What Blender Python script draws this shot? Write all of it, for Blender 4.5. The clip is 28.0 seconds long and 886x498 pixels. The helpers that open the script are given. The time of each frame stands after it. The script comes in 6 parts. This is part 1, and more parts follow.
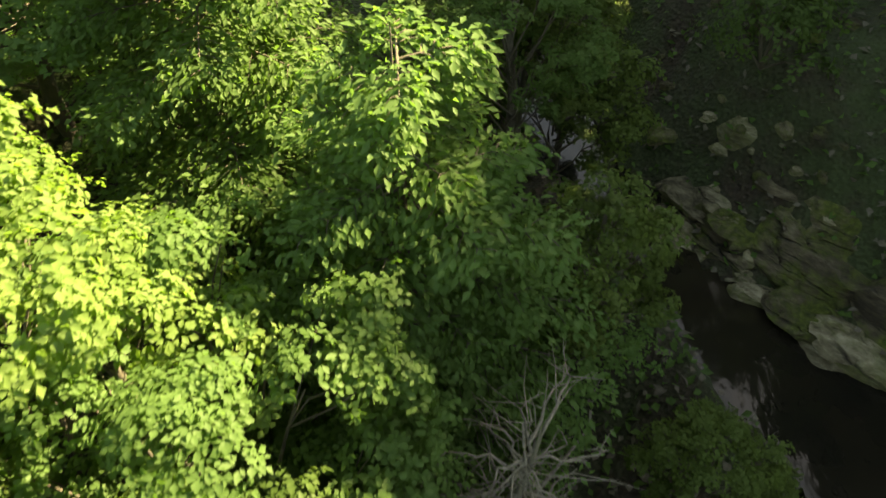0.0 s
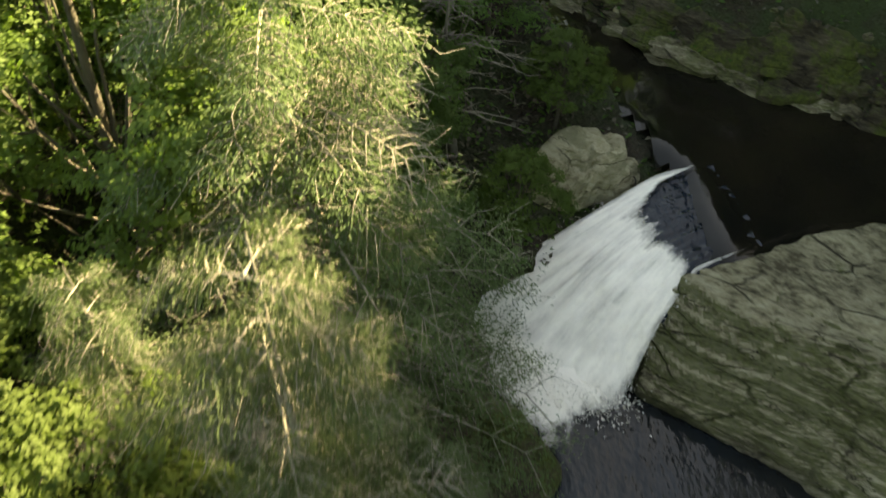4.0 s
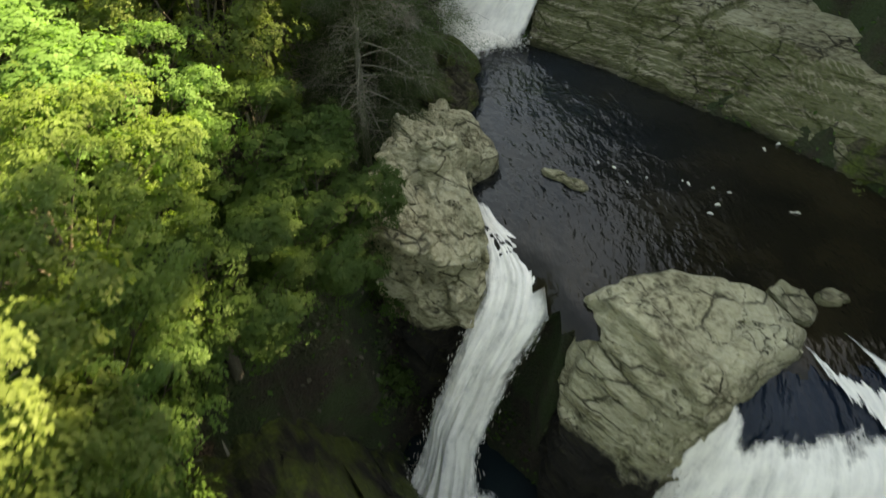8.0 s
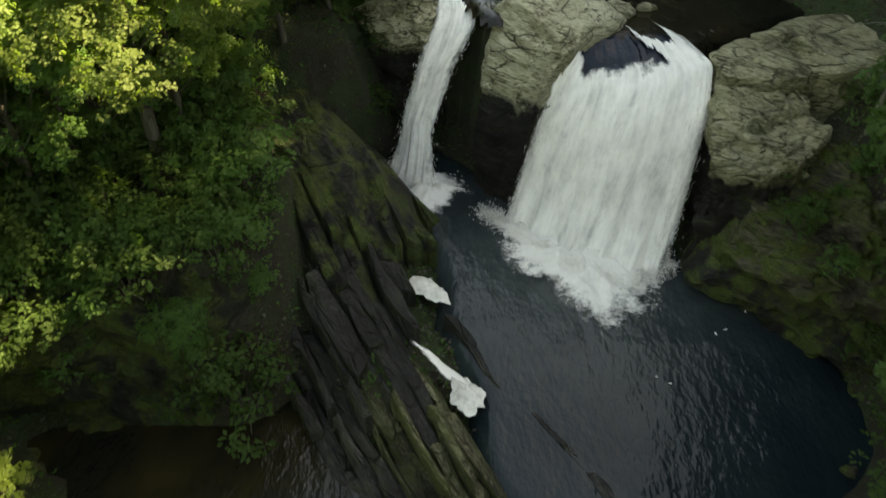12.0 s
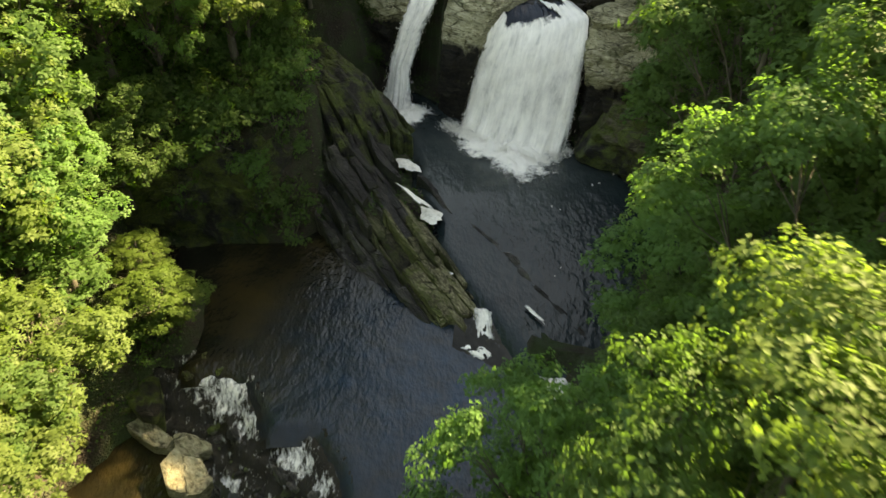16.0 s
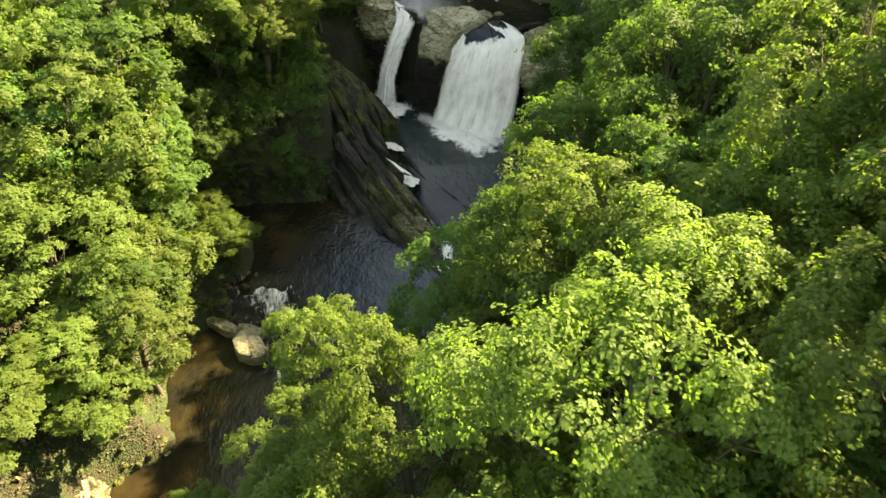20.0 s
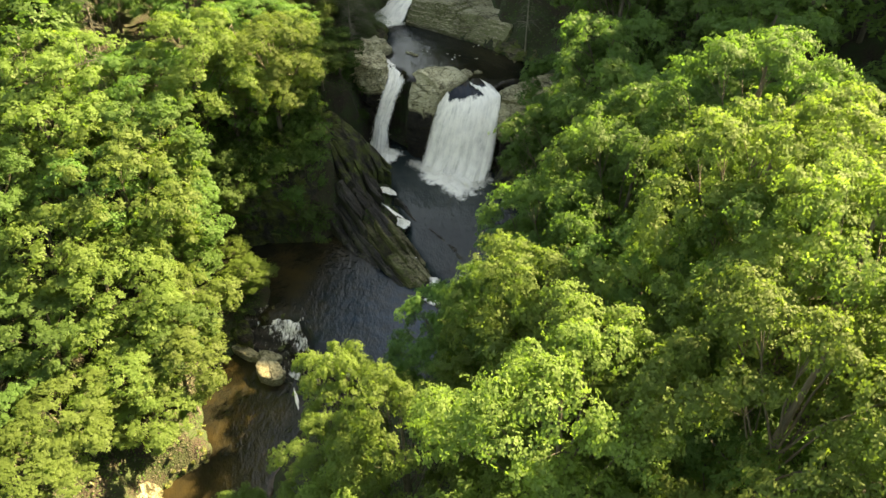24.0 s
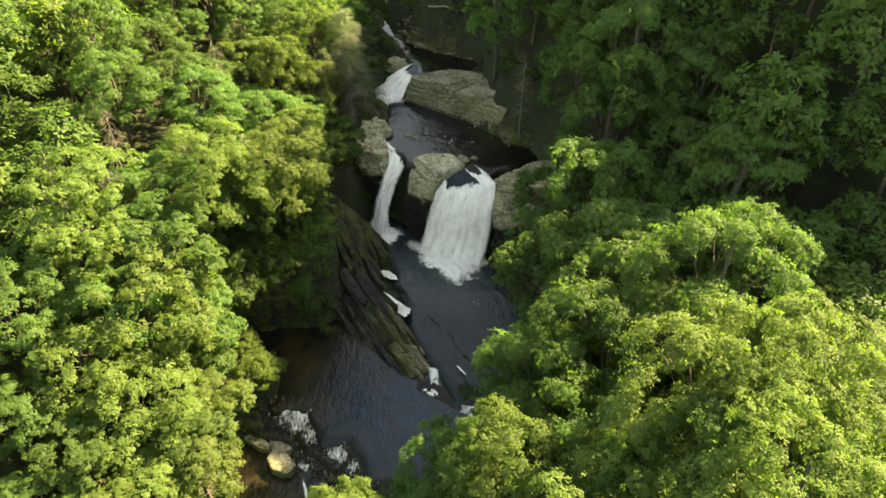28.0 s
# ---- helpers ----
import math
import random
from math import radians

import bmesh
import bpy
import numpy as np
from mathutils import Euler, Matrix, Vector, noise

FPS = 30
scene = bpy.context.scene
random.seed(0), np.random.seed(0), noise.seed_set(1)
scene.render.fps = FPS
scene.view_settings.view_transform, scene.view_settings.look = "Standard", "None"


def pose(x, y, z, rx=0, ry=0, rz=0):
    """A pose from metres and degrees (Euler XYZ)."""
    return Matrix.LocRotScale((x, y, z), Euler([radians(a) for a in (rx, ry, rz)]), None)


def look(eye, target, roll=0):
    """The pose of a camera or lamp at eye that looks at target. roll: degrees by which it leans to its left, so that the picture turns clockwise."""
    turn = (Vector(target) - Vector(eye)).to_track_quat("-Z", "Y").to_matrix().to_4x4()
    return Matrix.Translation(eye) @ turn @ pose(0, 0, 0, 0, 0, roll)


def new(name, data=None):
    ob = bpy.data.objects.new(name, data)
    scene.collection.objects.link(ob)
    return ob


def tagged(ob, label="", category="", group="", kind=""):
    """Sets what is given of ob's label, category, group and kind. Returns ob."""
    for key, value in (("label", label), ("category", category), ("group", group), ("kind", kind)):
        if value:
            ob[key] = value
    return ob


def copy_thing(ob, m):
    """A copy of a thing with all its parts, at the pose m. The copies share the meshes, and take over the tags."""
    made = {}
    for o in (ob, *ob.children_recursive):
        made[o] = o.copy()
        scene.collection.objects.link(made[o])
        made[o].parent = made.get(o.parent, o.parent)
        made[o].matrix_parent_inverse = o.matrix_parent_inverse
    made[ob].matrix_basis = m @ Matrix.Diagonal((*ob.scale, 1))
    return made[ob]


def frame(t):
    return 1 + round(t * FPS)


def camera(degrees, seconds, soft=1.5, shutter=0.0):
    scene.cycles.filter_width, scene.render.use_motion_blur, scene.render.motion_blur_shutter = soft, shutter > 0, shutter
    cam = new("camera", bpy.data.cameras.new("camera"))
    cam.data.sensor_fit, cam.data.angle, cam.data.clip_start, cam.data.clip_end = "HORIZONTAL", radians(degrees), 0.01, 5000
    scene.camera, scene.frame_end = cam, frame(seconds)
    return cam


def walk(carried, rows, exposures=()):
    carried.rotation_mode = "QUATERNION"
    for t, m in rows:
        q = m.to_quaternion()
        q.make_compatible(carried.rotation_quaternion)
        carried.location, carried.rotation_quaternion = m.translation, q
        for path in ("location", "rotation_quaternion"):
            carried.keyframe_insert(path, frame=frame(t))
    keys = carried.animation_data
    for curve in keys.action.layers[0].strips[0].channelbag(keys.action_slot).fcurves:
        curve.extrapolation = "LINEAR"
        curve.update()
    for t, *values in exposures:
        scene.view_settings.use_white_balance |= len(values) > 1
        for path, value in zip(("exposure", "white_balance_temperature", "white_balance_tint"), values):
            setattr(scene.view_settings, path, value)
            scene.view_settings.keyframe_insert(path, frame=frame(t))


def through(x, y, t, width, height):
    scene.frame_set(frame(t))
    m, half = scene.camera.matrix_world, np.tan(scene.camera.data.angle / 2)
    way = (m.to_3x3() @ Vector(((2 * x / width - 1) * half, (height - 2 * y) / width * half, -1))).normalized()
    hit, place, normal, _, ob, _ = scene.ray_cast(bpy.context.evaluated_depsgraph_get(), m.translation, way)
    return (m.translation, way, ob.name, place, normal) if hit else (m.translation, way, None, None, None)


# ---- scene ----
cam = camera(60.0, 28.0, 1.5, 0.5)
# seconds, x, y, z, yaw, pitch, roll
ROWS = [
    (0.0, 0.00, -0.00, 25.50, 0.00, -48.62, -0.14),
    (0.5, 0.04, -0.82, 25.57, -0.03, -48.50, -0.12),
    (1.0, 0.11, -1.80, 25.62, -0.05, -48.35, -0.10),
    (1.5, 0.20, -2.94, 25.67, -0.05, -48.19, -0.08),
    (2.0, 0.29, -4.26, 25.77, -0.04, -48.06, -0.04),
    (2.5, 0.40, -5.73, 25.87, -0.03, -47.94, 0.02),
    (3.0, 0.51, -7.32, 25.99, -0.04, -47.82, 0.11),
    (3.5, 0.62, -9.02, 26.12, -0.11, -47.69, 0.19),
    (5.5, 0.91, -17.06, 26.67, -0.36, -46.59, 0.06),
    (6.0, 1.02, -19.25, 26.72, -0.43, -46.25, 0.03),
    (6.5, 1.11, -21.48, 26.73, -0.50, -45.87, 0.03),
    (7.0, 1.24, -23.67, 26.67, -0.55, -45.46, 0.02),
    (7.5, 1.38, -25.81, 26.54, -0.53, -45.05, -0.01),
    (8.0, 1.57, -27.94, 26.42, -0.46, -44.67, -0.05),
    (8.5, 1.77, -30.07, 26.32, -0.36, -44.35, -0.08),
    (9.0, 1.95, -32.19, 26.26, -0.27, -44.03, -0.08),
    (9.5, 2.14, -34.33, 26.18, -0.22, -43.69, -0.08),
    (10.0, 2.29, -36.56, 26.09, -0.22, -43.28, -0.07),
    (10.5, 2.44, -38.82, 25.95, -0.26, -42.82, -0.07),
    (11.0, 2.56, -41.10, 25.77, -0.35, -42.32, -0.06),
    (11.5, 2.71, -43.41, 25.54, -0.48, -41.82, -0.04),
    (12.0, 2.83, -45.71, 25.29, -0.61, -41.33, -0.02),
    (12.5, 2.96, -48.04, 25.04, -0.75, -40.88, 0.01),
    (13.0, 3.06, -50.36, 24.82, -0.89, -40.46, 0.04),
    (13.5, 3.14, -52.60, 24.83, -1.04, -40.03, 0.08),
    (15.5, 3.48, -61.09, 27.47, -1.46, -38.15, 0.11),
    (16.0, 3.55, -63.35, 28.36, -1.55, -37.89, 0.14),
    (16.5, 3.64, -65.70, 29.28, -1.66, -37.73, 0.17),
    (17.0, 3.73, -67.98, 30.18, -1.77, -37.67, 0.21),
    (17.5, 3.79, -70.18, 31.12, -1.88, -37.68, 0.25),
    (18.0, 3.85, -72.23, 32.09, -2.04, -37.69, 0.29),
    (18.5, 3.87, -74.11, 33.03, -2.22, -37.70, 0.29),
    (19.0, 3.85, -75.81, 33.96, -2.40, -37.68, 0.26),
    (19.5, 3.85, -77.37, 34.84, -2.58, -37.66, 0.19),
    (20.0, 3.86, -78.84, 35.76, -2.75, -37.62, 0.12),
    (20.5, 3.85, -80.21, 36.70, -2.91, -37.60, 0.07),
    (21.0, 3.81, -81.42, 37.70, -3.04, -37.58, 0.04),
    (21.5, 3.79, -82.45, 38.70, -3.18, -37.59, 0.05),
    (23.5, 3.67, -84.67, 42.88, -3.70, -37.77, 0.05),
    (24.0, 3.69, -84.56, 44.09, -3.78, -37.83, 0.00),
    (24.5, 3.68, -84.27, 45.30, -3.84, -37.93, -0.05),
    (25.0, 3.67, -83.92, 46.52, -3.91, -38.06, -0.12),
    (25.5, 3.68, -83.57, 47.76, -3.97, -38.22, -0.20),
    (26.0, 3.68, -83.25, 49.02, -4.01, -38.36, -0.24),
    (26.5, 3.66, -82.97, 50.28, -4.06, -38.49, -0.26),
    (27.0, 3.63, -82.68, 51.52, -4.13, -38.61, -0.26),
    (27.5, 3.59, -82.38, 52.78, -4.21, -38.73, -0.29),
    (28.0, 3.54, -82.10, 54.04, -4.28, -38.84, -0.32),
]
walk(cam, [(t, pose(x, y, z, 90 + pitch, 0, yaw) @ pose(0, 0, 0, 0, 0, -roll)) for t, x, y, z, yaw, pitch, roll in ROWS],
     [(0.0, 3.28, 14000, 9), (28.0, 3.28, 14000, 9)])

# ---- light ----
SUN_DIR = Vector((0.68, 0.36, 0.605)).normalized()   # towards the sun
world = bpy.data.worlds.new("sky")
scene.world = world
world.use_nodes = True
wn = world.node_tree
sky = wn.nodes.new("ShaderNodeTexSky")
sky.sky_type = 'NISHITA'
sky.sun_disc = False
sky.dust_density = 0.5
sky.sun_elevation = math.asin(SUN_DIR.z)
sky.sun_rotation = math.atan2(SUN_DIR.x, SUN_DIR.y)
wn.links.new(sky.outputs[0], wn.nodes["Background"].inputs[0])
wn.nodes["Background"].inputs[1].default_value = 0.076
sun = new("sun", bpy.data.lights.new("sun", 'SUN'))
sun.data.energy = 4.4
sun.data.angle = radians(0.5)
sun.data.color = (1.0, 0.95, 0.85)
sun.matrix_world = look((0, 0, 0), -SUN_DIR)

# ---- materials ----
def node_mat(name):
    m = bpy.data.materials.new(name)
    m.use_nodes = True
    nt = m.node_tree
    return m, nt, nt.nodes["Principled BSDF"], nt.nodes["Material Output"]


def add(nt, kind, **values):
    n = nt.nodes.new(kind)
    for k, v in values.items():
        if k in n.inputs:
            n.inputs[k].default_value = v
    return n


def noise_tex(nt, scale, detail=4.0, rough=0.55, vec=None, dims='3D'):
    n = nt.nodes.new("ShaderNodeTexNoise")
    n.noise_dimensions = dims
    n.inputs["Scale"].default_value = scale
    n.inputs["Detail"].default_value = detail
    n.inputs["Roughness"].default_value = rough
    if vec is not None:
        nt.links.new(vec, n.inputs["Vector"])
    return n


def ramp(nt, fac, stops):
    r = nt.nodes.new("ShaderNodeValToRGB")
    el = r.color_ramp.elements
    while len(el) < len(stops):
        el.new(0.5)
    for e, (p, c) in zip(el, stops):
        e.position = p
        e.color = (*c, 1) if len(c) == 3 else c
    nt.links.new(fac, r.inputs["Fac"])
    return r


def mix_col(nt, fac, a, b, mode='MIX'):
    m = nt.nodes.new("ShaderNodeMix")
    m.data_type = 'RGBA'
    m.blend_type = mode
    for sock, v in ((m.inputs[0], fac), (m.inputs[6], a), (m.inputs[7], b)):
        if isinstance(v, (int, float)):
            sock.default_value = v
        elif isinstance(v, tuple):
            sock.default_value = (*v, 1)
        else:
            nt.links.new(v, sock)
    return m.outputs[2]


def math_node(nt, op, a, b=0.0, clamp=False):
    m = nt.nodes.new("ShaderNodeMath")
    m.operation = op
    m.use_clamp = clamp
    for sock, v in ((m.inputs[0], a), (m.inputs[1], b)):
        if isinstance(v, (int, float)):
            sock.default_value = v
        else:
            nt.links.new(v, sock)
    return m.outputs[0]


def bump(nt, height, strength, dist, bsdf):
    b = nt.nodes.new("ShaderNodeBump")
    b.inputs["Strength"].default_value = strength
    b.inputs["Distance"].default_value = dist
    nt.links.new(height, b.inputs["Height"])
    nt.links.new(b.outputs[0], bsdf.inputs["Normal"])
    return b


def leaf_mat(name, dark, mid, light, through=0.55, tint=0.22):
    """Leaves that differ from one another and from tree to tree, with light coming through them."""
    m, nt, bsdf, out = node_mat(name)
    geo = nt.nodes.new("ShaderNodeNewGeometry")
    info = nt.nodes.new("ShaderNodeObjectInfo")
    pos = nt.nodes.new("ShaderNodeTexCoord")
    patch = noise_tex(nt, 0.35, 2.0, 0.5, pos.outputs["Object"])
    f = math_node(nt, 'ADD', math_node(nt, 'MULTIPLY', geo.outputs["Random Per Island"], 0.30),
                  math_node(nt, 'MULTIPLY', patch.outputs[0], 0.70))
    c = ramp(nt, f, [(0.12, dark), (0.5, mid), (0.9, light)]).outputs[0]
    hsv = nt.nodes.new("ShaderNodeHueSaturation")
    nt.links.new(c, hsv.inputs["Color"])
    nt.links.new(math_node(nt, 'ADD', math_node(nt, 'MULTIPLY', info.outputs["Random"], 0.018), 0.490), hsv.inputs["Hue"])
    nt.links.new(math_node(nt, 'ADD', math_node(nt, 'MULTIPLY', info.outputs["Random"], tint * 2), 1 - tint), hsv.inputs["Value"])
    nt.links.new(hsv.outputs[0], bsdf.inputs["Base Color"])
    bsdf.inputs["Roughness"].default_value = 0.55
    bsdf.inputs["Specular IOR Level"].default_value = 0.16
    tr = nt.nodes.new("ShaderNodeBsdfTranslucent")
    warm = mix_col(nt, 1.0, hsv.outputs[0], (1.15, 1.32, 0.70), 'MULTIPLY')
    nt.links.new(warm, tr.inputs["Color"])
    mx = nt.nodes.new("ShaderNodeMixShader")
    mx.inputs[0].default_value = through
    nt.links.new(bsdf.outputs[0], mx.inputs[1])
    nt.links.new(tr.outputs[0], mx.inputs[2])
    nt.links.new(mx.outputs[0], out.inputs["Surface"])
    return m


LEAF = leaf_mat("leaf_green", (0.064, 0.134, 0.040), (0.084, 0.168, 0.052), (0.108, 0.196, 0.066), 0.60)
LEAF_YELLOW = leaf_mat("leaf_yellow_green", (0.092, 0.156, 0.043), (0.118, 0.188, 0.056), (0.146, 0.218, 0.074), 0.60)
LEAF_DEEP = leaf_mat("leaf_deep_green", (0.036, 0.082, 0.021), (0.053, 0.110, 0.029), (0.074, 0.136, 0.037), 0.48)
LEAF_GREY = leaf_mat("leaf_grey_green", (0.048, 0.082, 0.034), (0.078, 0.122, 0.054), (0.112, 0.164, 0.078), 0.45)
LEAF_OLIVE = leaf_mat("leaf_olive", (0.032, 0.062, 0.014), (0.052, 0.090, 0.019), (0.078, 0.118, 0.028), 0.4)


def bark_mat(name, dark, light):
    m, nt, bsdf, out = node_mat(name)
    tc = nt.nodes.new("ShaderNodeTexCoord")
    mp = nt.nodes.new("ShaderNodeMapping")
    mp.inputs["Scale"].default_value = (1, 1, 0.18)
    nt.links.new(tc.outputs["Object"], mp.inputs["Vector"])
    n1 = noise_tex(nt, 14, 6, 0.65, mp.outputs[0])
    n2 = noise_tex(nt, 1.3, 3, 0.5, tc.outputs["Object"])
    c = ramp(nt, n1.outputs[0], [(0.3, dark), (0.7, light)]).outputs[0]
    c = mix_col(nt, math_node(nt, 'MULTIPLY', n2.outputs[0], 0.5), c, (0.09, 0.10, 0.06))
    nt.links.new(c, bsdf.inputs["Base Color"])
    bsdf.inputs["Roughness"].default_value = 0.9
    bump(nt, n1.outputs[0], 0.7, 0.03, bsdf)
    return m


BARK = bark_mat("bark_brown", (0.030, 0.024, 0.018), (0.10, 0.084, 0.064))
BARK_GREY = bark_mat("bark_weathered_grey", (0.080, 0.074, 0.058), (0.22, 0.205, 0.165))
BARK_PALE = bark_mat("bark_pale_grey", (0.15, 0.14, 0.105), (0.38, 0.36, 0.29))


def rock_mat(name, dark, mid, light, moss=0.45, wet=0.0, crack=1.0, bed=(0.45, 0.95, 2.2), turn=-42, foot=None, vary=0.0, patchy=0.34, climb=0.55):
    """Bedded, cracked rock with lichen and moss."""
    m, nt, bsdf, out = node_mat(name)
    tc = nt.nodes.new("ShaderNodeTexCoord")
    geo = nt.nodes.new("ShaderNodeNewGeometry")
    pos = geo.outputs["Position"]
    mp = nt.nodes.new("ShaderNodeMapping")
    mp.vector_type = 'TEXTURE'
    mp.inputs["Rotation"].default_value = (radians(8), radians(-6), radians(turn))
    mp.inputs["Scale"].default_value = tuple(1.0 / b for b in bed)
    nt.links.new(pos, mp.inputs["Vector"])
    big = noise_tex(nt, 0.45, 5, 0.6, pos)
    fine = noise_tex(nt, 5.0, 8, 0.68, mp.outputs[0])
    grain = noise_tex(nt, 38.0, 4, 0.6, pos)
    seam = noise_tex(nt, 0.55, 5, 0.55, mp.outputs[0])
    warp = nt.nodes.new("ShaderNodeMix")
    warp.data_type = 'VECTOR'
    warp.inputs[0].default_value = 0.22
    nt.links.new(mp.outputs[0], warp.inputs[4])
    nt.links.new(noise_tex(nt, 1.3, 3, 0.6, mp.outputs[0]).outputs["Color"], warp.inputs[5])
    joint = nt.nodes.new("ShaderNodeTexVoronoi")
    joint.feature = 'DISTANCE_TO_EDGE'
    joint.inputs["Scale"].default_value = 1.15
    nt.links.new(warp.outputs[1], joint.inputs["Vector"])
    dist = math_node(nt, 'ABSOLUTE', math_node(nt, 'SUBTRACT', seam.outputs[0], 0.5))
    line = math_node(nt, 'DIVIDE', joint.outputs["Distance"], 0.040 * crack, True)
    hair = math_node(nt, 'DIVIDE', dist, 0.006 * crack, True)
    plates = nt.nodes.new("ShaderNodeTexVoronoi")
    plates.inputs["Scale"].default_value = 1.15
    nt.links.new(warp.outputs[1], plates.inputs["Vector"])
    level = nt.nodes.new("ShaderNodeSeparateColor")
    nt.links.new(plates.outputs["Color"], level.inputs[0])
    c = ramp(nt, math_node(nt, 'ADD', math_node(nt, 'MULTIPLY', big.outputs[0], 0.45), math_node(nt, 'MULTIPLY', fine.outputs[0], 0.55)),
             [(0.40, dark), (0.50, mid), (0.60, light)]).outputs[0]
    c = mix_col(nt, math_node(nt, 'MULTIPLY', grain.outputs[0], 0.35), c, (0.75, 0.72, 0.62), 'MULTIPLY')
    gone = ramp(nt, noise_tex(nt, 0.8, 3, 0.6, pos).outputs[0], [(0.42, (0, 0, 0)), (0.56, (1, 1, 1))]).outputs[0]
    c = mix_col(nt, math_node(nt, 'MULTIPLY', level.outputs[0], patchy), c, tuple(0.8 * v for v in dark))
    line = math_node(nt, 'MULTIPLY', math_node(nt, 'MAXIMUM', line, gone), math_node(nt, 'MAXIMUM', hair, math_node(nt, 'SUBTRACT', 1.0, gone)))
    c = mix_col(nt, line, tuple(0.22 * v for v in dark), c)
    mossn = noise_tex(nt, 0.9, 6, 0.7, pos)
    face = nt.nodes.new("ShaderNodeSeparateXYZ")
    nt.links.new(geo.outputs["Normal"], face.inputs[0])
    # more moss on steep faces also paints them darker than the lit tops
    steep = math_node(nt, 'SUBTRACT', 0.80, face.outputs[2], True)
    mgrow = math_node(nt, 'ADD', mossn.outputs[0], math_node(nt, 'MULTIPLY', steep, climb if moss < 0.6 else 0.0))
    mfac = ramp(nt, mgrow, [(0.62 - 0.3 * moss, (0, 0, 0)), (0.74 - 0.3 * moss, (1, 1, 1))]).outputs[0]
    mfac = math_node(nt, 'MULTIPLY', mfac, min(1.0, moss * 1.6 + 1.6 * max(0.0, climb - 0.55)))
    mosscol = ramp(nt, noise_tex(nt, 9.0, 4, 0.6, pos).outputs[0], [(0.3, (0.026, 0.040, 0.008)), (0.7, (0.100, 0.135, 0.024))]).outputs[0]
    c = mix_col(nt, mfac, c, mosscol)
    if vary:
        each = nt.nodes.new("ShaderNodeObjectInfo")
        shade = math_node(nt, 'ADD', 1.0 - vary, math_node(nt, 'MULTIPLY', each.outputs["Random"], 2.0 * vary))
        tone = nt.nodes.new("ShaderNodeHueSaturation")
        nt.links.new(c, tone.inputs["Color"])
        nt.links.new(shade, tone.inputs["Value"])
        c = tone.outputs[0]
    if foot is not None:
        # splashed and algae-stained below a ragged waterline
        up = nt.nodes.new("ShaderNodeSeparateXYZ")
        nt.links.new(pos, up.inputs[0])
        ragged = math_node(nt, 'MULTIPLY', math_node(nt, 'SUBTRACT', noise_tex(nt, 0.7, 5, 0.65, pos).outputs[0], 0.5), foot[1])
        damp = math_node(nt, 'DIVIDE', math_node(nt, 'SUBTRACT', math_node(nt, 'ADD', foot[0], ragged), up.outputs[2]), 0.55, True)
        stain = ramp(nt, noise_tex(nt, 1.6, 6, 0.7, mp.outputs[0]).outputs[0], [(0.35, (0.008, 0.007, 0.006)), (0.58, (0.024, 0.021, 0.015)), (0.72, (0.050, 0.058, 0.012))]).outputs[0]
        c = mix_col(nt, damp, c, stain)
    nt.links.new(c, bsdf.inputs["Base Color"])
    r = ramp(nt, fine.outputs[0], [(0.3, (0.92 - 0.6 * wet,) * 3), (0.7, (0.75 - 0.5 * wet,) * 3)]).outputs[0]
    nt.links.new(r, bsdf.inputs["Roughness"])
    bsdf.inputs["Specular IOR Level"].default_value = 0.3 + 0.25 * wet
    hgt = math_node(nt, 'ADD', math_node(nt, 'MULTIPLY', fine.outputs[0], 0.9), math_node(nt, 'ADD', math_node(nt, 'MULTIPLY', line, 0.5), math_node(nt, 'MULTIPLY', level.outputs[1], 0.45)))
    hgt = math_node(nt, 'ADD', hgt, math_node(nt, 'MULTIPLY', grain.outputs[0], 0.12))
    bump(nt, hgt, 1.0, 0.24, bsdf)
    return m


ROCK = rock_mat("rock_pale", (0.12, 0.107, 0.064), (0.42, 0.385, 0.25), (0.58, 0.545, 0.385), 0.22, 0.0, 0.6)
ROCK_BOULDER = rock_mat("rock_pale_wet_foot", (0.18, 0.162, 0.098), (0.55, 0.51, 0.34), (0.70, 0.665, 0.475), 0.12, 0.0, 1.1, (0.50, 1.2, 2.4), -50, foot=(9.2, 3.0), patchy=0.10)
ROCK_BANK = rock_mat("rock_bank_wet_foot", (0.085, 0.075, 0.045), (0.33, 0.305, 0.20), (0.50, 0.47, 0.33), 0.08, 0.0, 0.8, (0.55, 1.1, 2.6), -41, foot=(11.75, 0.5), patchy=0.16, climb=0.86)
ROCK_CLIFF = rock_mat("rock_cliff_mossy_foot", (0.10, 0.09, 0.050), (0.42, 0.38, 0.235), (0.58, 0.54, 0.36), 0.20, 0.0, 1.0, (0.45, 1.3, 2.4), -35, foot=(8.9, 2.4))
ROCK_FAR = rock_mat("rock_far_bank", (0.06, 0.054, 0.032), (0.20, 0.182, 0.115), (0.42, 0.40, 0.28), 0.34, 0.0, 0.9)
ROCK_MOSSY = rock_mat("rock_mossy", (0.035, 0.030, 0.019), (0.095, 0.082, 0.052), (0.20, 0.18, 0.12), 0.62)
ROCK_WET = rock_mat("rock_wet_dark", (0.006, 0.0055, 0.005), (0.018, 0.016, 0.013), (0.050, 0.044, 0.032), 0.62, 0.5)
ROCK_SLATE = rock_mat("rock_slate", (0.012, 0.011, 0.010), (0.035, 0.033, 0.031), (0.105, 0.098, 0.084), 0.14, 0.75, 1.5, (0.30, 2.0, 2.4), -60, None, 0.45)
ROCK_TAN = rock_mat("rock_tan_bedded", (0.030, 0.027, 0.017), (0.13, 0.118, 0.066), (0.36, 0.33, 0.20), 0.34, 0.1, 1.2, (0.30, 2.0, 2.4), -60, None, 0.45)

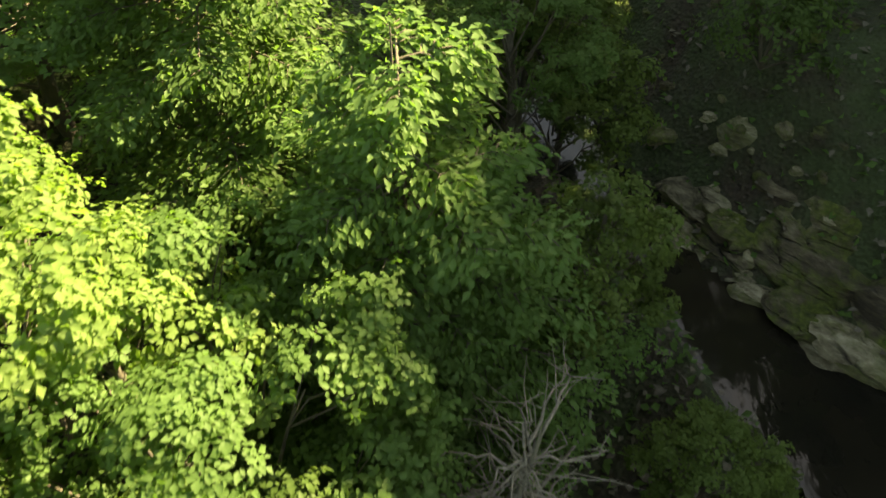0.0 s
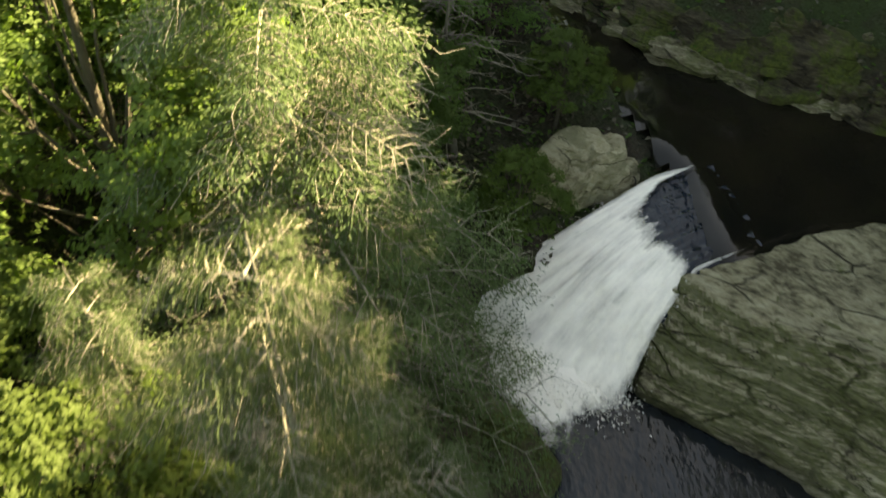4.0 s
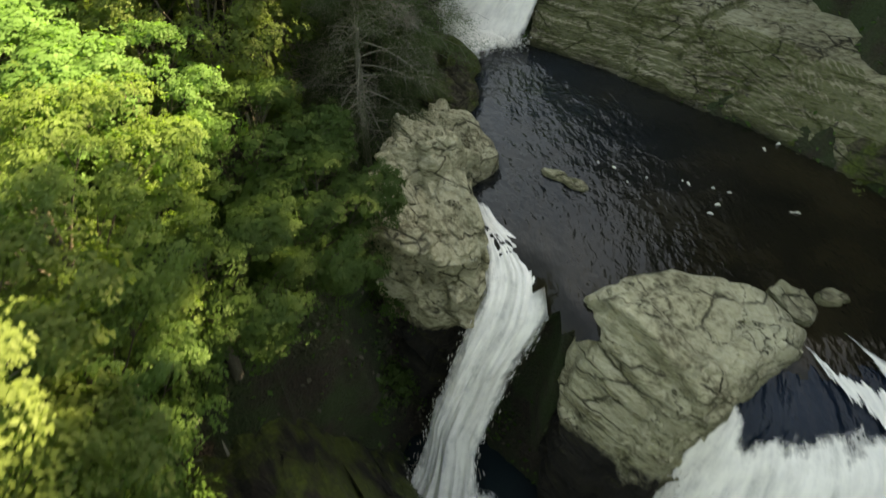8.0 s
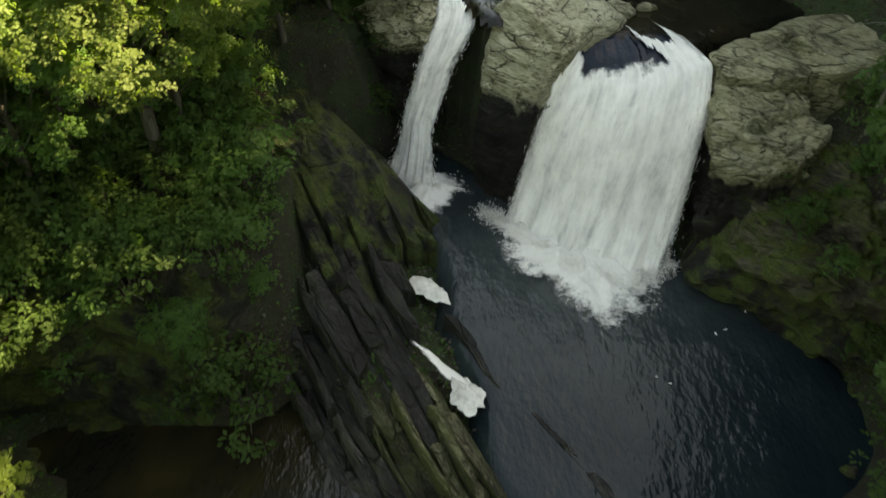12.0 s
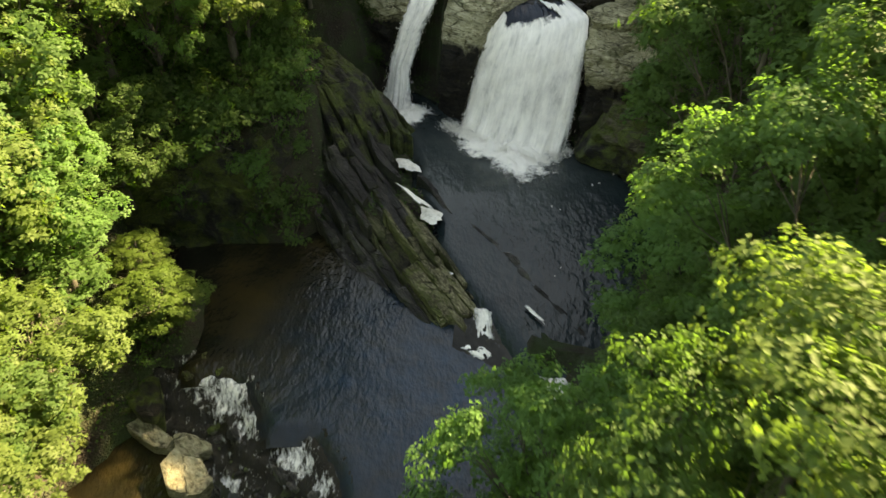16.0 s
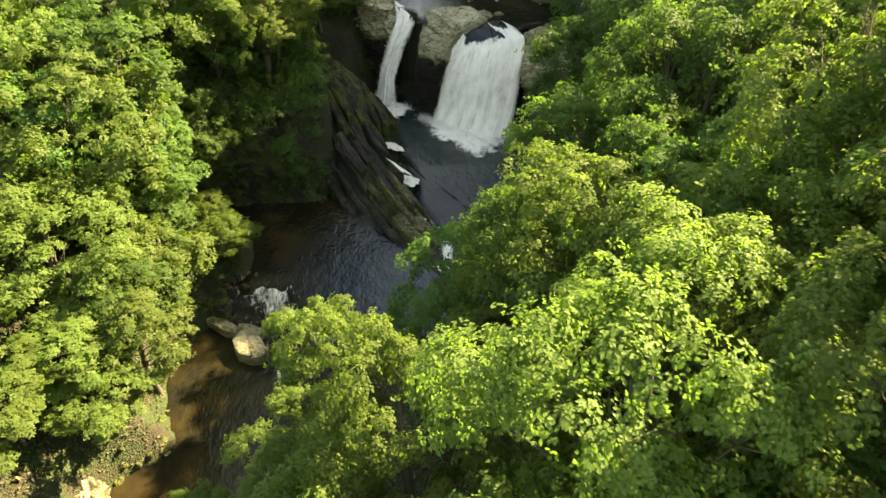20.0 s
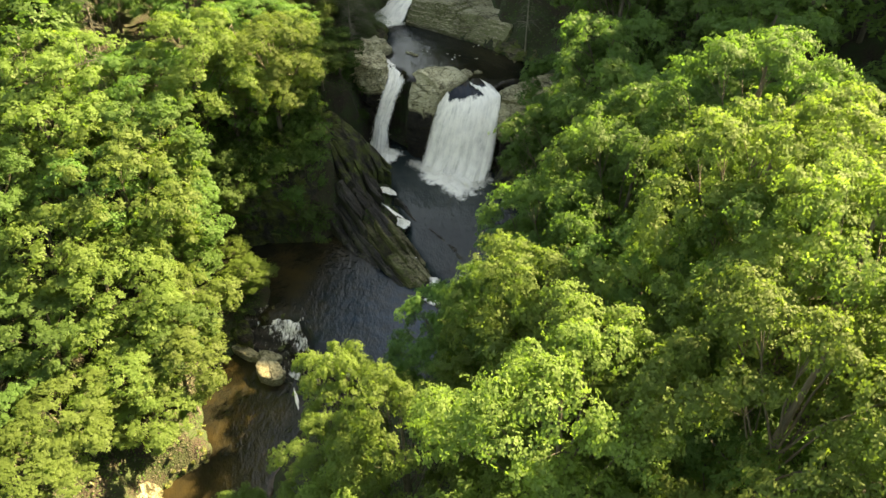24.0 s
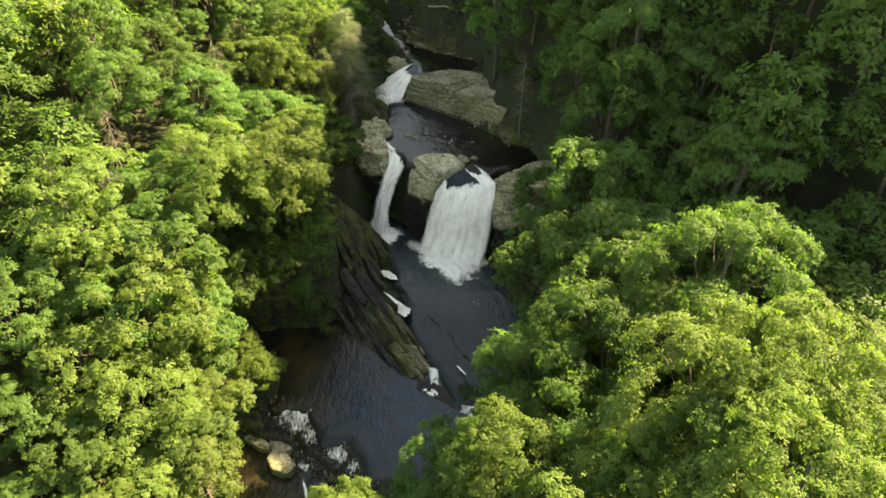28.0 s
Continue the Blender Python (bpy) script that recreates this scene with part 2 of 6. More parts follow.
# ground: leaf litter, soil, roots and moss
GROUND, nt, bsdf, out = node_mat("forest_floor")
geo = nt.nodes.new("ShaderNodeNewGeometry")
n1 = noise_tex(nt, 0.6, 6, 0.6, geo.outputs["Position"])
n2 = noise_tex(nt, 9.0, 6, 0.7, geo.outputs["Position"])
vor = nt.nodes.new("ShaderNodeTexVoronoi")
vor.inputs["Scale"].default_value = 11.0
nt.links.new(geo.outputs["Position"], vor.inputs["Vector"])
c = ramp(nt, n2.outputs[0], [(0.3, (0.010, 0.008, 0.005)), (0.55, (0.030, 0.022, 0.013)), (0.75, (0.065, 0.048, 0.028))]).outputs[0]
c = mix_col(nt, ramp(nt, n1.outputs[0], [(0.38, (0, 0, 0)), (0.58, (1, 1, 1))]).outputs[0], c, (0.022, 0.040, 0.010))
nt.links.new(c, bsdf.inputs["Base Color"])
bsdf.inputs["Roughness"].default_value = 0.95
bump(nt, math_node(nt, 'ADD', n2.outputs[0], vor.outputs["Distance"]), 0.8, 0.12, bsdf)


def water_mat(name, deep, shallow, scale=1.6, strength=0.22, stretch=(1.0, 0.55, 1.0), turn=0.0, froth_or_sky=None):
    m, nt, bsdf, out = node_mat(name)
    geo = nt.nodes.new("ShaderNodeNewGeometry")
    mp = nt.nodes.new("ShaderNodeMapping")
    mp.inputs["Scale"].default_value = stretch
    mp.inputs["Rotation"].default_value = (0, 0, radians(turn))
    nt.links.new(geo.outputs["Position"], mp.inputs["Vector"])
    w1 = noise_tex(nt, scale, 3, 0.55, mp.outputs[0])
    w2 = noise_tex(nt, scale * 3.1, 3, 0.5, mp.outputs[0])
    calm = noise_tex(nt, 0.22, 2, 0.5, geo.outputs["Position"])
    h = math_node(nt, 'ADD', w1.outputs[0], math_node(nt, 'MULTIPLY', w2.outputs[0], 0.4))
    h = math_node(nt, 'MULTIPLY', h, ramp(nt, calm.outputs[0], [(0.3, (0.35,) * 3), (0.65, (1, 1, 1))]).outputs[0])
    c = ramp(nt, noise_tex(nt, 0.25, 4, 0.6, geo.outputs["Position"]).outputs[0], [(0.38, deep), (0.66, shallow)]).outputs[0]
    # tint around a spot: aerated water, or blue painted in as reflected sky
    if froth_or_sky:
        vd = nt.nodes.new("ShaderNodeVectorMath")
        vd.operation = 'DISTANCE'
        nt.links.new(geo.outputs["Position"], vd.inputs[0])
        vd.inputs[1].default_value = froth_or_sky[0]
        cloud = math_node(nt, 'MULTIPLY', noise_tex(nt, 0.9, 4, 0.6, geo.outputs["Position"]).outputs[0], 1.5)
        air_or_sky = math_node(nt, 'MULTIPLY', math_node(nt, 'SUBTRACT', 1.0, math_node(nt, 'DIVIDE', vd.outputs["Value"], froth_or_sky[1]), True), cloud, True)
        c = mix_col(nt, air_or_sky, c, froth_or_sky[2])
    nt.links.new(c, bsdf.inputs["Base Color"])
    bsdf.inputs["Roughness"].default_value = 0.06
    bsdf.inputs["IOR"].default_value = 1.33
    bump(nt, h, strength, 0.25, bsdf)
    return m


WATER_DARK = water_mat("water_dark", (0.006, 0.006, 0.005), (0.016, 0.013, 0.008), 1.4, 0.10)
# blue sky reflection is put into the colour around this spot
WATER_MID = water_mat("water_rippled", (0.006, 0.006, 0.005), (0.020, 0.016, 0.009), 1.5, 0.34, turn=25, froth_or_sky=((4.0, -5.5, 11.5), 9.0, (0.010, 0.017, 0.024)))
WATER_BRINK = water_mat("water_brink", (0.004, 0.009, 0.016), (0.010, 0.018, 0.030), 2.2, 0.40, turn=25)
WATER_PLUNGE = water_mat("water_aerated", (0.007, 0.014, 0.017), (0.013, 0.023, 0.025), 1.6, 0.42, turn=30, froth_or_sky=((8.5, -22.5, 4.1), 8.5, (0.075, 0.088, 0.084)))
# the blue around this spot is painted-in sky reflection over brown water
WATER_BROWN = water_mat("water_brown", (0.010, 0.010, 0.007), (0.034, 0.025, 0.010), 1.9, 0.55, turn=-20, froth_or_sky=((4.5, -40.5, 2.4), 12.0, (0.008, 0.034, 0.066)))


def white_water(name, low, high, across, along, soft=0.12, lip=0.5, reach=0.05, slant=0.0, arched=True):
    """Falling water: white streaks along V, thin and see-through at the edges."""
    m, nt, bsdf, out = node_mat(name)
    uv = nt.nodes.new("ShaderNodeUVMap")
    mp = nt.nodes.new("ShaderNodeMapping")
    mp.inputs["Scale"].default_value = (across, along, 1)
    nt.links.new(uv.outputs[0], mp.inputs["Vector"])
    s1 = noise_tex(nt, 1.0, 7, 0.62, mp.outputs[0])
    s2 = noise_tex(nt, 3.2, 6, 0.72, mp.outputs[0])
    lump = nt.nodes.new("ShaderNodeMapping")
    lump.inputs["Scale"].default_value = (across * 0.55, along * 2.6, 1)
    nt.links.new(uv.outputs[0], lump.inputs["Vector"])
    s3 = noise_tex(nt, 1.0, 6, 0.68, lump.outputs[0])
    sep = nt.nodes.new("ShaderNodeSeparateXYZ")
    nt.links.new(uv.outputs[0], sep.inputs[0])
    edge = math_node(nt, 'MULTIPLY', math_node(nt, 'MINIMUM', sep.outputs[0], math_node(nt, 'SUBTRACT', 1.0, sep.outputs[0])), 1.0 / soft, True)
    s = math_node(nt, 'ADD', math_node(nt, 'MULTIPLY', s1.outputs[0], 0.40), math_node(nt, 'ADD', math_node(nt, 'MULTIPLY', s2.outputs[0], 0.25), math_node(nt, 'MULTIPLY', s3.outputs[0], 0.35)))
    a = math_node(nt, 'ADD', s, math_node(nt, 'MULTIPLY', edge, 0.45))
    # the glassy dark brink is deepest left of the middle, with a white arc along the far lip
    rest = math_node(nt, 'SUBTRACT', 1.0, sep.outputs[0])
    hollow = math_node(nt, 'MULTIPLY', math_node(nt, 'MULTIPLY', math_node(nt, 'MULTIPLY', sep.outputs[0], 5.0, True), math_node(nt, 'MULTIPLY', rest, 7.0 if arched else 24.0, True)), slant)
    span = math_node(nt, 'ADD', math_node(nt, 'MULTIPLY', hollow, math_node(nt, 'ADD', 0.05, math_node(nt, 'ADD', math_node(nt, 'MULTIPLY', s1.outputs[0], 0.7), math_node(nt, 'MULTIPLY', s3.outputs[0], 1.1)))), reach)
    a = math_node(nt, 'SUBTRACT', a, math_node(nt, 'MULTIPLY', math_node(nt, 'SUBTRACT', 1.0, math_node(nt, 'DIVIDE', sep.outputs[1], span), True), lip * (2.2 if slant else 1.0)))
    if slant and arched:
        bend = math_node(nt, 'ADD', 0.60, math_node(nt, 'MULTIPLY', sep.outputs[1], 1.0))
        bend = math_node(nt, 'ADD', bend, math_node(nt, 'MULTIPLY', math_node(nt, 'SUBTRACT', s1.outputs[0], 0.5), 0.34))
        arc = math_node(nt, 'SUBTRACT', 1.0, math_node(nt, 'DIVIDE', math_node(nt, 'ABSOLUTE', math_node(nt, 'SUBTRACT', sep.outputs[0], bend)), 0.075), True)
        a = math_node(nt, 'ADD', a, math_node(nt, 'MULTIPLY', arc, 1.6))
    alpha = ramp(nt, a, [(low, (0, 0, 0)), (high, (1, 1, 1))]).outputs[0]
    nt.links.new(alpha, bsdf.inputs["Alpha"])
    c = ramp(nt, s, [(0.36, (0.50, 0.49, 0.455)), (0.46, (0.78, 0.755, 0.70)), (0.56, (0.93, 0.90, 0.83))]).outputs[0]
    nt.links.new(c, bsdf.inputs["Base Color"])
    bsdf.inputs["Roughness"].default_value = 0.75
    bsdf.inputs["Subsurface Weight"].default_value = 0.0
    bump(nt, s, 0.40, 0.12, bsdf)
    return m


FALL = white_water("falling_water", 0.40, 0.66, 13.0, 4.5, 0.09)
FALL_BROAD = white_water("falling_water_broad", 0.40, 0.70, 14.0, 3.6, 0.08, 0.95, 0.03, 0.30)
FALL_UPPER = white_water("falling_water_upper", 0.40, 0.70, 11.0, 2.4, 0.10, 0.9, 0.05, 0.36, False)
RAPID = white_water("rapid_water", 0.64, 0.92, 7.0, 3.2, 0.40, 0.3, 0.04)
FALL_THIN = white_water("falling_water_thin", 0.46, 0.74, 6.0, 7.0, 0.24, 0.35, 0.03)

RAPIDS, nt, bsdf, out = node_mat("rapids_water")
geo = nt.nodes.new("ShaderNodeNewGeometry")
mp = nt.nodes.new("ShaderNodeMapping")
mp.inputs["Rotation"].default_value = (0, 0, radians(30))
mp.inputs["Scale"].default_value = (1.0, 0.42, 0.6)
nt.links.new(geo.outputs["Position"], mp.inputs["Vector"])
streak = noise_tex(nt, 4.6, 6, 0.68, mp.outputs[0])
mass = None
for spot, size in (((-6.9, -38.6, 2.0), 1.5), ((-5.4, -39.5, 1.7), 1.7), ((-4.1, -41.0, 1.4), 1.3), ((-2.1, -43.1, 1.5), 1.2), ((-5.2, -43.8, 0.5), 1.0), ((-0.6, -44.6, 1.4), 0.9)):
    vd = nt.nodes.new("ShaderNodeVectorMath")
    vd.operation = 'DISTANCE'
    nt.links.new(geo.outputs["Position"], vd.inputs[0])
    vd.inputs[1].default_value = spot
    one = math_node(nt, 'SUBTRACT', 1.0, math_node(nt, 'DIVIDE', vd.outputs["Value"], size), True)
    mass = one if mass is None else math_node(nt, 'MAXIMUM', mass, one)
white = ramp(nt, math_node(nt, 'ADD', streak.outputs[0], math_node(nt, 'MULTIPLY', mass, 0.33)), [(0.58, (0, 0, 0)), (0.80, (1, 1, 1))]).outputs[0]
nt.links.new(mix_col(nt, white, (0.016, 0.014, 0.009), (0.88, 0.86, 0.80)), bsdf.inputs["Base Color"])
nt.links.new(math_node(nt, 'ADD', math_node(nt, 'MULTIPLY', white, 0.65), 0.07), bsdf.inputs["Roughness"])
bsdf.inputs["IOR"].default_value = 1.33
bump(nt, streak.outputs[0], 0.7, 0.25, bsdf)

FOAM, nt, bsdf, out = node_mat("foam")
geo = nt.nodes.new("ShaderNodeNewGeometry")
n1 = noise_tex(nt, 6.0, 6, 0.7, geo.outputs["Position"])
nt.links.new(ramp(nt, n1.outputs[0], [(0.3, (0.66, 0.645, 0.60)), (0.6, (0.90, 0.87, 0.80))]).outputs[0], bsdf.inputs["Base Color"])
bsdf.inputs["Roughness"].default_value = 0.8
bump(nt, n1.outputs[0], 0.7, 0.08, bsdf)


FROTH, nt, bsdf, out = node_mat("foam_patch")
uv = nt.nodes.new("ShaderNodeUVMap")
geo = nt.nodes.new("ShaderNodeNewGeometry")
sep = nt.nodes.new("ShaderNodeSeparateXYZ")
nt.links.new(uv.outputs[0], sep.inputs[0])
n1 = noise_tex(nt, 1.6, 7, 0.68, geo.outputs["Position"])
n2 = noise_tex(nt, 7.0, 4, 0.6, geo.outputs["Position"])
f = math_node(nt, 'ADD', math_node(nt, 'MULTIPLY', n1.outputs[0], 0.75), math_node(nt, 'MULTIPLY', n2.outputs[0], 0.25))
f = math_node(nt, 'ADD', f, math_node(nt, 'MULTIPLY', math_node(nt, 'SUBTRACT', 0.78, sep.outputs[0]), 0.95))
nt.links.new(ramp(nt, f, [(0.40, (0, 0, 0)), (0.62, (1, 1, 1))]).outputs[0], bsdf.inputs["Alpha"])
nt.links.new(ramp(nt, f, [(0.46, (0.60, 0.59, 0.55)), (0.7, (0.90, 0.87, 0.80))]).outputs[0], bsdf.inputs["Base Color"])
bsdf.inputs["Roughness"].default_value = 0.75
bump(nt, n2.outputs[0], 0.6, 0.06, bsdf)
SCUM, nt, bsdf, out = node_mat("foam_scum")
geo = nt.nodes.new("ShaderNodeNewGeometry")
n1 = noise_tex(nt, 3.0, 6, 0.65, geo.outputs["Position"])
nt.links.new(ramp(nt, n1.outputs[0], [(0.3, (0.50, 0.48, 0.40)), (0.55, (0.84, 0.82, 0.74))]).outputs[0], bsdf.inputs["Base Color"])
bsdf.inputs["Roughness"].default_value = 0.85
bump(nt, n1.outputs[0], 0.5, 0.05, bsdf)

# ---- mesh helpers ----
def mesh_from(name, verts, faces, mats, smooth=True, uvs=None):
    me = bpy.data.meshes.new(name)
    me.from_pydata([tuple(v) for v in verts], [], [tuple(f) for f in faces])
    if uvs is not None:
        lay = me.uv_layers.new(name="UVMap")
        idx = np.empty(len(me.loops), dtype=np.int32)
        me.loops.foreach_get("vertex_index", idx)
        lay.data.foreach_set("uv", np.asarray(uvs, dtype=np.float32)[idx].ravel())
    for m in (mats if isinstance(mats, (list, tuple)) else [mats]):
        me.materials.append(m)
    if smooth:
        me.shade_smooth()
    me.update()
    return me


def part(name, me, parent, label=""):
    ob = new(name, me)
    ob.parent = parent
    return tagged(ob, label)


def inside(px, py, poly):
    c = np.zeros(px.shape, dtype=bool)
    n = len(poly)
    for i in range(n):
        (x0, y0), (x1, y1) = poly[i], poly[(i + 1) % n]
        if y0 == y1:
            continue
        hit = ((y0 > py) != (y1 > py)) & (px < (x1 - x0) * (py - y0) / (y1 - y0) + x0)
        c ^= hit
    return c


def dist_poly(px, py, poly):
    d = np.full(px.shape, 1e9)
    n = len(poly)
    for i in range(n):
        (x0, y0), (x1, y1) = poly[i], poly[(i + 1) % n]
        dx, dy = x1 - x0, y1 - y0
        k = np.clip(((px - x0) * dx + (py - y0) * dy) / (dx * dx + dy * dy + 1e-9), 0, 1)
        d = np.minimum(d, np.hypot(px - x0 - k * dx, py - y0 - k * dy))
    return d


def vnoise(p, scale, octaves=4, gain=0.55, seed=0.0):
    """Fractal noise for an array of points."""
    out = np.empty(len(p))
    for i, q in enumerate(p):
        out[i] = noise.fractal(Vector((q[0] * scale + seed, q[1] * scale - seed, q[2] * scale + 2 * seed)), 1.0 / gain - 0.8, 2.0, octaves, noise_basis='PERLIN_ORIGINAL')
    return out


# ---- plan: the pools, from the upper reach down to the lower stream ----
POOL_TOP = [(4.3, 11.5), (5.1, 10), (6.5, 8.5), (7.6, 7.2), (8.8, 6.5), (10.6, 5.4), (13.5, 3.5), (14.5, 1.5), (12.3, 0.4), (10.5, 1.2),
            (8.9, 0.9), (7.5, 0.3), (6.9, 0.2), (6.7, 1.4), (6.7, 3.0), (5.9, 4.5), (5.5, 5.4), (4.6, 6.5), (4.0, 8.5), (2.6, 12), (0.5, 18),
            (-2, 30), (0, 31), (2.6, 19)]
POOL_MID = [(4.9, -1.8), (6, -2.5), (7.6, -3.6), (9, -4.9), (10.3, -6.1), (11.6, -7), (12.8, -8.4), (14.2, -9.8), (15.7, -11.9), (17.8, -13),
            (18.4, -15), (16, -16.2), (14, -16.8), (13, -17.6), (11.9, -17.5), (10.3, -17.0), (9.5, -16.6), (9.2, -16.2), (10.4, -16.2), (10.2, -15.6),
            (9.0, -15.2), (7.7, -14.9), (6.4, -15.0), (5.3, -15.6), (4.8, -14.8), (4.6, -13.5), (3.3, -12.6), (2.7, -11.9), (2.4, -11.2), (2.1, -10.2), (3.3, -9.8),
            (3.4, -9.1), (3, -8), (2.6, -7.1), (2.8, -6.5), (3, -3), (2.4, -1.6), (1.2, 0.6), (3.0, 0.4)]
POOL_MAIN = [(0.9, -14.2), (1.5, -17.2), (3, -21.6), (3.4, -23), (3.5, -26.6), (4.5, -29), (4.5, -31.5), (5.6, -34), (7.1, -36.7), (8.3, -39.1),
             (11.1, -40.1), (14.2, -38.6), (14.1, -37.3), (14.9, -34.4), (16.4, -33), (17.5, -31.3), (17.1, -27.8), (15.3, -25.8), (12.8, -22.8),
             (12.6, -20.8), (9, -19.2), (6.8, -18), (5.0, -16.6), (3, -14.2)]
POOL_LOW = [(-3, -28.6), (-2.2, -27.5), (0.1, -30.9), (1.9, -33.9), (4, -35.9), (5.6, -36.1), (7.1, -36.7), (8.3, -39.1), (9.5, -40.5), (8, -44),
            (5, -46.5), (0.8, -46.5), (0.2, -44.1), (-1.1, -42), (-3.1, -42), (-4.5, -39), (-5.6, -38.4), (-7.6, -38.3), (-7.3, -37), (-7.5, -34),
            (-9.8, -31.5), (-12, -29.5), (-9, -28.8), (-4.7, -29.2)]
STREAM = [(-8.6, -39.6), (-5.5, -39.2), (-3.6, -42.4), (-1.5, -42.8), (-0.4, -45), (0.0, -47), (-3.6, -48.2), (-4.4, -49.6), (-5.8, -53), (-6, -60),
          (-8, -75), (-10, -110), (-17, -110), (-15, -75), (-13, -60), (-12.7, -53), (-10, -50.5), (-11.3, -47.5), (-11.9, -43.8), (-10.4, -41)]
POOLS = [(POOL_TOP, 13.9), (POOL_MID, 11.5), (POOL_MAIN, 4.1), (POOL_LOW, 2.4), (STREAM, 0.4)]


SLAB_BED = [(4.9, -1.8), (5.5, 0.1), (8.9, 1.2), (12.6, 0.7), (14.2, -1.0), (15.0, -4.5), (14.8, -8.8), (14.0, -9.8), (9, -5.2)]

# the ledge: tilted beds of slate, each bed broken into slabs
LEDGE_O, LEDGE_D = np.array([-6.2, -14.9]), np.array([0.5, -0.866])
LEDGE_P = np.array([0.866, 0.5])


def ledge_z(s, c):
    crest = np.interp(s, [0, 8.5, 10, 12.5, 17, 21, 24, 27], [8.5, 8.2, 7.2, 5.9, 4.9, 3.9, 3.2, 2.2])
    w = np.clip((s - 9) / 3, 0, 1)
    upper = -1.45 * np.maximum(0, c - 2.6)
    lower = -0.34 * np.maximum(0, c)
    left = -np.where(c < 0, 0.25 * np.minimum(-c, 1.0) + 0.95 * np.maximum(-c - 1.0, 0), 0) * w
    return crest + (1 - w) * upper + w * lower + left


def ground_height(px, py):
    px, py = np.asarray(px, float), np.asarray(py, float)
    h = np.full(px.shape, 1e9)
    wet = np.full(px.shape, 1e9)
    for poly, level in POOLS:
        d = dist_poly(px, py, poly)
        hin = inside(px, py, poly)
        right = np.clip((px - 8) / 8, 0, 1)
        slope = 0.42 + 0.14 * right + 0.30 * right * np.clip((py + 43) / 12, 0, 1) * np.clip((46 - py) / 18, 0, 1)
        cliff = np.clip((2 - px) / 3, 0, 1) * np.clip((py + 31) / 3, 0, 1) * np.clip((-9 - py) / 4, 0, 1)
        # ridge and knob far to the right: unseen rises added to shade the gorge
        rise = (1.25 + 1.5 * cliff) * np.minimum(d, 2.2) + slope * np.clip(d - 2.2, 0, 34) + 0.22 * np.clip(d - 36, 0, 60) + 0.28 * right * np.clip((py + 34) / 10, 0, 1) * np.clip((34 - py) / 12, 0, 1) * np.clip(d - 14, 0, 26) + 7.5 * np.exp(-((py - 8.5) / 5.5) ** 2) * np.clip((px - 30) / 10, 0, 1)
        h = np.where(hin, h, np.minimum(h, level + rise))
        wet = np.where(hin, np.minimum(wet, level - 0.25 - 0.5 * np.minimum(d, 1.6)), wet)
    h = np.where(wet < 1e8, wet, h)
    h = np.where(inside(px, py, SLAB_BED), np.minimum(h, 12.4), h)
    s = (px - LEDGE_O[0]) * LEDGE_D[0] + (py - LEDGE_O[1]) * LEDGE_D[1]
    c = (px - LEDGE_O[0]) * LEDGE_P[0] + (py - LEDGE_O[1]) * LEDGE_P[1]
    on = (s > 3) & (s < 27) & (c > -3.2 + 2.4 * np.clip((13 - s) / 4, 0, 1)) & (c < 6.5)
    return np.where(on, np.minimum(h, ledge_z(s, c) - 1.1), h)


def axis(lo, hi, step, far):
    inner = np.arange(lo, hi + 1e-6, step)
    outer = np.cumsum(step * 1.25 ** np.arange(1, 40))
    outer = outer[outer < far]
    return np.concatenate([(lo - outer)[::-1], inner, hi + outer])


gx, gy = axis(-28, 40, 0.55, 900), axis(-70, 24, 0.55, 900)
GX, GY = np.meshgrid(gx, gy)
GZ = ground_height(GX.ravel(), GY.ravel())
pts = np.stack([GX.ravel(), GY.ravel(), GZ], 1)
free = np.ones(len(pts))
for poly, level in POOLS:
    free[inside(pts[:, 0], pts[:, 1], poly)] = 0.25
pts[:, 2] += free * (0.9 * vnoise(pts * (1, 1, 0), 0.16, 3) + 0.35 * vnoise(pts * (1, 1, 0), 0.8, 3))
nx, ny = len(gx), len(gy)
idx = np.arange(nx * ny).reshape(ny, nx)
faces = np.stack([idx[:-1, :-1], idx[:-1, 1:], idx[1:, 1:], idx[1:, :-1]], -1).reshape(-1, 4)
ground = tagged(new("ground", mesh_from("ground", pts, faces.tolist(), GROUND)), "steep forest floor of leaf litter, soil and moss", "ground", kind="structure")


def ground_many(x, y):
    i = np.clip(np.searchsorted(gx, x), 1, nx - 1)
    j = np.clip(np.searchsorted(gy, y), 1, ny - 1)
    u, v = (x - gx[i - 1]) / (gx[i] - gx[i - 1]), (y - gy[j - 1]) / (gy[j] - gy[j - 1])
    z = pts[:, 2].reshape(ny, nx)
    return (z[j - 1, i - 1] * (1 - u) + z[j - 1, i] * u) * (1 - v) + (z[j, i - 1] * (1 - u) + z[j, i] * u) * v


def ground_at(x, y):
    i = int(np.clip(np.searchsorted(gx, x), 1, nx - 1))
    j = int(np.clip(np.searchsorted(gy, y), 1, ny - 1))
    return float(pts[:, 2].reshape(ny, nx)[j, i])


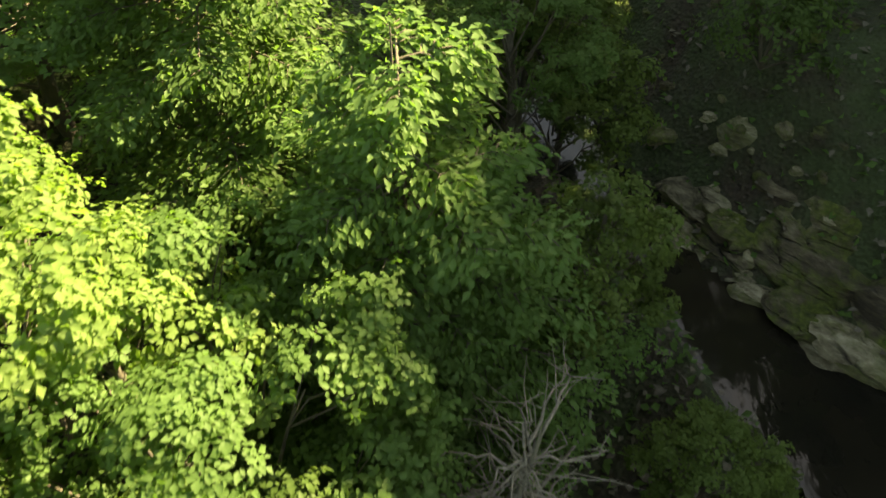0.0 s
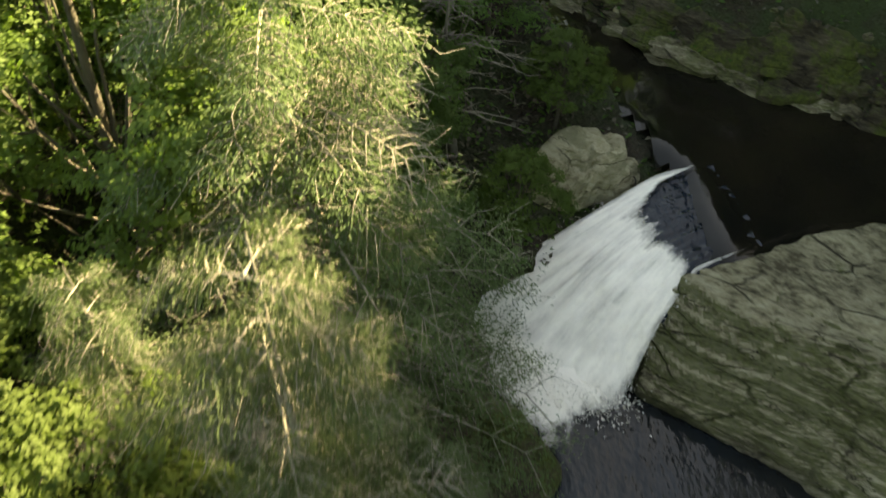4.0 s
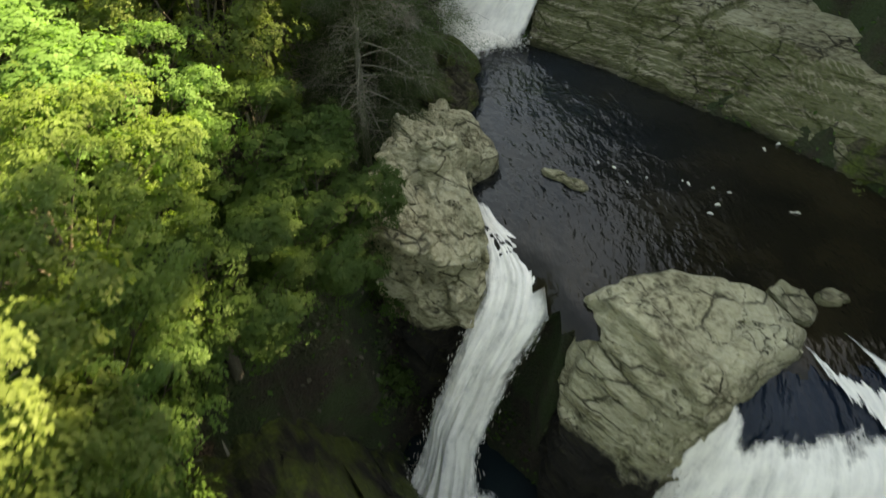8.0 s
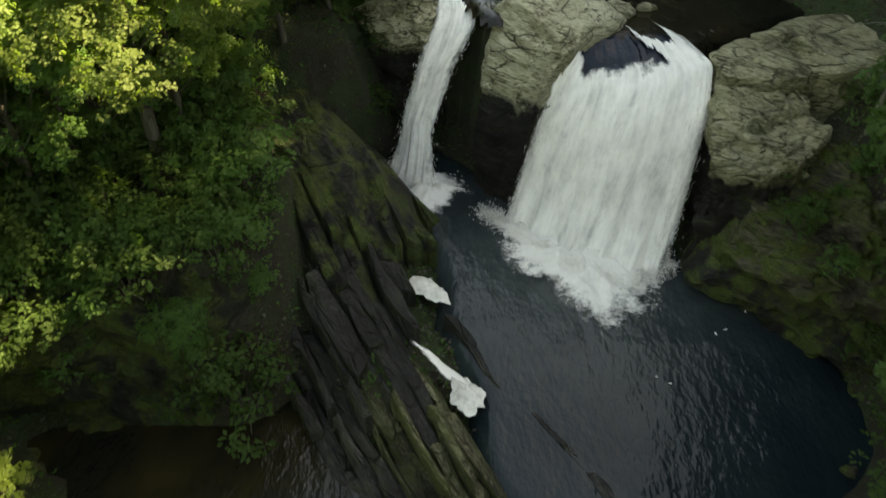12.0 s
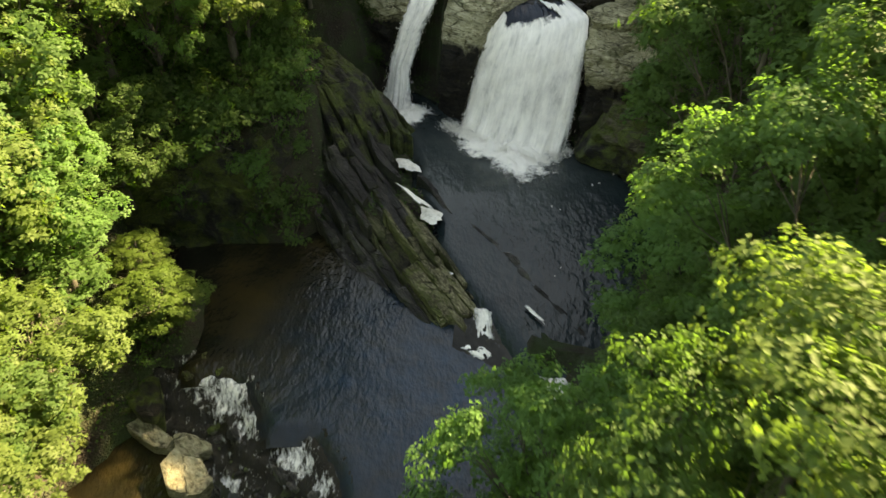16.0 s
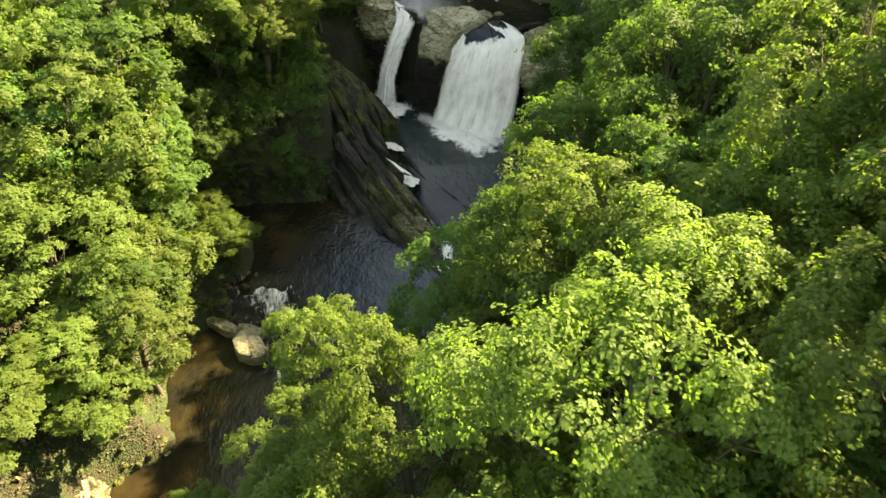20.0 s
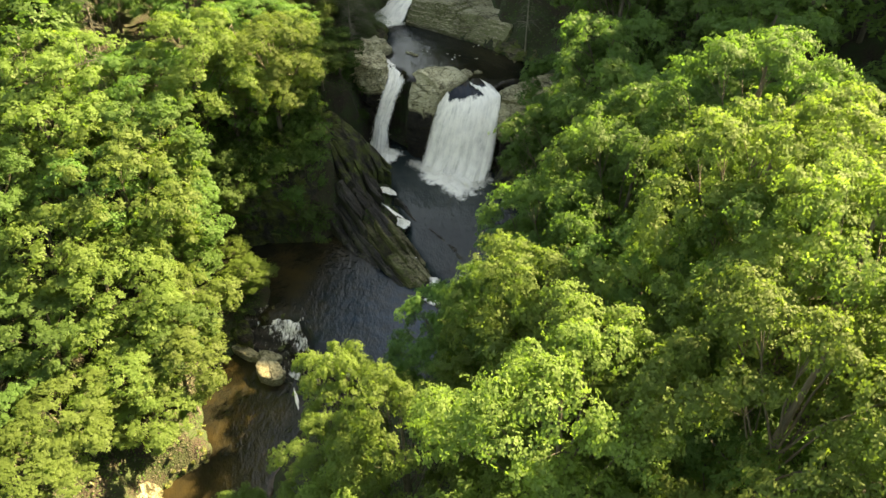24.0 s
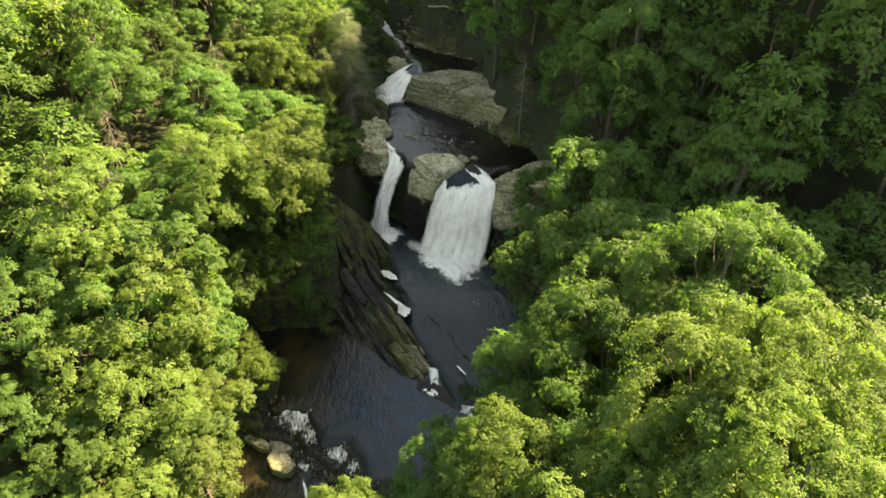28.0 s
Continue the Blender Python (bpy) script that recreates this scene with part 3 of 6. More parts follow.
# ---- water ----
def water_sheet(name, poly, z_of, mat, label, step=0.3, grow=lambda x, y: 0.9):
    xs, ys = [p[0] for p in poly], [p[1] for p in poly]
    ax, ay = np.arange(min(xs) - 1, max(xs) + 1.01, step), np.arange(min(ys) - 1, max(ys) + 1.01, step)
    X, Y = np.meshgrid(ax, ay)
    keep = inside(X, Y, poly) | (dist_poly(X, Y, poly) < grow(X, Y))
    vid = -np.ones(X.shape, int)
    vid[keep] = np.arange(keep.sum())
    over = np.where(inside(X, Y, poly), 0.0, dist_poly(X, Y, poly))[keep]
    vs = np.stack([X[keep], Y[keep], z_of(X[keep], Y[keep]) - 0.5 * over - 0.5 * over ** 2], 1)
    q = np.stack([vid[:-1, :-1], vid[:-1, 1:], vid[1:, 1:], vid[1:, :-1]], -1).reshape(-1, 4)
    q = q[(q >= 0).all(1)]
    return tagged(new(name, mesh_from(name, vs, q.tolist(), mat)), label, "water", kind="structure")


water_sheet("water_upper_pool", POOL_TOP, lambda x, y: 13.9 + 0 * x, WATER_DARK, "still dark river water above the small upper fall", grow=lambda x, y: np.where((y < 4) & (x > 5), 0.45, 0.2))
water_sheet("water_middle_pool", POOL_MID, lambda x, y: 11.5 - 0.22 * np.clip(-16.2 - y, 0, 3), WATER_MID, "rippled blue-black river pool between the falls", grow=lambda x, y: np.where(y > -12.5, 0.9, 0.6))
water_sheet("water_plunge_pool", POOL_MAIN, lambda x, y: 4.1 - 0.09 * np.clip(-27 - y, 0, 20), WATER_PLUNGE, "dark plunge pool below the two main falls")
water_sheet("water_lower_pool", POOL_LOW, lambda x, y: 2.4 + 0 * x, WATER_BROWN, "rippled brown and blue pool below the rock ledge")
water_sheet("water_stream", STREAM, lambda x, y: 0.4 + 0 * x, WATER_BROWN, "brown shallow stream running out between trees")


# ---- rock ----
def rock(outline, z_low, top_of, mat, seed, rough=0.25, steps=0.0, n=72, rings=16, sides=14, flare=0.12, round_=0.35, grain=(0.5, -0.87), low_mat=None, split=0.0, faults=6, throw=0.16, cuts=9, soft=False, plate=0.0, keen=False):
    """A rock body: a rim from the outline, a top that follows top_of, sides that go down to z_low, all broken up by noise;
    steps: height of the bedding steps."""
    poly = np.array(outline, float)
    c = poly.mean(0)
    seg = np.linalg.norm(np.roll(poly, -1, 0) - poly, axis=1)
    s = np.concatenate([[0], np.cumsum(seg)])
    closed = np.vstack([poly, poly[:1]])
    u = np.linspace(0, s[-1], n, endpoint=False)
    rim = np.stack([np.interp(u, s, closed[:, 0]), np.interp(u, s, closed[:, 1])], 1)
    for _ in range(0 if keen else 2):
        rim = 0.5 * rim + 0.25 * (np.roll(rim, 1, 0) + np.roll(rim, -1, 0))
    vs, fs = [], []
    for k in range(1, rings + 1):
        f = (k / rings) ** 0.8
        p = c + (rim - c) * f
        z = top_of(p[:, 0], p[:, 1]) - round_ * max(0.0, (f - 0.72) / 0.28) ** 2.2
        vs.append(np.column_stack([p, z]))
    edge_z = vs[-1][:, 2].copy()
    for k in range(1, sides + 1):
        f = k / sides
        p = c + (rim - c) * (1 + flare * f)
        vs.append(np.column_stack([p, edge_z + (np.minimum(z_low, edge_z - 0.3) - edge_z) * f]))
    vs = np.vstack(vs)
    rows = rings + sides
    g = np.array(grain) / np.hypot(*grain)
    along = vs[:, 0] * g[0] + vs[:, 1] * g[1]
    cross = vs[:, 0] * -g[1] + vs[:, 1] * g[0]
    bed = np.column_stack([along * 0.25, cross, vs[:, 2] * 1.3])
    big = vnoise(bed, 0.55, 3, seed=seed)
    small = vnoise(bed, 2.2, 4, seed=seed + 7)
    out = np.column_stack([vs[:, :2] - c, np.zeros(len(vs))])
    out /= np.linalg.norm(out, axis=1)[:, None] + 1e-6
    side = np.repeat(np.concatenate([np.linspace(0.1, 0.7, rings), np.ones(sides)]), n)
    vs += out * (side * rough * (1.6 * big + 0.7 * small))[:, None]
    vs[:, 2] += (1.05 - side) * rough * (1.1 * big + 0.8 * small)
    if steps:
        q = vs[:, 2] + 0.35 * cross * 0.3 + 0.15 * small
        frac = q / steps - np.floor(q / steps)
        vs[:, 2] += steps * (np.clip((frac - 0.62) / 0.38, 0, 1) - frac) * 0.8
        vs += out * (side * 0.22 * np.clip(1.5 * vnoise(np.column_stack([np.floor(q / steps) * 3.7, along * 0.4, cross * 0.4]), 1.0, 2, seed=seed + 3), -1, 1))[:, None]
    if plate:
        # the rock breaks into plates along its bedding, each standing a little higher or lower than the next
        lift_ = np.empty(len(vs))
        for i_, (a_, b_, c_) in enumerate(zip(along * 0.42, cross * 0.95 + 0.25 * big, vs[:, 2] * 1.5)):
            near_, at_ = noise.voronoi(Vector((a_ + seed, b_ + 0.3 * small[i_], c_)))
            lift_[i_] = math.sin(at_[0][0] * 12.9 + at_[0][1] * 78.2 + at_[0][2] * 37.7) - 0.9 * max(0.0, 1 - (near_[1] - near_[0]) / 0.09)
        vs[:, 2] += plate * (1.05 - side) * lift_
        vs += out * (plate * 1.3 * side * lift_)[:, None]
    fr = np.random.default_rng(int(seed * 100))
    size_ = float(np.abs(poly - c).max())
    for _ in range(faults):
        # a joint across the rock: one side stands higher, with a groove between
        th = math.atan2(g[1], g[0]) + fr.choice([0.0, 0.0, 1.2]) + fr.normal() * 0.25
        off = fr.uniform(-0.75, 0.75) * size_
        sd = (vs[:, 0] - c[0]) * -math.sin(th) + (vs[:, 1] - c[1]) * math.cos(th) - off + 0.25 * big + 0.1 * small
        reach_ = np.clip(1.2 - np.abs(sd) / (0.35 * size_), 0, 1)
        k_ = min(1.0, size_ / 2.0) * throw
        vs[:, 2] += (1.05 - side) * k_ * (np.tanh(sd / 0.10) * reach_ * fr.choice([-1, 1]) - 1.1 * np.exp(-(sd / 0.12) ** 2))
        vs -= out * (side * k_ * 1.2 * np.exp(-(sd / 0.16) ** 2))[:, None]
    for _ in range(cuts):
        # broken faces: what stands out past a plane is cut back to it
        az, el = fr.uniform(0, 6.283), fr.uniform(0.0, 0.9)
        nv = np.array([math.cos(az) * math.cos(el), math.sin(az) * math.cos(el), math.sin(el)])
        d_ = vs @ nv
        vs -= np.maximum(0, d_ - np.quantile(d_, fr.uniform(0.955, 0.988)))[:, None] * nv * 0.85
    vs = np.vstack([vs, [[*c, vs[:n, 2].mean()]]])
    for k in range(rows - 1):
        a, b = k * n, (k + 1) * n
        for i in range(n):
            j = (i + 1) % n
            fs.append((a + i, b + i, b + j, a + j))
    tip = len(vs) - 1
    for i in range(n):
        fs.append((tip, i, (i + 1) % n))
    me = mesh_from("rock", vs, fs, mat, smooth=soft)
    if low_mat is not None:
        me.materials.append(low_mat)
        mid_ = np.array([vs[list(f)].mean(0) for f in fs])
        wet_ = mid_[:, 2] < split + 0.9 * vnoise(mid_, 0.5, 3, seed=seed)
        me.polygons.foreach_set("material_index", wet_.astype(np.int32))
    return me


def flat(z, ax=0.0, ay=0.0, cx=0.0, cy=0.0):
    return lambda x, y: z + ax * (x - cx) + ay * (y - cy)


def put_rock(name, me, label, group=""):
    return tagged(new(name, me), label, "rock", group)


def boulder_top(x, y):
    """A low dome, broken along one joint, past which layered beds drop away steeply."""
    z = 12.25 - 0.035 * (x - 7.9) ** 2 - 0.05 * (y + 15.6) ** 2 + 0.10 * (y + 15.6)
    d = (x - 5.35) * -0.824 + (y + 14.9) * -0.566 + 0.10 * np.sin(1.7 * x + 2.1 * y)
    step = 0.16 * (np.floor(d * 2.6) - d * 2.6 + 0.5)
    return z - np.where(d > 0, 0.22 + 1.9 * d + step, 0.0) - 0.12 * np.exp(-((d - 0.02) / 0.07) ** 2)


put_rock("boulder", rock([(4.8, -15.7), (5.4, -14.8), (6.5, -14.2), (7.7, -14.1), (9.0, -14.4), (10.0, -14.9), (10.7, -15.9), (10.3, -16.6), (9.1, -17.4), (7.9, -18.2), (6.6, -18.7), (5.3, -17.8), (4.7, -16.7)],
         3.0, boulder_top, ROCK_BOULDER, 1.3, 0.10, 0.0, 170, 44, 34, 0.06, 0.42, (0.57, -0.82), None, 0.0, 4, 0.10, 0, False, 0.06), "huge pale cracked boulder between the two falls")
put_rock("stone", rock([(9.9, -14.6), (10.5, -14.2), (11.1, -14.5), (11.3, -15.3), (10.9, -15.9), (10.4, -15.6)], 10.9, flat(11.85, -0.12, 0.08, 10.6, -15), ROCK, 2.3, 0.08, 0, 60, 12, 8, 0.05, 0.08, (0.5, -0.87), None, 0.0, 3, 0.10, 3, False, 0.08, True), "cracked pale stone leaning on the boulder")
put_rock("cliff_rock", rock([(13.4, -18.6), (14.6, -17.7), (15.9, -17.1), (17.9, -16.0), (20.5, -15.8), (21.2, -19.2), (18.3, -20.3), (15.6, -20.5), (13.6, -20.2)],
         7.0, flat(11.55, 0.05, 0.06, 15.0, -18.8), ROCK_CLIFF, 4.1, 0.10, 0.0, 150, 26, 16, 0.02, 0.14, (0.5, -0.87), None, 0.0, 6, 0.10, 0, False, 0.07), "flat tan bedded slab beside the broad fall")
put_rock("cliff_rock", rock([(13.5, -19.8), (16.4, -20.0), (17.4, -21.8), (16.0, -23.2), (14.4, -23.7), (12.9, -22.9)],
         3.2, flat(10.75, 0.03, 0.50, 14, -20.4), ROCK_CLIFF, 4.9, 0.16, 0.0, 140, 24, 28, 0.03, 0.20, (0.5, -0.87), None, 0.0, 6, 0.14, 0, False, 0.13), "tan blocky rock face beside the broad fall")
put_rock("cliff_rock", rock([(12.9, -22.5), (15.8, -22.3), (19, -19.3), (24, -19), (25, -25), (22, -29.5), (18.2, -28.8), (16.0, -26.6), (13.6, -24.2)],
         3.0, flat(8.3, 0.16, 0.30, 15.5, -23.5), ROCK_MOSSY, 5.7, 0.45, 0.8, 160, 30, 26, 0.04, 0.5, (0.5, -0.87), ROCK_WET, 5.6, 6, 0.16, 5, False, 0.22), "dark mossy rock slope beside the plunge pool")
put_rock("rock_pillar", rock([(1.4, -6.4), (2.7, -6.9), (3.1, -8), (3.5, -9.2), (3.3, -9.9), (2.4, -10.5), (2.5, -11.4), (3.0, -13.0), (2.6, -13.8), (1.2, -13.8), (0.0, -12.8), (-0.6, -10.5), (0.2, -8)],
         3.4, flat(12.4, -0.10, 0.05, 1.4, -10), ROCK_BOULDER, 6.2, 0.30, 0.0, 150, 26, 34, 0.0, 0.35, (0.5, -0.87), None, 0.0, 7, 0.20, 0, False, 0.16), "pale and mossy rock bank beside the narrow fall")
put_rock("stone", rock([(4.6, -9.3), (5.0, -9.3), (6.2, -10.3), (6.2, -10.6), (5.6, -10.4), (4.8, -9.7)], 11.0, flat(11.7), ROCK, 2.1, 0.06, 0, 40, 6, 4, 0.0, 0.1), "narrow pale rock breaking the surface of the pool")
put_rock("stone", rock([(11.2, -14.6), (11.9, -14.4), (12.3, -14.8), (12.0, -15.2), (11.3, -15.1)], 11.0, flat(11.75), ROCK, 2.7, 0.07, 0, 36, 6, 4, 0.0, 0.15), "small pale stone in the pool above the falls")
def slab_top(x, y):
    """Flat on top, falling to the water in beds like steps."""
    foot = [(4.6, -1.4), (6, -2.5), (9, -4.9), (11.6, -7.0), (12.8, -8.4), (14.2, -9.8)]
    d = np.full(np.shape(x), 1e9)
    for (x0, y0), (x1, y1) in zip(foot[:-1], foot[1:]):
        ux, uy = x1 - x0, y1 - y0
        k = np.clip(((x - x0) * ux + (y - y0) * uy) / (ux * ux + uy * uy), 0, 1)
        d = np.minimum(d, np.hypot(x - x0 - k * ux, y - y0 - k * uy))
    z = 11.5 + 1.45 * d + 0.22 * np.sin(0.9 * x - 1.3 * y) + 0.09 * np.sin(2.3 * x + 1.7 * y)
    q = z / 0.46
    face = 0.46 * (np.floor(q) + np.clip((q - np.floor(q) - 0.15) / 0.85, 0, 1))
    return np.minimum(face, 13.9 + 0.03 * (x - 8) + 0.02 * y)


put_rock("rock_slab", rock([(5.6, -0.3), (7.5, 0.3), (8.9, 0.9), (10.5, 1.2), (12.5, 0.5), (14.5, -0.6), (16.5, -4), (15.8, -9.5), (14.2, -9.7), (12.8, -8.3), (11.6, -6.9), (9, -4.8), (6, -2.4), (4.9, -1.7)],
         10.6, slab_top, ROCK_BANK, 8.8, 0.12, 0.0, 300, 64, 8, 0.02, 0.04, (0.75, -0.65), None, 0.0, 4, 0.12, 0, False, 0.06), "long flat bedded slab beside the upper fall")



def slab_piece(s0, s1, c0, c1, depth, seed):
    """One slab of the ledge with broken edges; rows run along the bed."""
    m_, k_ = max(5, int((s1 - s0) / 0.2)), max(4, int((c1 - c0) / 0.13))
    S, C = np.meshgrid(np.linspace(s0, s1, m_), np.linspace(c0, c1, k_), indexing='ij')
    e = np.stack([S.ravel() * 0.55, C.ravel() * 2.0, np.full(S.size, seed)], 1)
    wob = vnoise(e, 0.9, 3, seed=seed).reshape(S.shape)
    rim = np.minimum(np.minimum(np.arange(m_)[:, None], np.arange(m_)[::-1][:, None]), np.minimum(np.arange(k_)[None], np.arange(k_)[::-1][None]))
    S2 = S + 0.35 * wob
    C2 = C + 0.16 * np.roll(wob, 3, 0)
    Z = ledge_z(S, C) - (0.08 + 0.36 * np.clip((S - 8) / 4, 0, 1)) * (C - 0.5 * (c0 + c1)) + (0.08 + 0.22 * np.clip((S - 7) / 4, 0, 1)) * math.sin(seed * 7.3) + 0.12 * wob - np.where(rim == 0, 0.14, 0) - 0.10 * np.clip(np.sin(3.1 * S2 + 1.3 * C2 + seed) - 0.93, 0, 1) * 8
    X = LEDGE_O[0] + S2 * LEDGE_D[0] + C2 * LEDGE_P[0]
    Y = LEDGE_O[1] + S2 * LEDGE_D[1] + C2 * LEDGE_P[1]
    vs = np.stack([X.ravel(), Y.ravel(), Z.ravel()], 1)
    id_ = np.arange(m_ * k_).reshape(m_, k_)
    fs = np.stack([id_[:-1, :-1], id_[1:, :-1], id_[1:, 1:], id_[:-1, 1:]], -1).reshape(-1, 4).tolist()
    loop = list(id_[:, 0]) + list(id_[-1, 1:]) + list(id_[-2::-1, -1]) + list(id_[0, -2:0:-1])
    low = vs[loop] - np.array([0, 0, depth]) + 0.06 * np.random.default_rng(int(seed * 10)).normal(size=(len(loop), 3))
    o = len(vs)
    vs = np.vstack([vs, low])
    n_ = len(loop)
    for i in range(n_):
        j = (i + 1) % n_
        fs.append((loop[i], o + i, o + j, loop[j]))
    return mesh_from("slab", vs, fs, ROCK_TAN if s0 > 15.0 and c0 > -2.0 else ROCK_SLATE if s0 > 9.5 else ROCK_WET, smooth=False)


ledge = tagged(new("rock_ledge"), "long tilted dark ledge of layered slate between two pools", "rock")
bands = [(-3.5, -3.1), (-3.1, -2.7), (-2.7, -2.35), (-2.35, -1.9), (-1.9, -1.65), (-1.65, -1.0), (-1.0, -0.7), (-0.7, -0.2), (-0.2, 0.25), (0.25, 0.8), (0.8, 1.3), (1.3, 2.1), (2.1, 2.5), (2.5, 3.4), (3.4, 4.2), (4.2, 4.6), (4.6, 5.9)]
lrng = np.random.default_rng(77)
for bi, (c0, c1) in enumerate(bands):
    s = lrng.uniform(-1, 1) if c0 > -1.5 else 11 + lrng.uniform(-1, 2)
    end = min(24.8, np.interp(c1, [-3.4, -2.0, 0.8, 1.3, 2.1, 2.5, 3.4, 5.9], [22, 24, 25, 14.0, 12.8, 11.5, 11.0, 9.0]) + lrng.uniform(-0.5, 0.8))
    while s < end - 0.6:
        ln = lrng.uniform(2.2, 6.0)
        s1 = min(end, s + ln)
        part("slab", slab_piece(s, s1 - 0.05, c0, c1 - 0.03, 1.1 + 1.2 * (s < 12), bi * 3.3 + s), ledge)
        s = s1
for s, s1, c0, c1, dz in ((14.2, 18.8, 2.6, 3.0, 0), (17.5, 25.5, 2.4, 3.1, 0), (20.5, 27.0, 3.4, 4.0, 0)):
    part("slab", slab_piece(s, s1, c0, c1, 1.0, s * 1.7), ledge)


def ledge_top(x, y):
    s_ = (x - LEDGE_O[0]) * LEDGE_D[0] + (y - LEDGE_O[1]) * LEDGE_D[1]
    c_ = (x - LEDGE_O[0]) * LEDGE_P[0] + (y - LEDGE_O[1]) * LEDGE_P[1]
    return ledge_z(s_, c_) + 0.28


hump = [tuple(LEDGE_O + LEDGE_D * s_ + LEDGE_P * c_) for s_, c_ in ((0.5, -1.5), (3, -1.9), (6.5, -1.6), (9.0, -0.9), (10.2, 0.4), (10.4, 1.8), (9.6, 3.6), (8.2, 5.0), (5, 5.2), (2, 4.6), (0.2, 2.0))]
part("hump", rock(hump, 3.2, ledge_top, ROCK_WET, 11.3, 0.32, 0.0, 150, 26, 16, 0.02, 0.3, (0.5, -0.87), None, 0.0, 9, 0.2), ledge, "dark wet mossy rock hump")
# two low ridges of slate that just break the surface of the plunge pool
for ridge, width in (([(6.0, -29.7), (7.05, -31.1), (8.2, -32.55), (8.9, -34.6)], 0.10), ([(7.9, -32.9), (9.1, -34.8), (10.2, -36.5), (11.0, -38.0)], 0.13)):
    line_ = np.array(ridge)
    side_ = np.array([0.86, 0.5]) * width
    part("ridge", rock([tuple(p + side_) for p in line_] + [tuple(p - side_) for p in line_[::-1]], 2.6, lambda x, y: 4.12 - 0.09 * np.clip(-27 - y, 0, 20) + 0.02 * np.sin(5 * y), ROCK_SLATE, width * 90, 0.05, 0, 60, 5, 4, 0.0, 0.04, (0.5, -0.87), None, 0.0, 2, 0.05, 0), ledge, "narrow dark ridge at the water surface")
put_rock("stone", rock([(-7.9, -43.0), (-7.75, -42.3), (-7.1, -42.25), (-6.55, -42.3), (-5.9, -43.2), (-5.45, -43.85), (-5.9, -44.4), (-6.5, -44.5), (-7.4, -44.1)], 0.0, flat(1.35, 0.04, 0.16, -6.8, -43.4), ROCK, 3.3, 0.05, 0, 72, 14, 10, -0.08, 0.05, (0.5, -0.87), None, 0.0, 2, 0.08, 3, False, 0.03, True), "pale squarish boulder in the stream")
put_rock("stone", rock([(-11.2, -39.3), (-10.6, -39.2), (-7.8, -41.4), (-7.9, -41.9), (-8.6, -41.8), (-11.1, -39.8)], 0.0, flat(1.0), ROCK, 3.9, 0.04, 0, 72, 8, 6, 0.0, 0.05, (0.8, -0.6), None, 0.0, 1, 0.06, 2, False, 0.03, True), "long narrow pale slab at the stream's edge")
put_rock("stone", rock([(-7.9, -41.1), (-7.2, -41.0), (-6.0, -41.8), (-5.9, -42.2), (-6.6, -42.3), (-7.6, -41.8)], 0.0, flat(0.95, 0.1, 0.1, -7, -41.7), ROCK, 4.4, 0.04, 0, 60, 8, 6, 0.0, 0.05, (0.8, -0.6), None, 0.0, 1, 0.06, 2, False, 0.03, True), "flat pale slab leaning on the boulder")
put_rock("stone", rock([(-12.9, -35.8), (-10.8, -36.2), (-9.2, -38.1), (-8.2, -40.8), (-9.3, -40.6), (-11.2, -38.8), (-12.6, -37.4)], 0.2, flat(1.9, 0.05, 0.05, -10.5, -38), ROCK_WET, 5.1, 0.12, 0.0, 90, 16, 10, 0.0, 0.10, (0.6, -0.8), None, 0.0, 4, 0.1, 3, False, 0.10, True), "broad dark wet slab beside the rapids")
put_rock("stone", rock([(-14.4, -53.6), (-13.2, -53.0), (-12.4, -53.6), (-12.6, -55.2), (-13.6, -56.2), (-14.6, -55.2)], 0.0, flat(1.7, 0.1, 0.2, -13.4, -54.4), ROCK, 5.6, 0.12, 0, 50, 10, 8, 0.0, 0.2), "pale block at the stream bank")

# rapids between the lower pool and the stream: dark beds stepping down
CREST = [(-8.8, -37.7), (-5.5, -38.3), (-4.5, -39.2), (-3.2, -41.3), (-1.2, -42.0), (0.1, -44.0), (0.9, -46.6)]


def rapid_z(x, y):
    """Height of the running water and its distance past the crest (negative above it)."""
    x, y = np.asarray(x, float), np.asarray(y, float)
    d = np.full(x.shape, 1e9)
    for (x0, y0), (x1, y1) in zip(CREST[:-1], CREST[1:]):
        ux, uy = x1 - x0, y1 - y0
        k = np.clip(((x - x0) * ux + (y - y0) * uy) / (ux * ux + uy * uy), 0, 1)
        dd = np.hypot(x - x0 - k * ux, y - y0 - k * uy)
        d = np.where(dd < np.abs(d), dd * np.where((x - x0) * uy - (y - y0) * ux > 0, 1, -1), d)
    k = np.clip(d / 3.0, 0, 1)
    return 2.39 - 1.97 * (k + 0.06 * np.sin(k * 18.8)), d


rx, ry = np.meshgrid(np.arange(-9.4, 1.6, 0.14), np.arange(-49.4, -36.8, 0.14))
rz, rd = rapid_z(rx, ry)
keep = (rd > -0.7) & (rd < 3.6)
rv = np.stack([rx[keep], ry[keep], rz[keep]], 1)
rv[:, 2] += np.where(rd[keep] > 0, 0.16, 0.03) * vnoise(rv * (1, 1, 0.3), 1.6, 4, seed=3.0) - 0.02
vid = -np.ones(rx.shape, int)
vid[keep] = np.arange(keep.sum())
quads = np.stack([vid[:-1, :-1], vid[:-1, 1:], vid[1:, 1:], vid[1:, :-1]], -1).reshape(-1, 4)
tagged(new("water_rapids", mesh_from("water_rapids", rv, quads[(quads >= 0).all(1)].tolist(), RAPIDS)), "dark water with broken white streaks running down the rapids", "water", kind="structure")
rapids = tagged(new("rapids_rock"), "dark stepped beds of slate under the rapids", "rock")
rrng = np.random.default_rng(21)
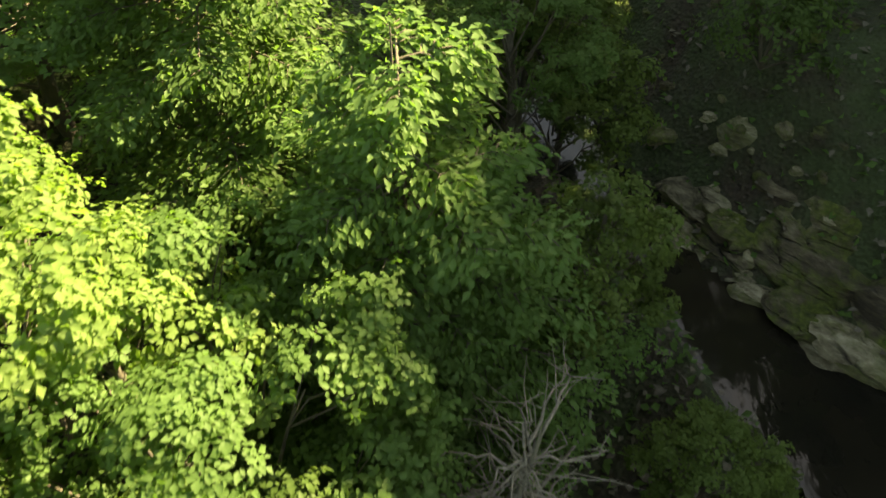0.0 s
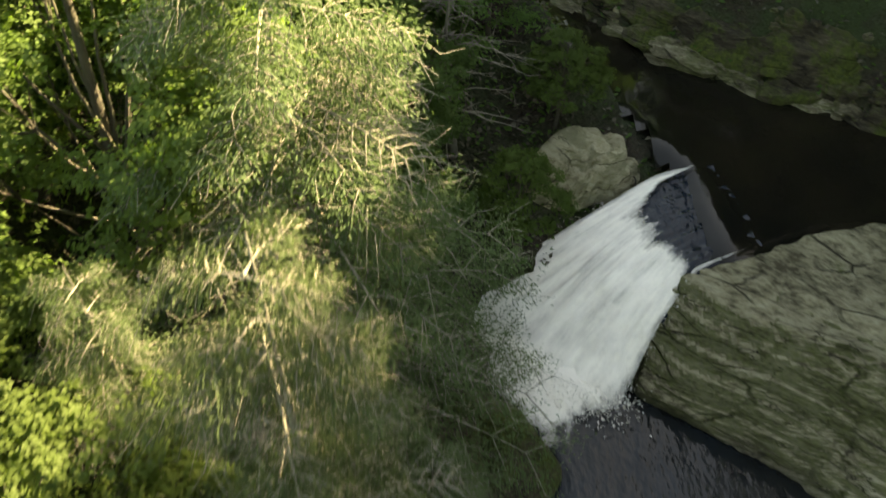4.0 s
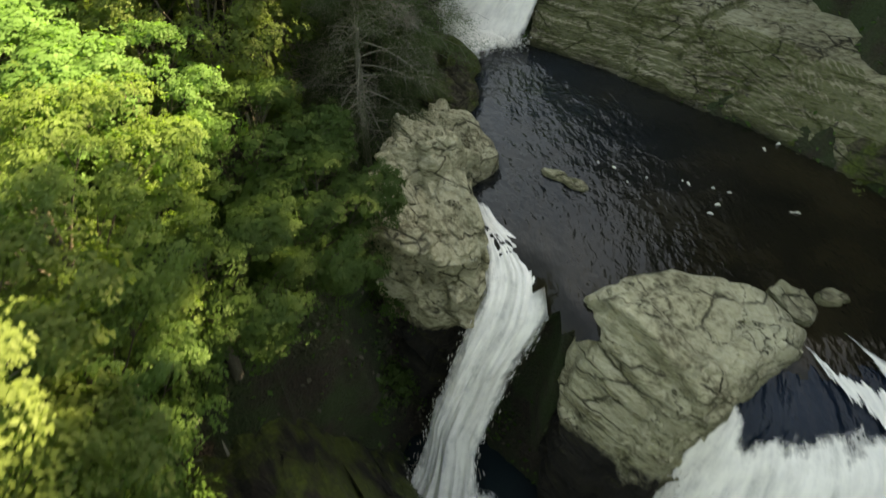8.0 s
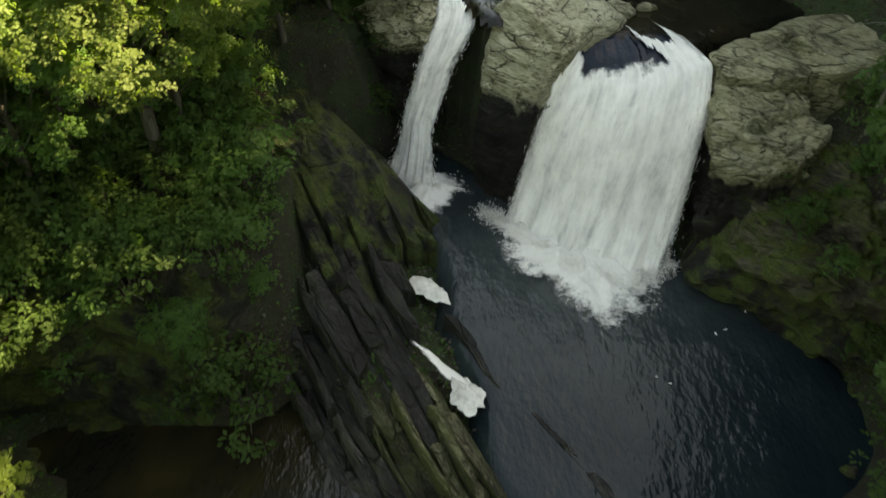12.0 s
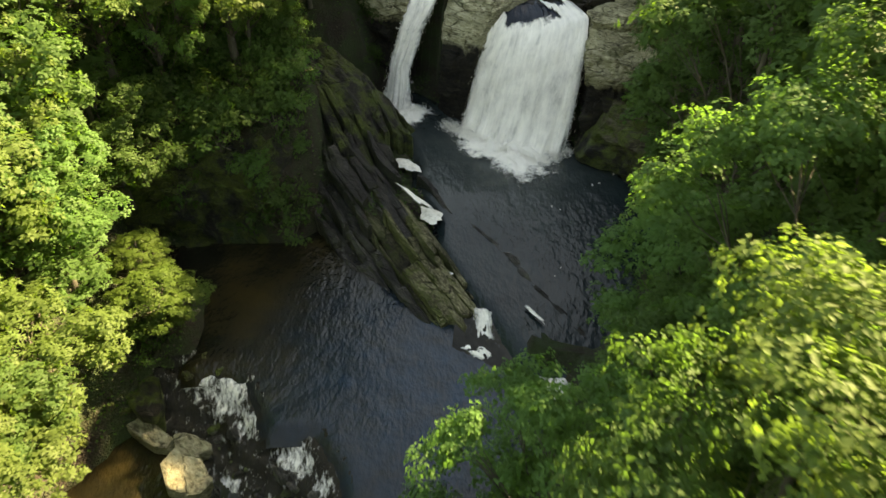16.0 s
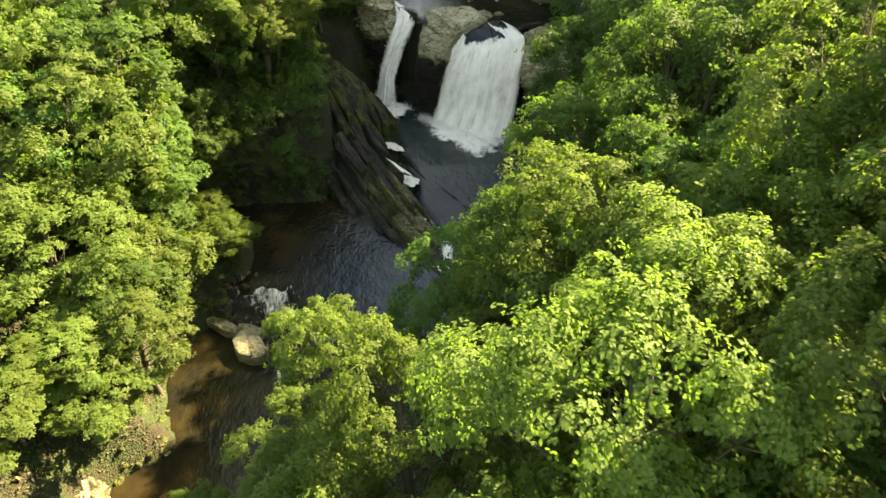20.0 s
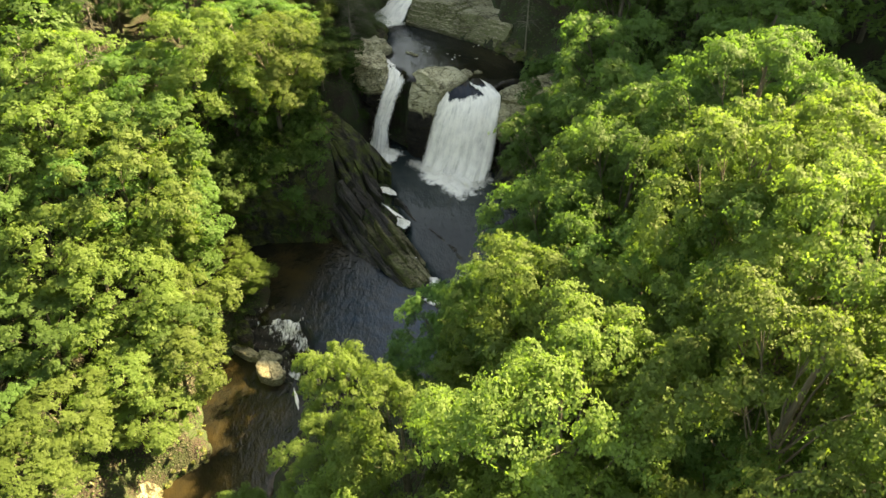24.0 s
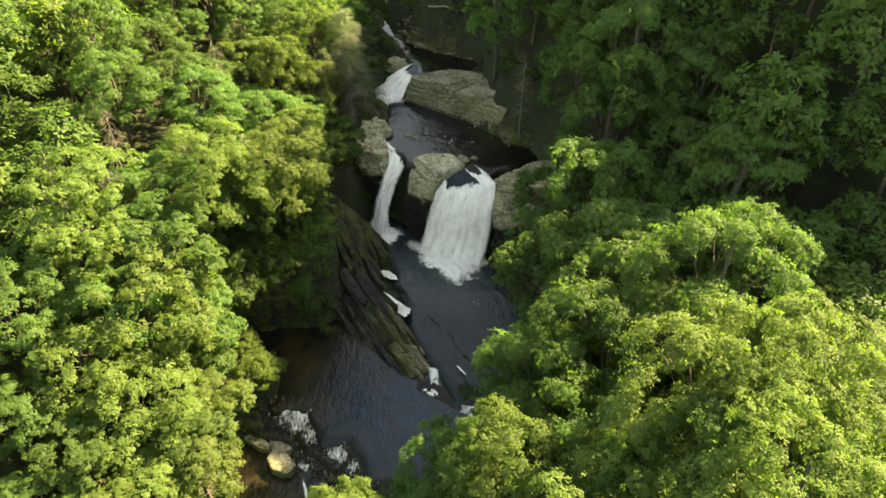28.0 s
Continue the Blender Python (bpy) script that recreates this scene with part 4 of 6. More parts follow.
for row in range(3):
    for q in range(7):
        k = (q + rrng.uniform(-0.35, 0.35)) / 6
        x = -7.6 + 8.4 * k - 0.8 * row + rrng.uniform(-0.3, 0.3)
        y = -38.9 - 7.4 * k - 0.9 * row + rrng.uniform(-0.3, 0.3)
        if x < -8.2 or rrng.uniform() < 0.15:
            continue
        ln, wd, th = rrng.uniform(0.7, 1.7), rrng.uniform(0.25, 0.7), rrng.uniform(-0.45, 0.45) - 0.9
        e1, e2 = np.array([math.cos(th), math.sin(th)]), np.array([-math.sin(th), math.cos(th)])
        box = [np.array([x, y]) + e1 * ln * a_ + e2 * wd * b_ for a_, b_ in ((-1, -0.5), (-0.5, -1), (0.6, -0.8), (1, -0.1), (0.7, 0.9), (-0.3, 0.8), (-0.9, 0.6))]
        part("slab", rock(box, -0.4, flat(float(rapid_z(x, y)[0]) + rrng.uniform(-0.12, 0.10), rrng.uniform(-0.15, 0.15), rrng.uniform(-0.15, 0.15), x, y), ROCK_SLATE, row * 3 + q * 1.7, 0.14, 0.2, 36, 7, 5, 0.0, 0.06), rapids)

for q in range(30):
    k = rrng.uniform()
    x, y = -7.4 + 8.0 * k - rrng.uniform(0, 1.6), -38.6 - 7.0 * k - rrng.uniform(0, 2.0)
    e = rrng.uniform(0.18, 0.5)
    ring = [(x + e * (1 + 0.25 * math.sin(3 * w + q)) * math.cos(w), y + 0.65 * e * math.sin(w + 0.4)) for w in np.linspace(0, 6.283, 9)[:-1]]
    part("rock", rock(ring, -0.3, flat(float(rapid_z(x, y)[0]) + rrng.uniform(0.0, 0.22), 0.1, 0.15, x, y), ROCK_WET if q % 3 else ROCK_SLATE, q * 0.7, 0.10, 0, 20, 4, 4, 0.0, 0.08), rapids)

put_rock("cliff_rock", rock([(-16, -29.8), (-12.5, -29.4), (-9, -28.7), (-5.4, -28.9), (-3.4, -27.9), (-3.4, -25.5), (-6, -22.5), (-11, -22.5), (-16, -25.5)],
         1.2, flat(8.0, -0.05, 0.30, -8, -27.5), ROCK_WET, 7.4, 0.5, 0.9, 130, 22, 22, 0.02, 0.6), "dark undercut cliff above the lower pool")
put_rock("bank_rock", rock([(5.4, 10.2), (6.6, 8.8), (7.8, 7.4), (9.0, 6.7), (10.6, 5.7), (12.5, 5.2), (14, 7), (12, 10), (9, 12.5), (6, 13.5)],
         13.0, flat(15.2, 0.28, 0.30, 8, 8.5), ROCK_MOSSY, 8.1, 0.45, 0.7, 120, 22, 12, 0.0, 0.7), "mossy rock bank above the dark upper pool")
put_rock("bank_rock", rock([(13.5, -9.6), (14.6, -10.0), (15.8, -11.8), (17.4, -12.7), (19, -13.0), (21, -11), (19, -7.5), (15.6, -7)],
         10.8, flat(12.6, 0.2, 0.25, 16, -11), ROCK_MOSSY, 8.7, 0.35, 0.6, 90, 16, 12, 0.0, 0.5), "mossy rock bank beside the middle pool")
put_rock("bank_rock", rock([(0.6, -1.6), (2.3, -2.2), (3.1, -3.4), (3.2, -5.0), (2.9, -6.3), (1.8, -7.0), (0.4, -5.5), (-0.4, -3.4)], 10.8, flat(12.3, -0.25, 0.0, 1.6, -4.4), ROCK_MOSSY, 9.9, 0.25, 0.5, 80, 14, 10, 0.0, 0.35), "mossy rock bank under the hemlocks")
put_rock("bank_rock", rock([(3.2, 4.2), (4.6, 4.6), (5.5, 4.4), (5.9, 3.6), (5.2, 2.9), (3.8, 2.4), (2.6, 2.8)], 12.8, flat(14.3, -0.12, 0.1, 4.5, 3.6), ROCK, 9.4, 0.22, 0.4, 70, 12, 10, 0.0, 0.25), "pale rock beside the lip of the upper fall")

# broken beds and blocks along the far shore of the upper pool, stepping up the bank
brng = np.random.default_rng(44)
far_shore = np.array([(4.9, 10.9), (5.4, 10.0), (6.6, 8.7), (7.7, 7.5), (8.9, 6.7), (10.6, 5.6), (12.4, 4.5), (13.8, 3.4)])
for row in range(4):
    for q in range(17 - 2 * row):
        k = (q + brng.uniform(0.1, 0.9)) / (17 - 2 * row) * 6.999
        i = int(k)
        p = far_shore[i] + (far_shore[i + 1] - far_shore[i]) * (k - i)
        p = p + np.array([0.55, 0.83]) * (0.05 + 0.75 * row + brng.uniform(-0.2, 0.3))
        ln, wd, th = brng.uniform(0.45, 1.05), brng.uniform(0.28, 0.6), -0.65 + brng.normal() * 0.3
        e1, e2 = np.array([math.cos(th), math.sin(th)]), np.array([-math.sin(th), math.cos(th)])
        box = [p + e1 * ln * a_ * brng.uniform(0.85, 1.15) + e2 * wd * b_ * brng.uniform(0.85, 1.15) for a_, b_ in ((-1, -0.6), (-0.4, -1), (0.7, -0.8), (1, 0.1), (0.6, 0.9), (-0.5, 0.85), (-0.95, 0.3))]
        z_ = 14.05 + 0.42 * row + 0.22 * max(0.0, row - 1) + brng.uniform(-0.1, 0.25)
        put_rock("bank_rock", rock(box, 13.4, flat(z_, brng.uniform(-0.1, 0.12), brng.uniform(-0.05, 0.2), *p), (ROCK_FAR, ROCK_FAR, ROCK_MOSSY)[q % 3], q * 1.3 + row * 7, 0.10, 0.18, 34, 6, 6, 0.04, 0.07, (0.75, -0.65), None, 0.0, 2, 0.12, 2), "pale lichen-covered block of bedded rock on the far bank" if q % 3 < 2 else "mossy block of bedded rock on the far bank", "far bank blocks")

# stones strewn along the shores
STONES = [rock([(math.cos(a_) * (1 + 0.25 * math.sin(3 * a_ + k)), 0.8 * math.sin(a_) * (1 + 0.2 * math.cos(2 * a_ + k))) for a_ in np.linspace(0, 2 * math.pi, 9)[:-1]],
               -0.5, flat(0.62, 0.1 * k - 0.15, 0.12), (ROCK_FAR, ROCK_MOSSY, ROCK_MOSSY, ROCK_WET)[k], k * 2.2, 0.30, 0, 22, 4, 4, 0.05, 0.15) for k in range(4)]
srng = np.random.default_rng(9)
for poly, level, count_, keep in ((POOL_TOP, 13.9, 60, lambda x, y: y > 17.5 - 1.1 * x + 0.3 and 4.5 < x < 12), (STREAM, 0.4, 44, lambda x, y: x < -9),
                                  (POOL_LOW, 2.4, 16, lambda x, y: x < -6), (POOL_MAIN, 4.1, 18, lambda x, y: x > 13 and y < -26), (POOL_MID, 11.5, 16, lambda x, y: x > 12 and -14.0 < y < -8)):
    done, tries = 0, 0
    while done < count_ and tries < 3000:
        tries += 1
        i = int(srng.integers(0, len(poly)))
        a_, b_ = np.array(poly[i]), np.array(poly[(i + 1) % len(poly)])
        p = a_ + (b_ - a_) * srng.uniform() + srng.normal(size=2) * 0.55
        if not keep(*p):
            continue
        sc = srng.uniform(0.14, 0.42)
        k = int(srng.choice([0, 1, 2, 3], p=[0.12, 0.33, 0.3, 0.25]))
        z = max(level - 0.12, float(ground_many(p[:1], p[1:])[0]))
        ob = tagged(new("stone", STONES[k]), ("pale angular stone on the shore", "mossy stone on the shore", "mossy stone at the water's edge", "dark wet stone at the water's edge")[k], "stone", "shore stones")
        ob.matrix_basis = pose(p[0], p[1], z, srng.uniform(-12, 12), srng.uniform(-12, 12), srng.uniform(0, 360)) @ Matrix.Diagonal((sc, sc, sc * srng.uniform(0.4, 0.8), 1))
        done += 1

# ---- falls ----
def edge_line(edge, k):
    e = np.array(edge, float)
    s = np.concatenate([[0], np.cumsum(np.linalg.norm(np.diff(e, axis=0), axis=1))])
    q = np.linspace(0, s[-1], k)
    r = np.stack([np.interp(q, s, e[:, i]) for i in range(3)], 1)
    for _ in range(3):
        r[1:-1] = 0.5 * r[1:-1] + 0.25 * (r[:-2] + r[2:])
    return r


def fall(left, right, mat, label, n=40, m=48, belly=0.25, seed=0.0, strands=1500, brink=0.3, flare=0.0):
    """Falling water between a left and a right edge (lists of points from lip to foot): the white curtain, the dark sheet
    that bends over the lip beneath it, and loose strands."""
    L, R = edge_line(left, m), edge_line(right, m)
    vs, uv, fs, under = [], [], [], []
    for j in range(m):
        d = R[j] - L[j]
        nrm = Vector((d[1], -d[0], 0)).normalized()
        v = j / (m - 1)
        for i in range(n):
            u = i / (n - 1)
            p = L[j] + d * u
            w = noise.fractal(Vector((u * 11 + seed, v * 1.3, seed)), 0.9, 2.0, 5)
            g = noise.fractal(Vector((u * 4 + seed, v * 3.0, seed + 4)), 0.9, 2.0, 3)
            out_ = belly * math.sin(math.pi * u) * min(1, v * 2.5) + (0.03 + 0.05 * v) * w + 0.16 * g + flare * max(0.0, (v - 0.78) / 0.22) ** 2 * (1 + 0.8 * w)
            vs.append((p[0] + nrm.x * out_, p[1] + nrm.y * out_, p[2] + 0.04 + 0.03 * w))
            under.append((p[0] + nrm.x * (out_ - 0.14), p[1] + nrm.y * (out_ - 0.14), p[2] - 0.06 + 0.04 * w))
            uv.append((u, v))
    for j in range(m - 1):
        for i in range(n - 1):
            a = j * n + i
            fs.append((a, a + 1, a + n + 1, a + n))
    ob = tagged(new("waterfall"), label, "waterfall")
    part("curtain", mesh_from("curtain", vs, fs, mat, True, uv), ob, "white streaked falling water")
    k = int((m - 1) * brink) * (n - 1)
    part("brink", mesh_from("brink", under[: (int((m - 1) * brink) + 1) * n], fs[:k], WATER_BRINK, True), ob, "dark blue glassy water bending over the lip")
    V = np.array(vs).reshape(m, n, 3)
    r_ = np.random.default_rng(int(seed * 10))
    jj, ii = (m - 2) * r_.uniform(0.30, 1, strands) ** 0.8, r_.integers(0, n, strands)
    jj = jj.astype(int)
    edge = r_.uniform(size=strands) < 0.6
    ii = np.where(edge, np.where(r_.uniform(size=strands) < 0.5, r_.integers(0, max(2, n // 12), strands), n - 1 - r_.integers(0, max(2, n // 12), strands)), ii)
    base = V[jj, ii] + r_.normal(size=(strands, 3)) * 0.10
    ax_ = V[np.minimum(jj + 2, m - 1), ii] - V[jj, ii] + r_.normal(size=(strands, 3)) * 0.03
    out3 = np.array([(R - L)[0][1], -(R - L)[0][0], 0.2])
    ln = r_.uniform(0.06, 0.22, strands) * (V[-1, 0, 2] - V[0, 0, 2]) / -6.0
    me = leaves_mesh("veil", r_, base, ax_, out3[None] + r_.normal(size=(strands, 3)) * 0.4, ln, r_.uniform(0.012, 0.035, strands), FOAM)
    tagged(part("veil", me, ob), "loose white strands and drops", kind="stuff")
    return ob


def leaves_mesh(name, rng, base, axis_, normal, length, width, mat, simple=False):
    """One mesh of kite-shaped blades folded along the middle, or of plain pointed blades."""
    n = len(base)
    ax = axis_ / (np.linalg.norm(axis_, axis=1)[:, None] + 1e-9)
    nr = normal - ax * (normal * ax).sum(1)[:, None]
    nr /= np.linalg.norm(nr, axis=1)[:, None] + 1e-9
    sd = np.cross(ax, nr)
    L, W = length[:, None], width[:, None]
    if simple:
        v = np.empty((n, 3, 3))
        v[:, 0] = base + sd * W * 0.5
        v[:, 1] = base + ax * L * 0.9 - nr * L * 0.1
        v[:, 2] = base - sd * W * 0.5
        f = (np.arange(n)[:, None] * 3 + np.array([0, 1, 2])[None])
        return blades(name, v, f, mat)
    v = np.empty((n, 4, 3))
    v[:, 0] = base
    v[:, 1] = base + ax * L * 0.48 + sd * W * 0.5 + nr * W * 0.16
    v[:, 2] = base + ax * L - nr * L * 0.12
    v[:, 3] = base + ax * L * 0.48 - sd * W * 0.5 + nr * W * 0.16
    f = (np.arange(n)[:, None, None] * 4 + np.array([[0, 1, 2], [0, 2, 3]])[None]).reshape(-1, 3)
    return blades(name, v, f, mat)


def blades(name, v, f, mat):
    me = bpy.data.meshes.new(name)
    me.vertices.add(v.shape[0] * v.shape[1])
    me.vertices.foreach_set("co", v.ravel().astype(np.float32))
    me.loops.add(len(f) * 3)
    me.loops.foreach_set("vertex_index", f.ravel().astype(np.int32))
    me.polygons.add(len(f))
    me.polygons.foreach_set("loop_start", (np.arange(len(f)) * 3).astype(np.int32))
    me.materials.append(mat)
    me.update(calc_edges=True)
    return me


def foam_patch(name, poly, level, mat, label, rings=14, n=72, lift=0.0, seed=0.0):
    z_of = level if callable(level) else lambda x, y: level
    poly = np.array(poly, float)
    c = poly.mean(0)
    seg = np.linalg.norm(np.roll(poly, -1, 0) - poly, axis=1)
    s = np.concatenate([[0], np.cumsum(seg)])
    closed = np.vstack([poly, poly[:1]])
    u = np.linspace(0, s[-1], n, endpoint=False)
    rim = np.stack([np.interp(u, s, closed[:, 0]), np.interp(u, s, closed[:, 1])], 1)
    rim = 0.5 * rim + 0.25 * (np.roll(rim, 1, 0) + np.roll(rim, -1, 0))
    wav = np.array([noise.fractal(Vector((1.6 * math.cos(6.283 * i / n), 1.6 * math.sin(6.283 * i / n), seed)), 0.8, 2.0, 4) for i in range(n)])
    rim = c + (rim - c) * (1 + 0.36 * wav)[:, None]
    vs, uv, fs = [(c[0], c[1], z_of(c[0], c[1]) + 0.03 + lift)], [(0, 0)], []
    for k in range(1, rings + 1):
        f = k / rings
        for i in range(n):
            p = c + (rim[i] - c) * f
            w = noise.fractal(Vector((p[0] * 1.5, p[1] * 1.5, seed)), 1.0, 2.0, 3)
            vs.append((p[0], p[1], z_of(p[0], p[1]) + 0.03 + (lift * (1 - f) + 0.10 * (1 - f)) * (1 + w)))
            uv.append((f, i / n))
    for i in range(n):
        fs.append((0, 1 + i, 1 + (i + 1) % n))
    for k in range(rings - 1):
        a, b = 1 + k * n, 1 + (k + 1) * n
        for i in range(n):
            fs.append((a + i, b + i, b + (i + 1) % n, a + (i + 1) % n))
    return tagged(new(name, mesh_from(name, vs, fs, mat, True, uv)), label, "foam")


def spray(name, spots, count, mat, label, seed):
    """Splashing drops over the foot of a fall."""
    r_ = np.random.default_rng(seed)
    q = np.array(spots, float)
    i = r_.integers(0, len(q) - 1, count)
    k = r_.uniform(size=(count, 1))
    p = q[i] * (1 - k) + q[i + 1] * k
    d = r_.normal(size=(count, 3)) * np.array([0.24, 0.24, 0.0])
    d[:, 2] = np.abs(r_.normal(size=count)) * 0.2
    ax_ = d + (0, 0, 0.25) + r_.normal(size=(count, 3)) * 0.1
    me = leaves_mesh(name, r_, p + d, ax_, r_.normal(size=(count, 3)), r_.uniform(0.03, 0.12, count), r_.uniform(0.02, 0.05, count), mat)
    return tagged(new(name, me), label, "spray", kind="stuff")


fall([(8.9, -16.9, 11.45), (8.3, -17.4, 11.25), (7.7, -17.9, 10.5), (7.0, -18.4, 8.4), (6.5, -18.9, 6.2), (6.0, -19.4, 4.0)],
     [(11.4, -15.6, 11.50), (12.7, -17.2, 11.45), (13.5, -19.0, 11.15), (13.3, -20.2, 9.8), (12.9, -21.2, 7.8), (12.5, -22.1, 5.8), (12.2, -22.9, 4.0)], FALL_BROAD,
     "broad white curtain of the main waterfall", 100, 80, 0.9, 2.0, 2600, 0.5, 0.7)
fall([(2.5, -10.9, 11.56), (2.9, -12.6, 11.35), (2.8, -13.6, 10.6), (2.1, -14.4, 9.0), (1.3, -15.0, 6.5), (0.9, -15.6, 4.0)],
     [(2.95, -11.05, 11.56), (3.3, -11.9, 11.5), (4.6, -13.4, 11.4), (4.55, -14.6, 10.6), (3.6, -15.3, 9.0), (2.7, -16.1, 6.5), (2.9, -17.4, 4.0)], FALL_THIN,
     "narrow white ribbon of the side waterfall", 56, 80, 0.3, 5.0, 500, 0.2, 0.4)
fall([(7.2, 3.2, 13.96), (5.9, 2.9, 13.85), (4.2, 2.0, 13.4), (2.4, 1.3, 12.5), (0.9, 0.8, 11.5)],
     [(7.6, 0.5, 13.96), (6.2, -0.1, 13.75), (5.5, -0.8, 13.1), (5.0, -1.4, 12.3), (4.6, -2.1, 11.5)], FALL_UPPER,
     "low white cascade of the upper fall", 80, 60, 0.3, 9.0, 1000, 0.6)

foam_patch("foam", [(4.2, -19.2), (5.2, -22.2), (7.0, -24.3), (8.6, -26.2), (10.4, -26.3), (12.3, -24.4), (12.9, -22.4), (11.6, -21.4), (8.8, -20.0), (6.4, -18.3)], 4.1, FROTH, "churned white foam at the foot of the broad fall", 20, 110, 0.35, 1.0)
foam_patch("foam", [(0.9, -14.9), (1.4, -17.6), (2.4, -20.2), (3.1, -19.4), (4.4, -17.8), (3.6, -16.4), (2.2, -15.2)], 4.1, FROTH, "white foam at the foot of the narrow fall", 16, 80, 0.25, 2.0)
foam_patch("foam", [(0.7, 0.9), (1.4, -1.0), (2.3, -2.9), (3.8, -2.7), (5.0, -2.3), (4.4, -1.2), (2.4, 0.4)], 11.5, FROTH, "white foam under the upper fall", 14, 80, 0.2, 3.0)
foam_patch("foam", [(1.8, -23.6), (2.3, -23.4), (3.2, -24.2), (3.4, -25.1), (2.7, -24.9), (2.0, -24.5)], 4.25, SCUM, "cream-white floating foam caught beside the ledge", 8, 40, 0.02, 4.0)
foam_patch("foam", [(3.3, -28.6), (3.8, -28.6), (4.4, -29.2), (4.4, -29.9), (4.0, -30.3), (3.5, -30.0), (3.2, -29.4)], 4.2, SCUM, "cream-white floating foam caught beside the ledge", 8, 40, 0.02, 5.0)
foam_patch("foam", [(1.4, -27.5), (2.4, -28.0), (3.2, -28.6), (4.2, -29.2), (4.1, -29.5), (3.3, -29.3), (2.9, -28.95), (2.2, -28.3)], lambda x, y: float(ledge_top(x, y)) + 0.02, FROTH, "thin streak of floating foam beside the ledge", 8, 40, 0.02, 6.0)
spray("spray", [(4.9, -19.4, 4.15), (6.2, -20.6, 4.15), (8.0, -22.6, 4.15), (10.2, -24.2, 4.15), (12.2, -22.9, 4.15)], 9000, FOAM, "white spray at the foot of the broad fall", 3)
spray("spray", [(0.9, -15.6, 4.15), (1.9, -17.6, 4.15), (3.6, -17.4, 4.15)], 3500, FOAM, "white spray at the foot of the narrow fall", 4)
spray("spray", [(1.0, 0.7, 11.5), (2.3, -1.6, 11.5), (4.6, -2.2, 11.5)], 3000, FOAM, "white spray at the foot of the upper fall", 5)

# flecks and strings of foam on the pools
frng = np.random.default_rng(15)
for x, y, z in ((9.4, -10.2, 11.5), (9.6, -11.5, 11.5), (7.0, -9.1, 11.5), (7.5, -10.0, 11.5), (12.4, -8.4, 11.5), (11.7, -11.1, 11.5), (9.8, -10.6, 11.5), (11.0, -28.4, 4.0), (14.3, -25.2, 4.1), (13.0, -26.2, 4.1), (10.1, -33.7, 3.5)):
    for q in range(2):
        a_, b_ = frng.uniform(0.03, 0.13), frng.uniform(0.015, 0.035)
        th = frng.normal() * 0.4 - 0.7
        cx_, cy_ = x + frng.normal() * 0.28, y + frng.normal() * 0.25
        ring = [(cx_ + a_ * math.cos(w) * math.cos(th) - b_ * math.sin(w) * math.sin(th), cy_ + a_ * math.cos(w) * math.sin(th) + b_ * math.sin(w) * math.cos(th)) for w in np.linspace(0, 6.283, 9)[:-1]]
        foam_patch("foam", ring, z - 0.02, SCUM, "small fleck of foam drifting on the dark pool", 3, 16, 0.0, x + q)["group"] = "foam flecks"


def chute(left, right, mat, label, n=40, m=24, seed=0.0):
    """Water running down a slope between two edges."""
    L, R = edge_line(left, m), edge_line(right, m)
    vs, fs = [], []
    for j in range(m):
        for i in range(n):
            p = L[j] + (R[j] - L[j]) * (i / (n - 1))
            w = noise.fractal(Vector((p[0] * 1.1, p[1] * 1.1, seed)), 0.9, 2.0, 4)
            vs.append((p[0], p[1], p[2] - 0.10 + 0.10 * w))
    for j in range(m - 1):
        for i in range(n - 1):
            a = j * n + i
            fs.append((a, a + 1, a + n + 1, a + n))
    return tagged(new("water_chute", mesh_from("water_chute", vs, fs, mat)), label, "water", kind="structure")


chute([(5.0, -35.2, 3.2), (4.8, -36.6, 2.8), (4.6, -38.0, 2.36)], [(12.4, -39.6, 3.0), (11.4, -40.8, 2.7), (10.0, -42.4, 2.36)], WATER_MID, "dark water sliding off the ledge", 50, 20, 4.0)
fall([(5.6, -35.6, 3.3), (5.6, -36.6, 2.8), (5.5, -37.4, 2.42)], [(6.8, -36.2, 3.3), (6.9, -37.2, 2.8), (7.0, -38.3, 2.42)], RAPID, "white water spilling off the ledge", 30, 16, 0.1, 21.0, 200, 0.2)
fall([(8.4, -37.6, 3.1), (8.3, -38.6, 2.7), (7.9, -40.0, 2.42)], [(11.4, -39.0, 3.1), (10.9, -40.0, 2.7), (10.0, -41.4, 2.42)], RAPID, "white water spilling off the ledge", 44, 18, 0.1, 23.0, 300, 0.2)
foam_patch("foam", [(8.2, -35.6), (8.7, -36.3), (9.2, -37.2), (9.1, -37.4), (8.5, -36.5), (8.1, -35.8)], 3.38, FROTH, "white strand over a submerged ledge", 6, 40, 0.0, 12.0)
foam_patch("foam", [(3.95, -33.2), (4.6, -33.4), (5.0, -33.7), (4.8, -34.05), (4.1, -33.8)], lambda x, y: 3.62, FROTH, "thin foam beside the ledge", 6, 40, 0.0, 13.0)
foam_patch("foam", [(5.2, -36.9), (7.0, -37.6), (7.2, -38.8), (6.0, -38.6), (4.8, -37.6)], 2.4, FROTH, "foam under the ledge's tip", 10, 50, 0.06, 8.0)
foam_patch("foam", [(-5.15, -44.4), (-4.85, -44.5), (-4.35, -46.2), (-4.3, -47.4), (-4.6, -46.5)], 0.4, FROTH, "foam streaks below the rapids", 10, 40, 0.03, 10.0)

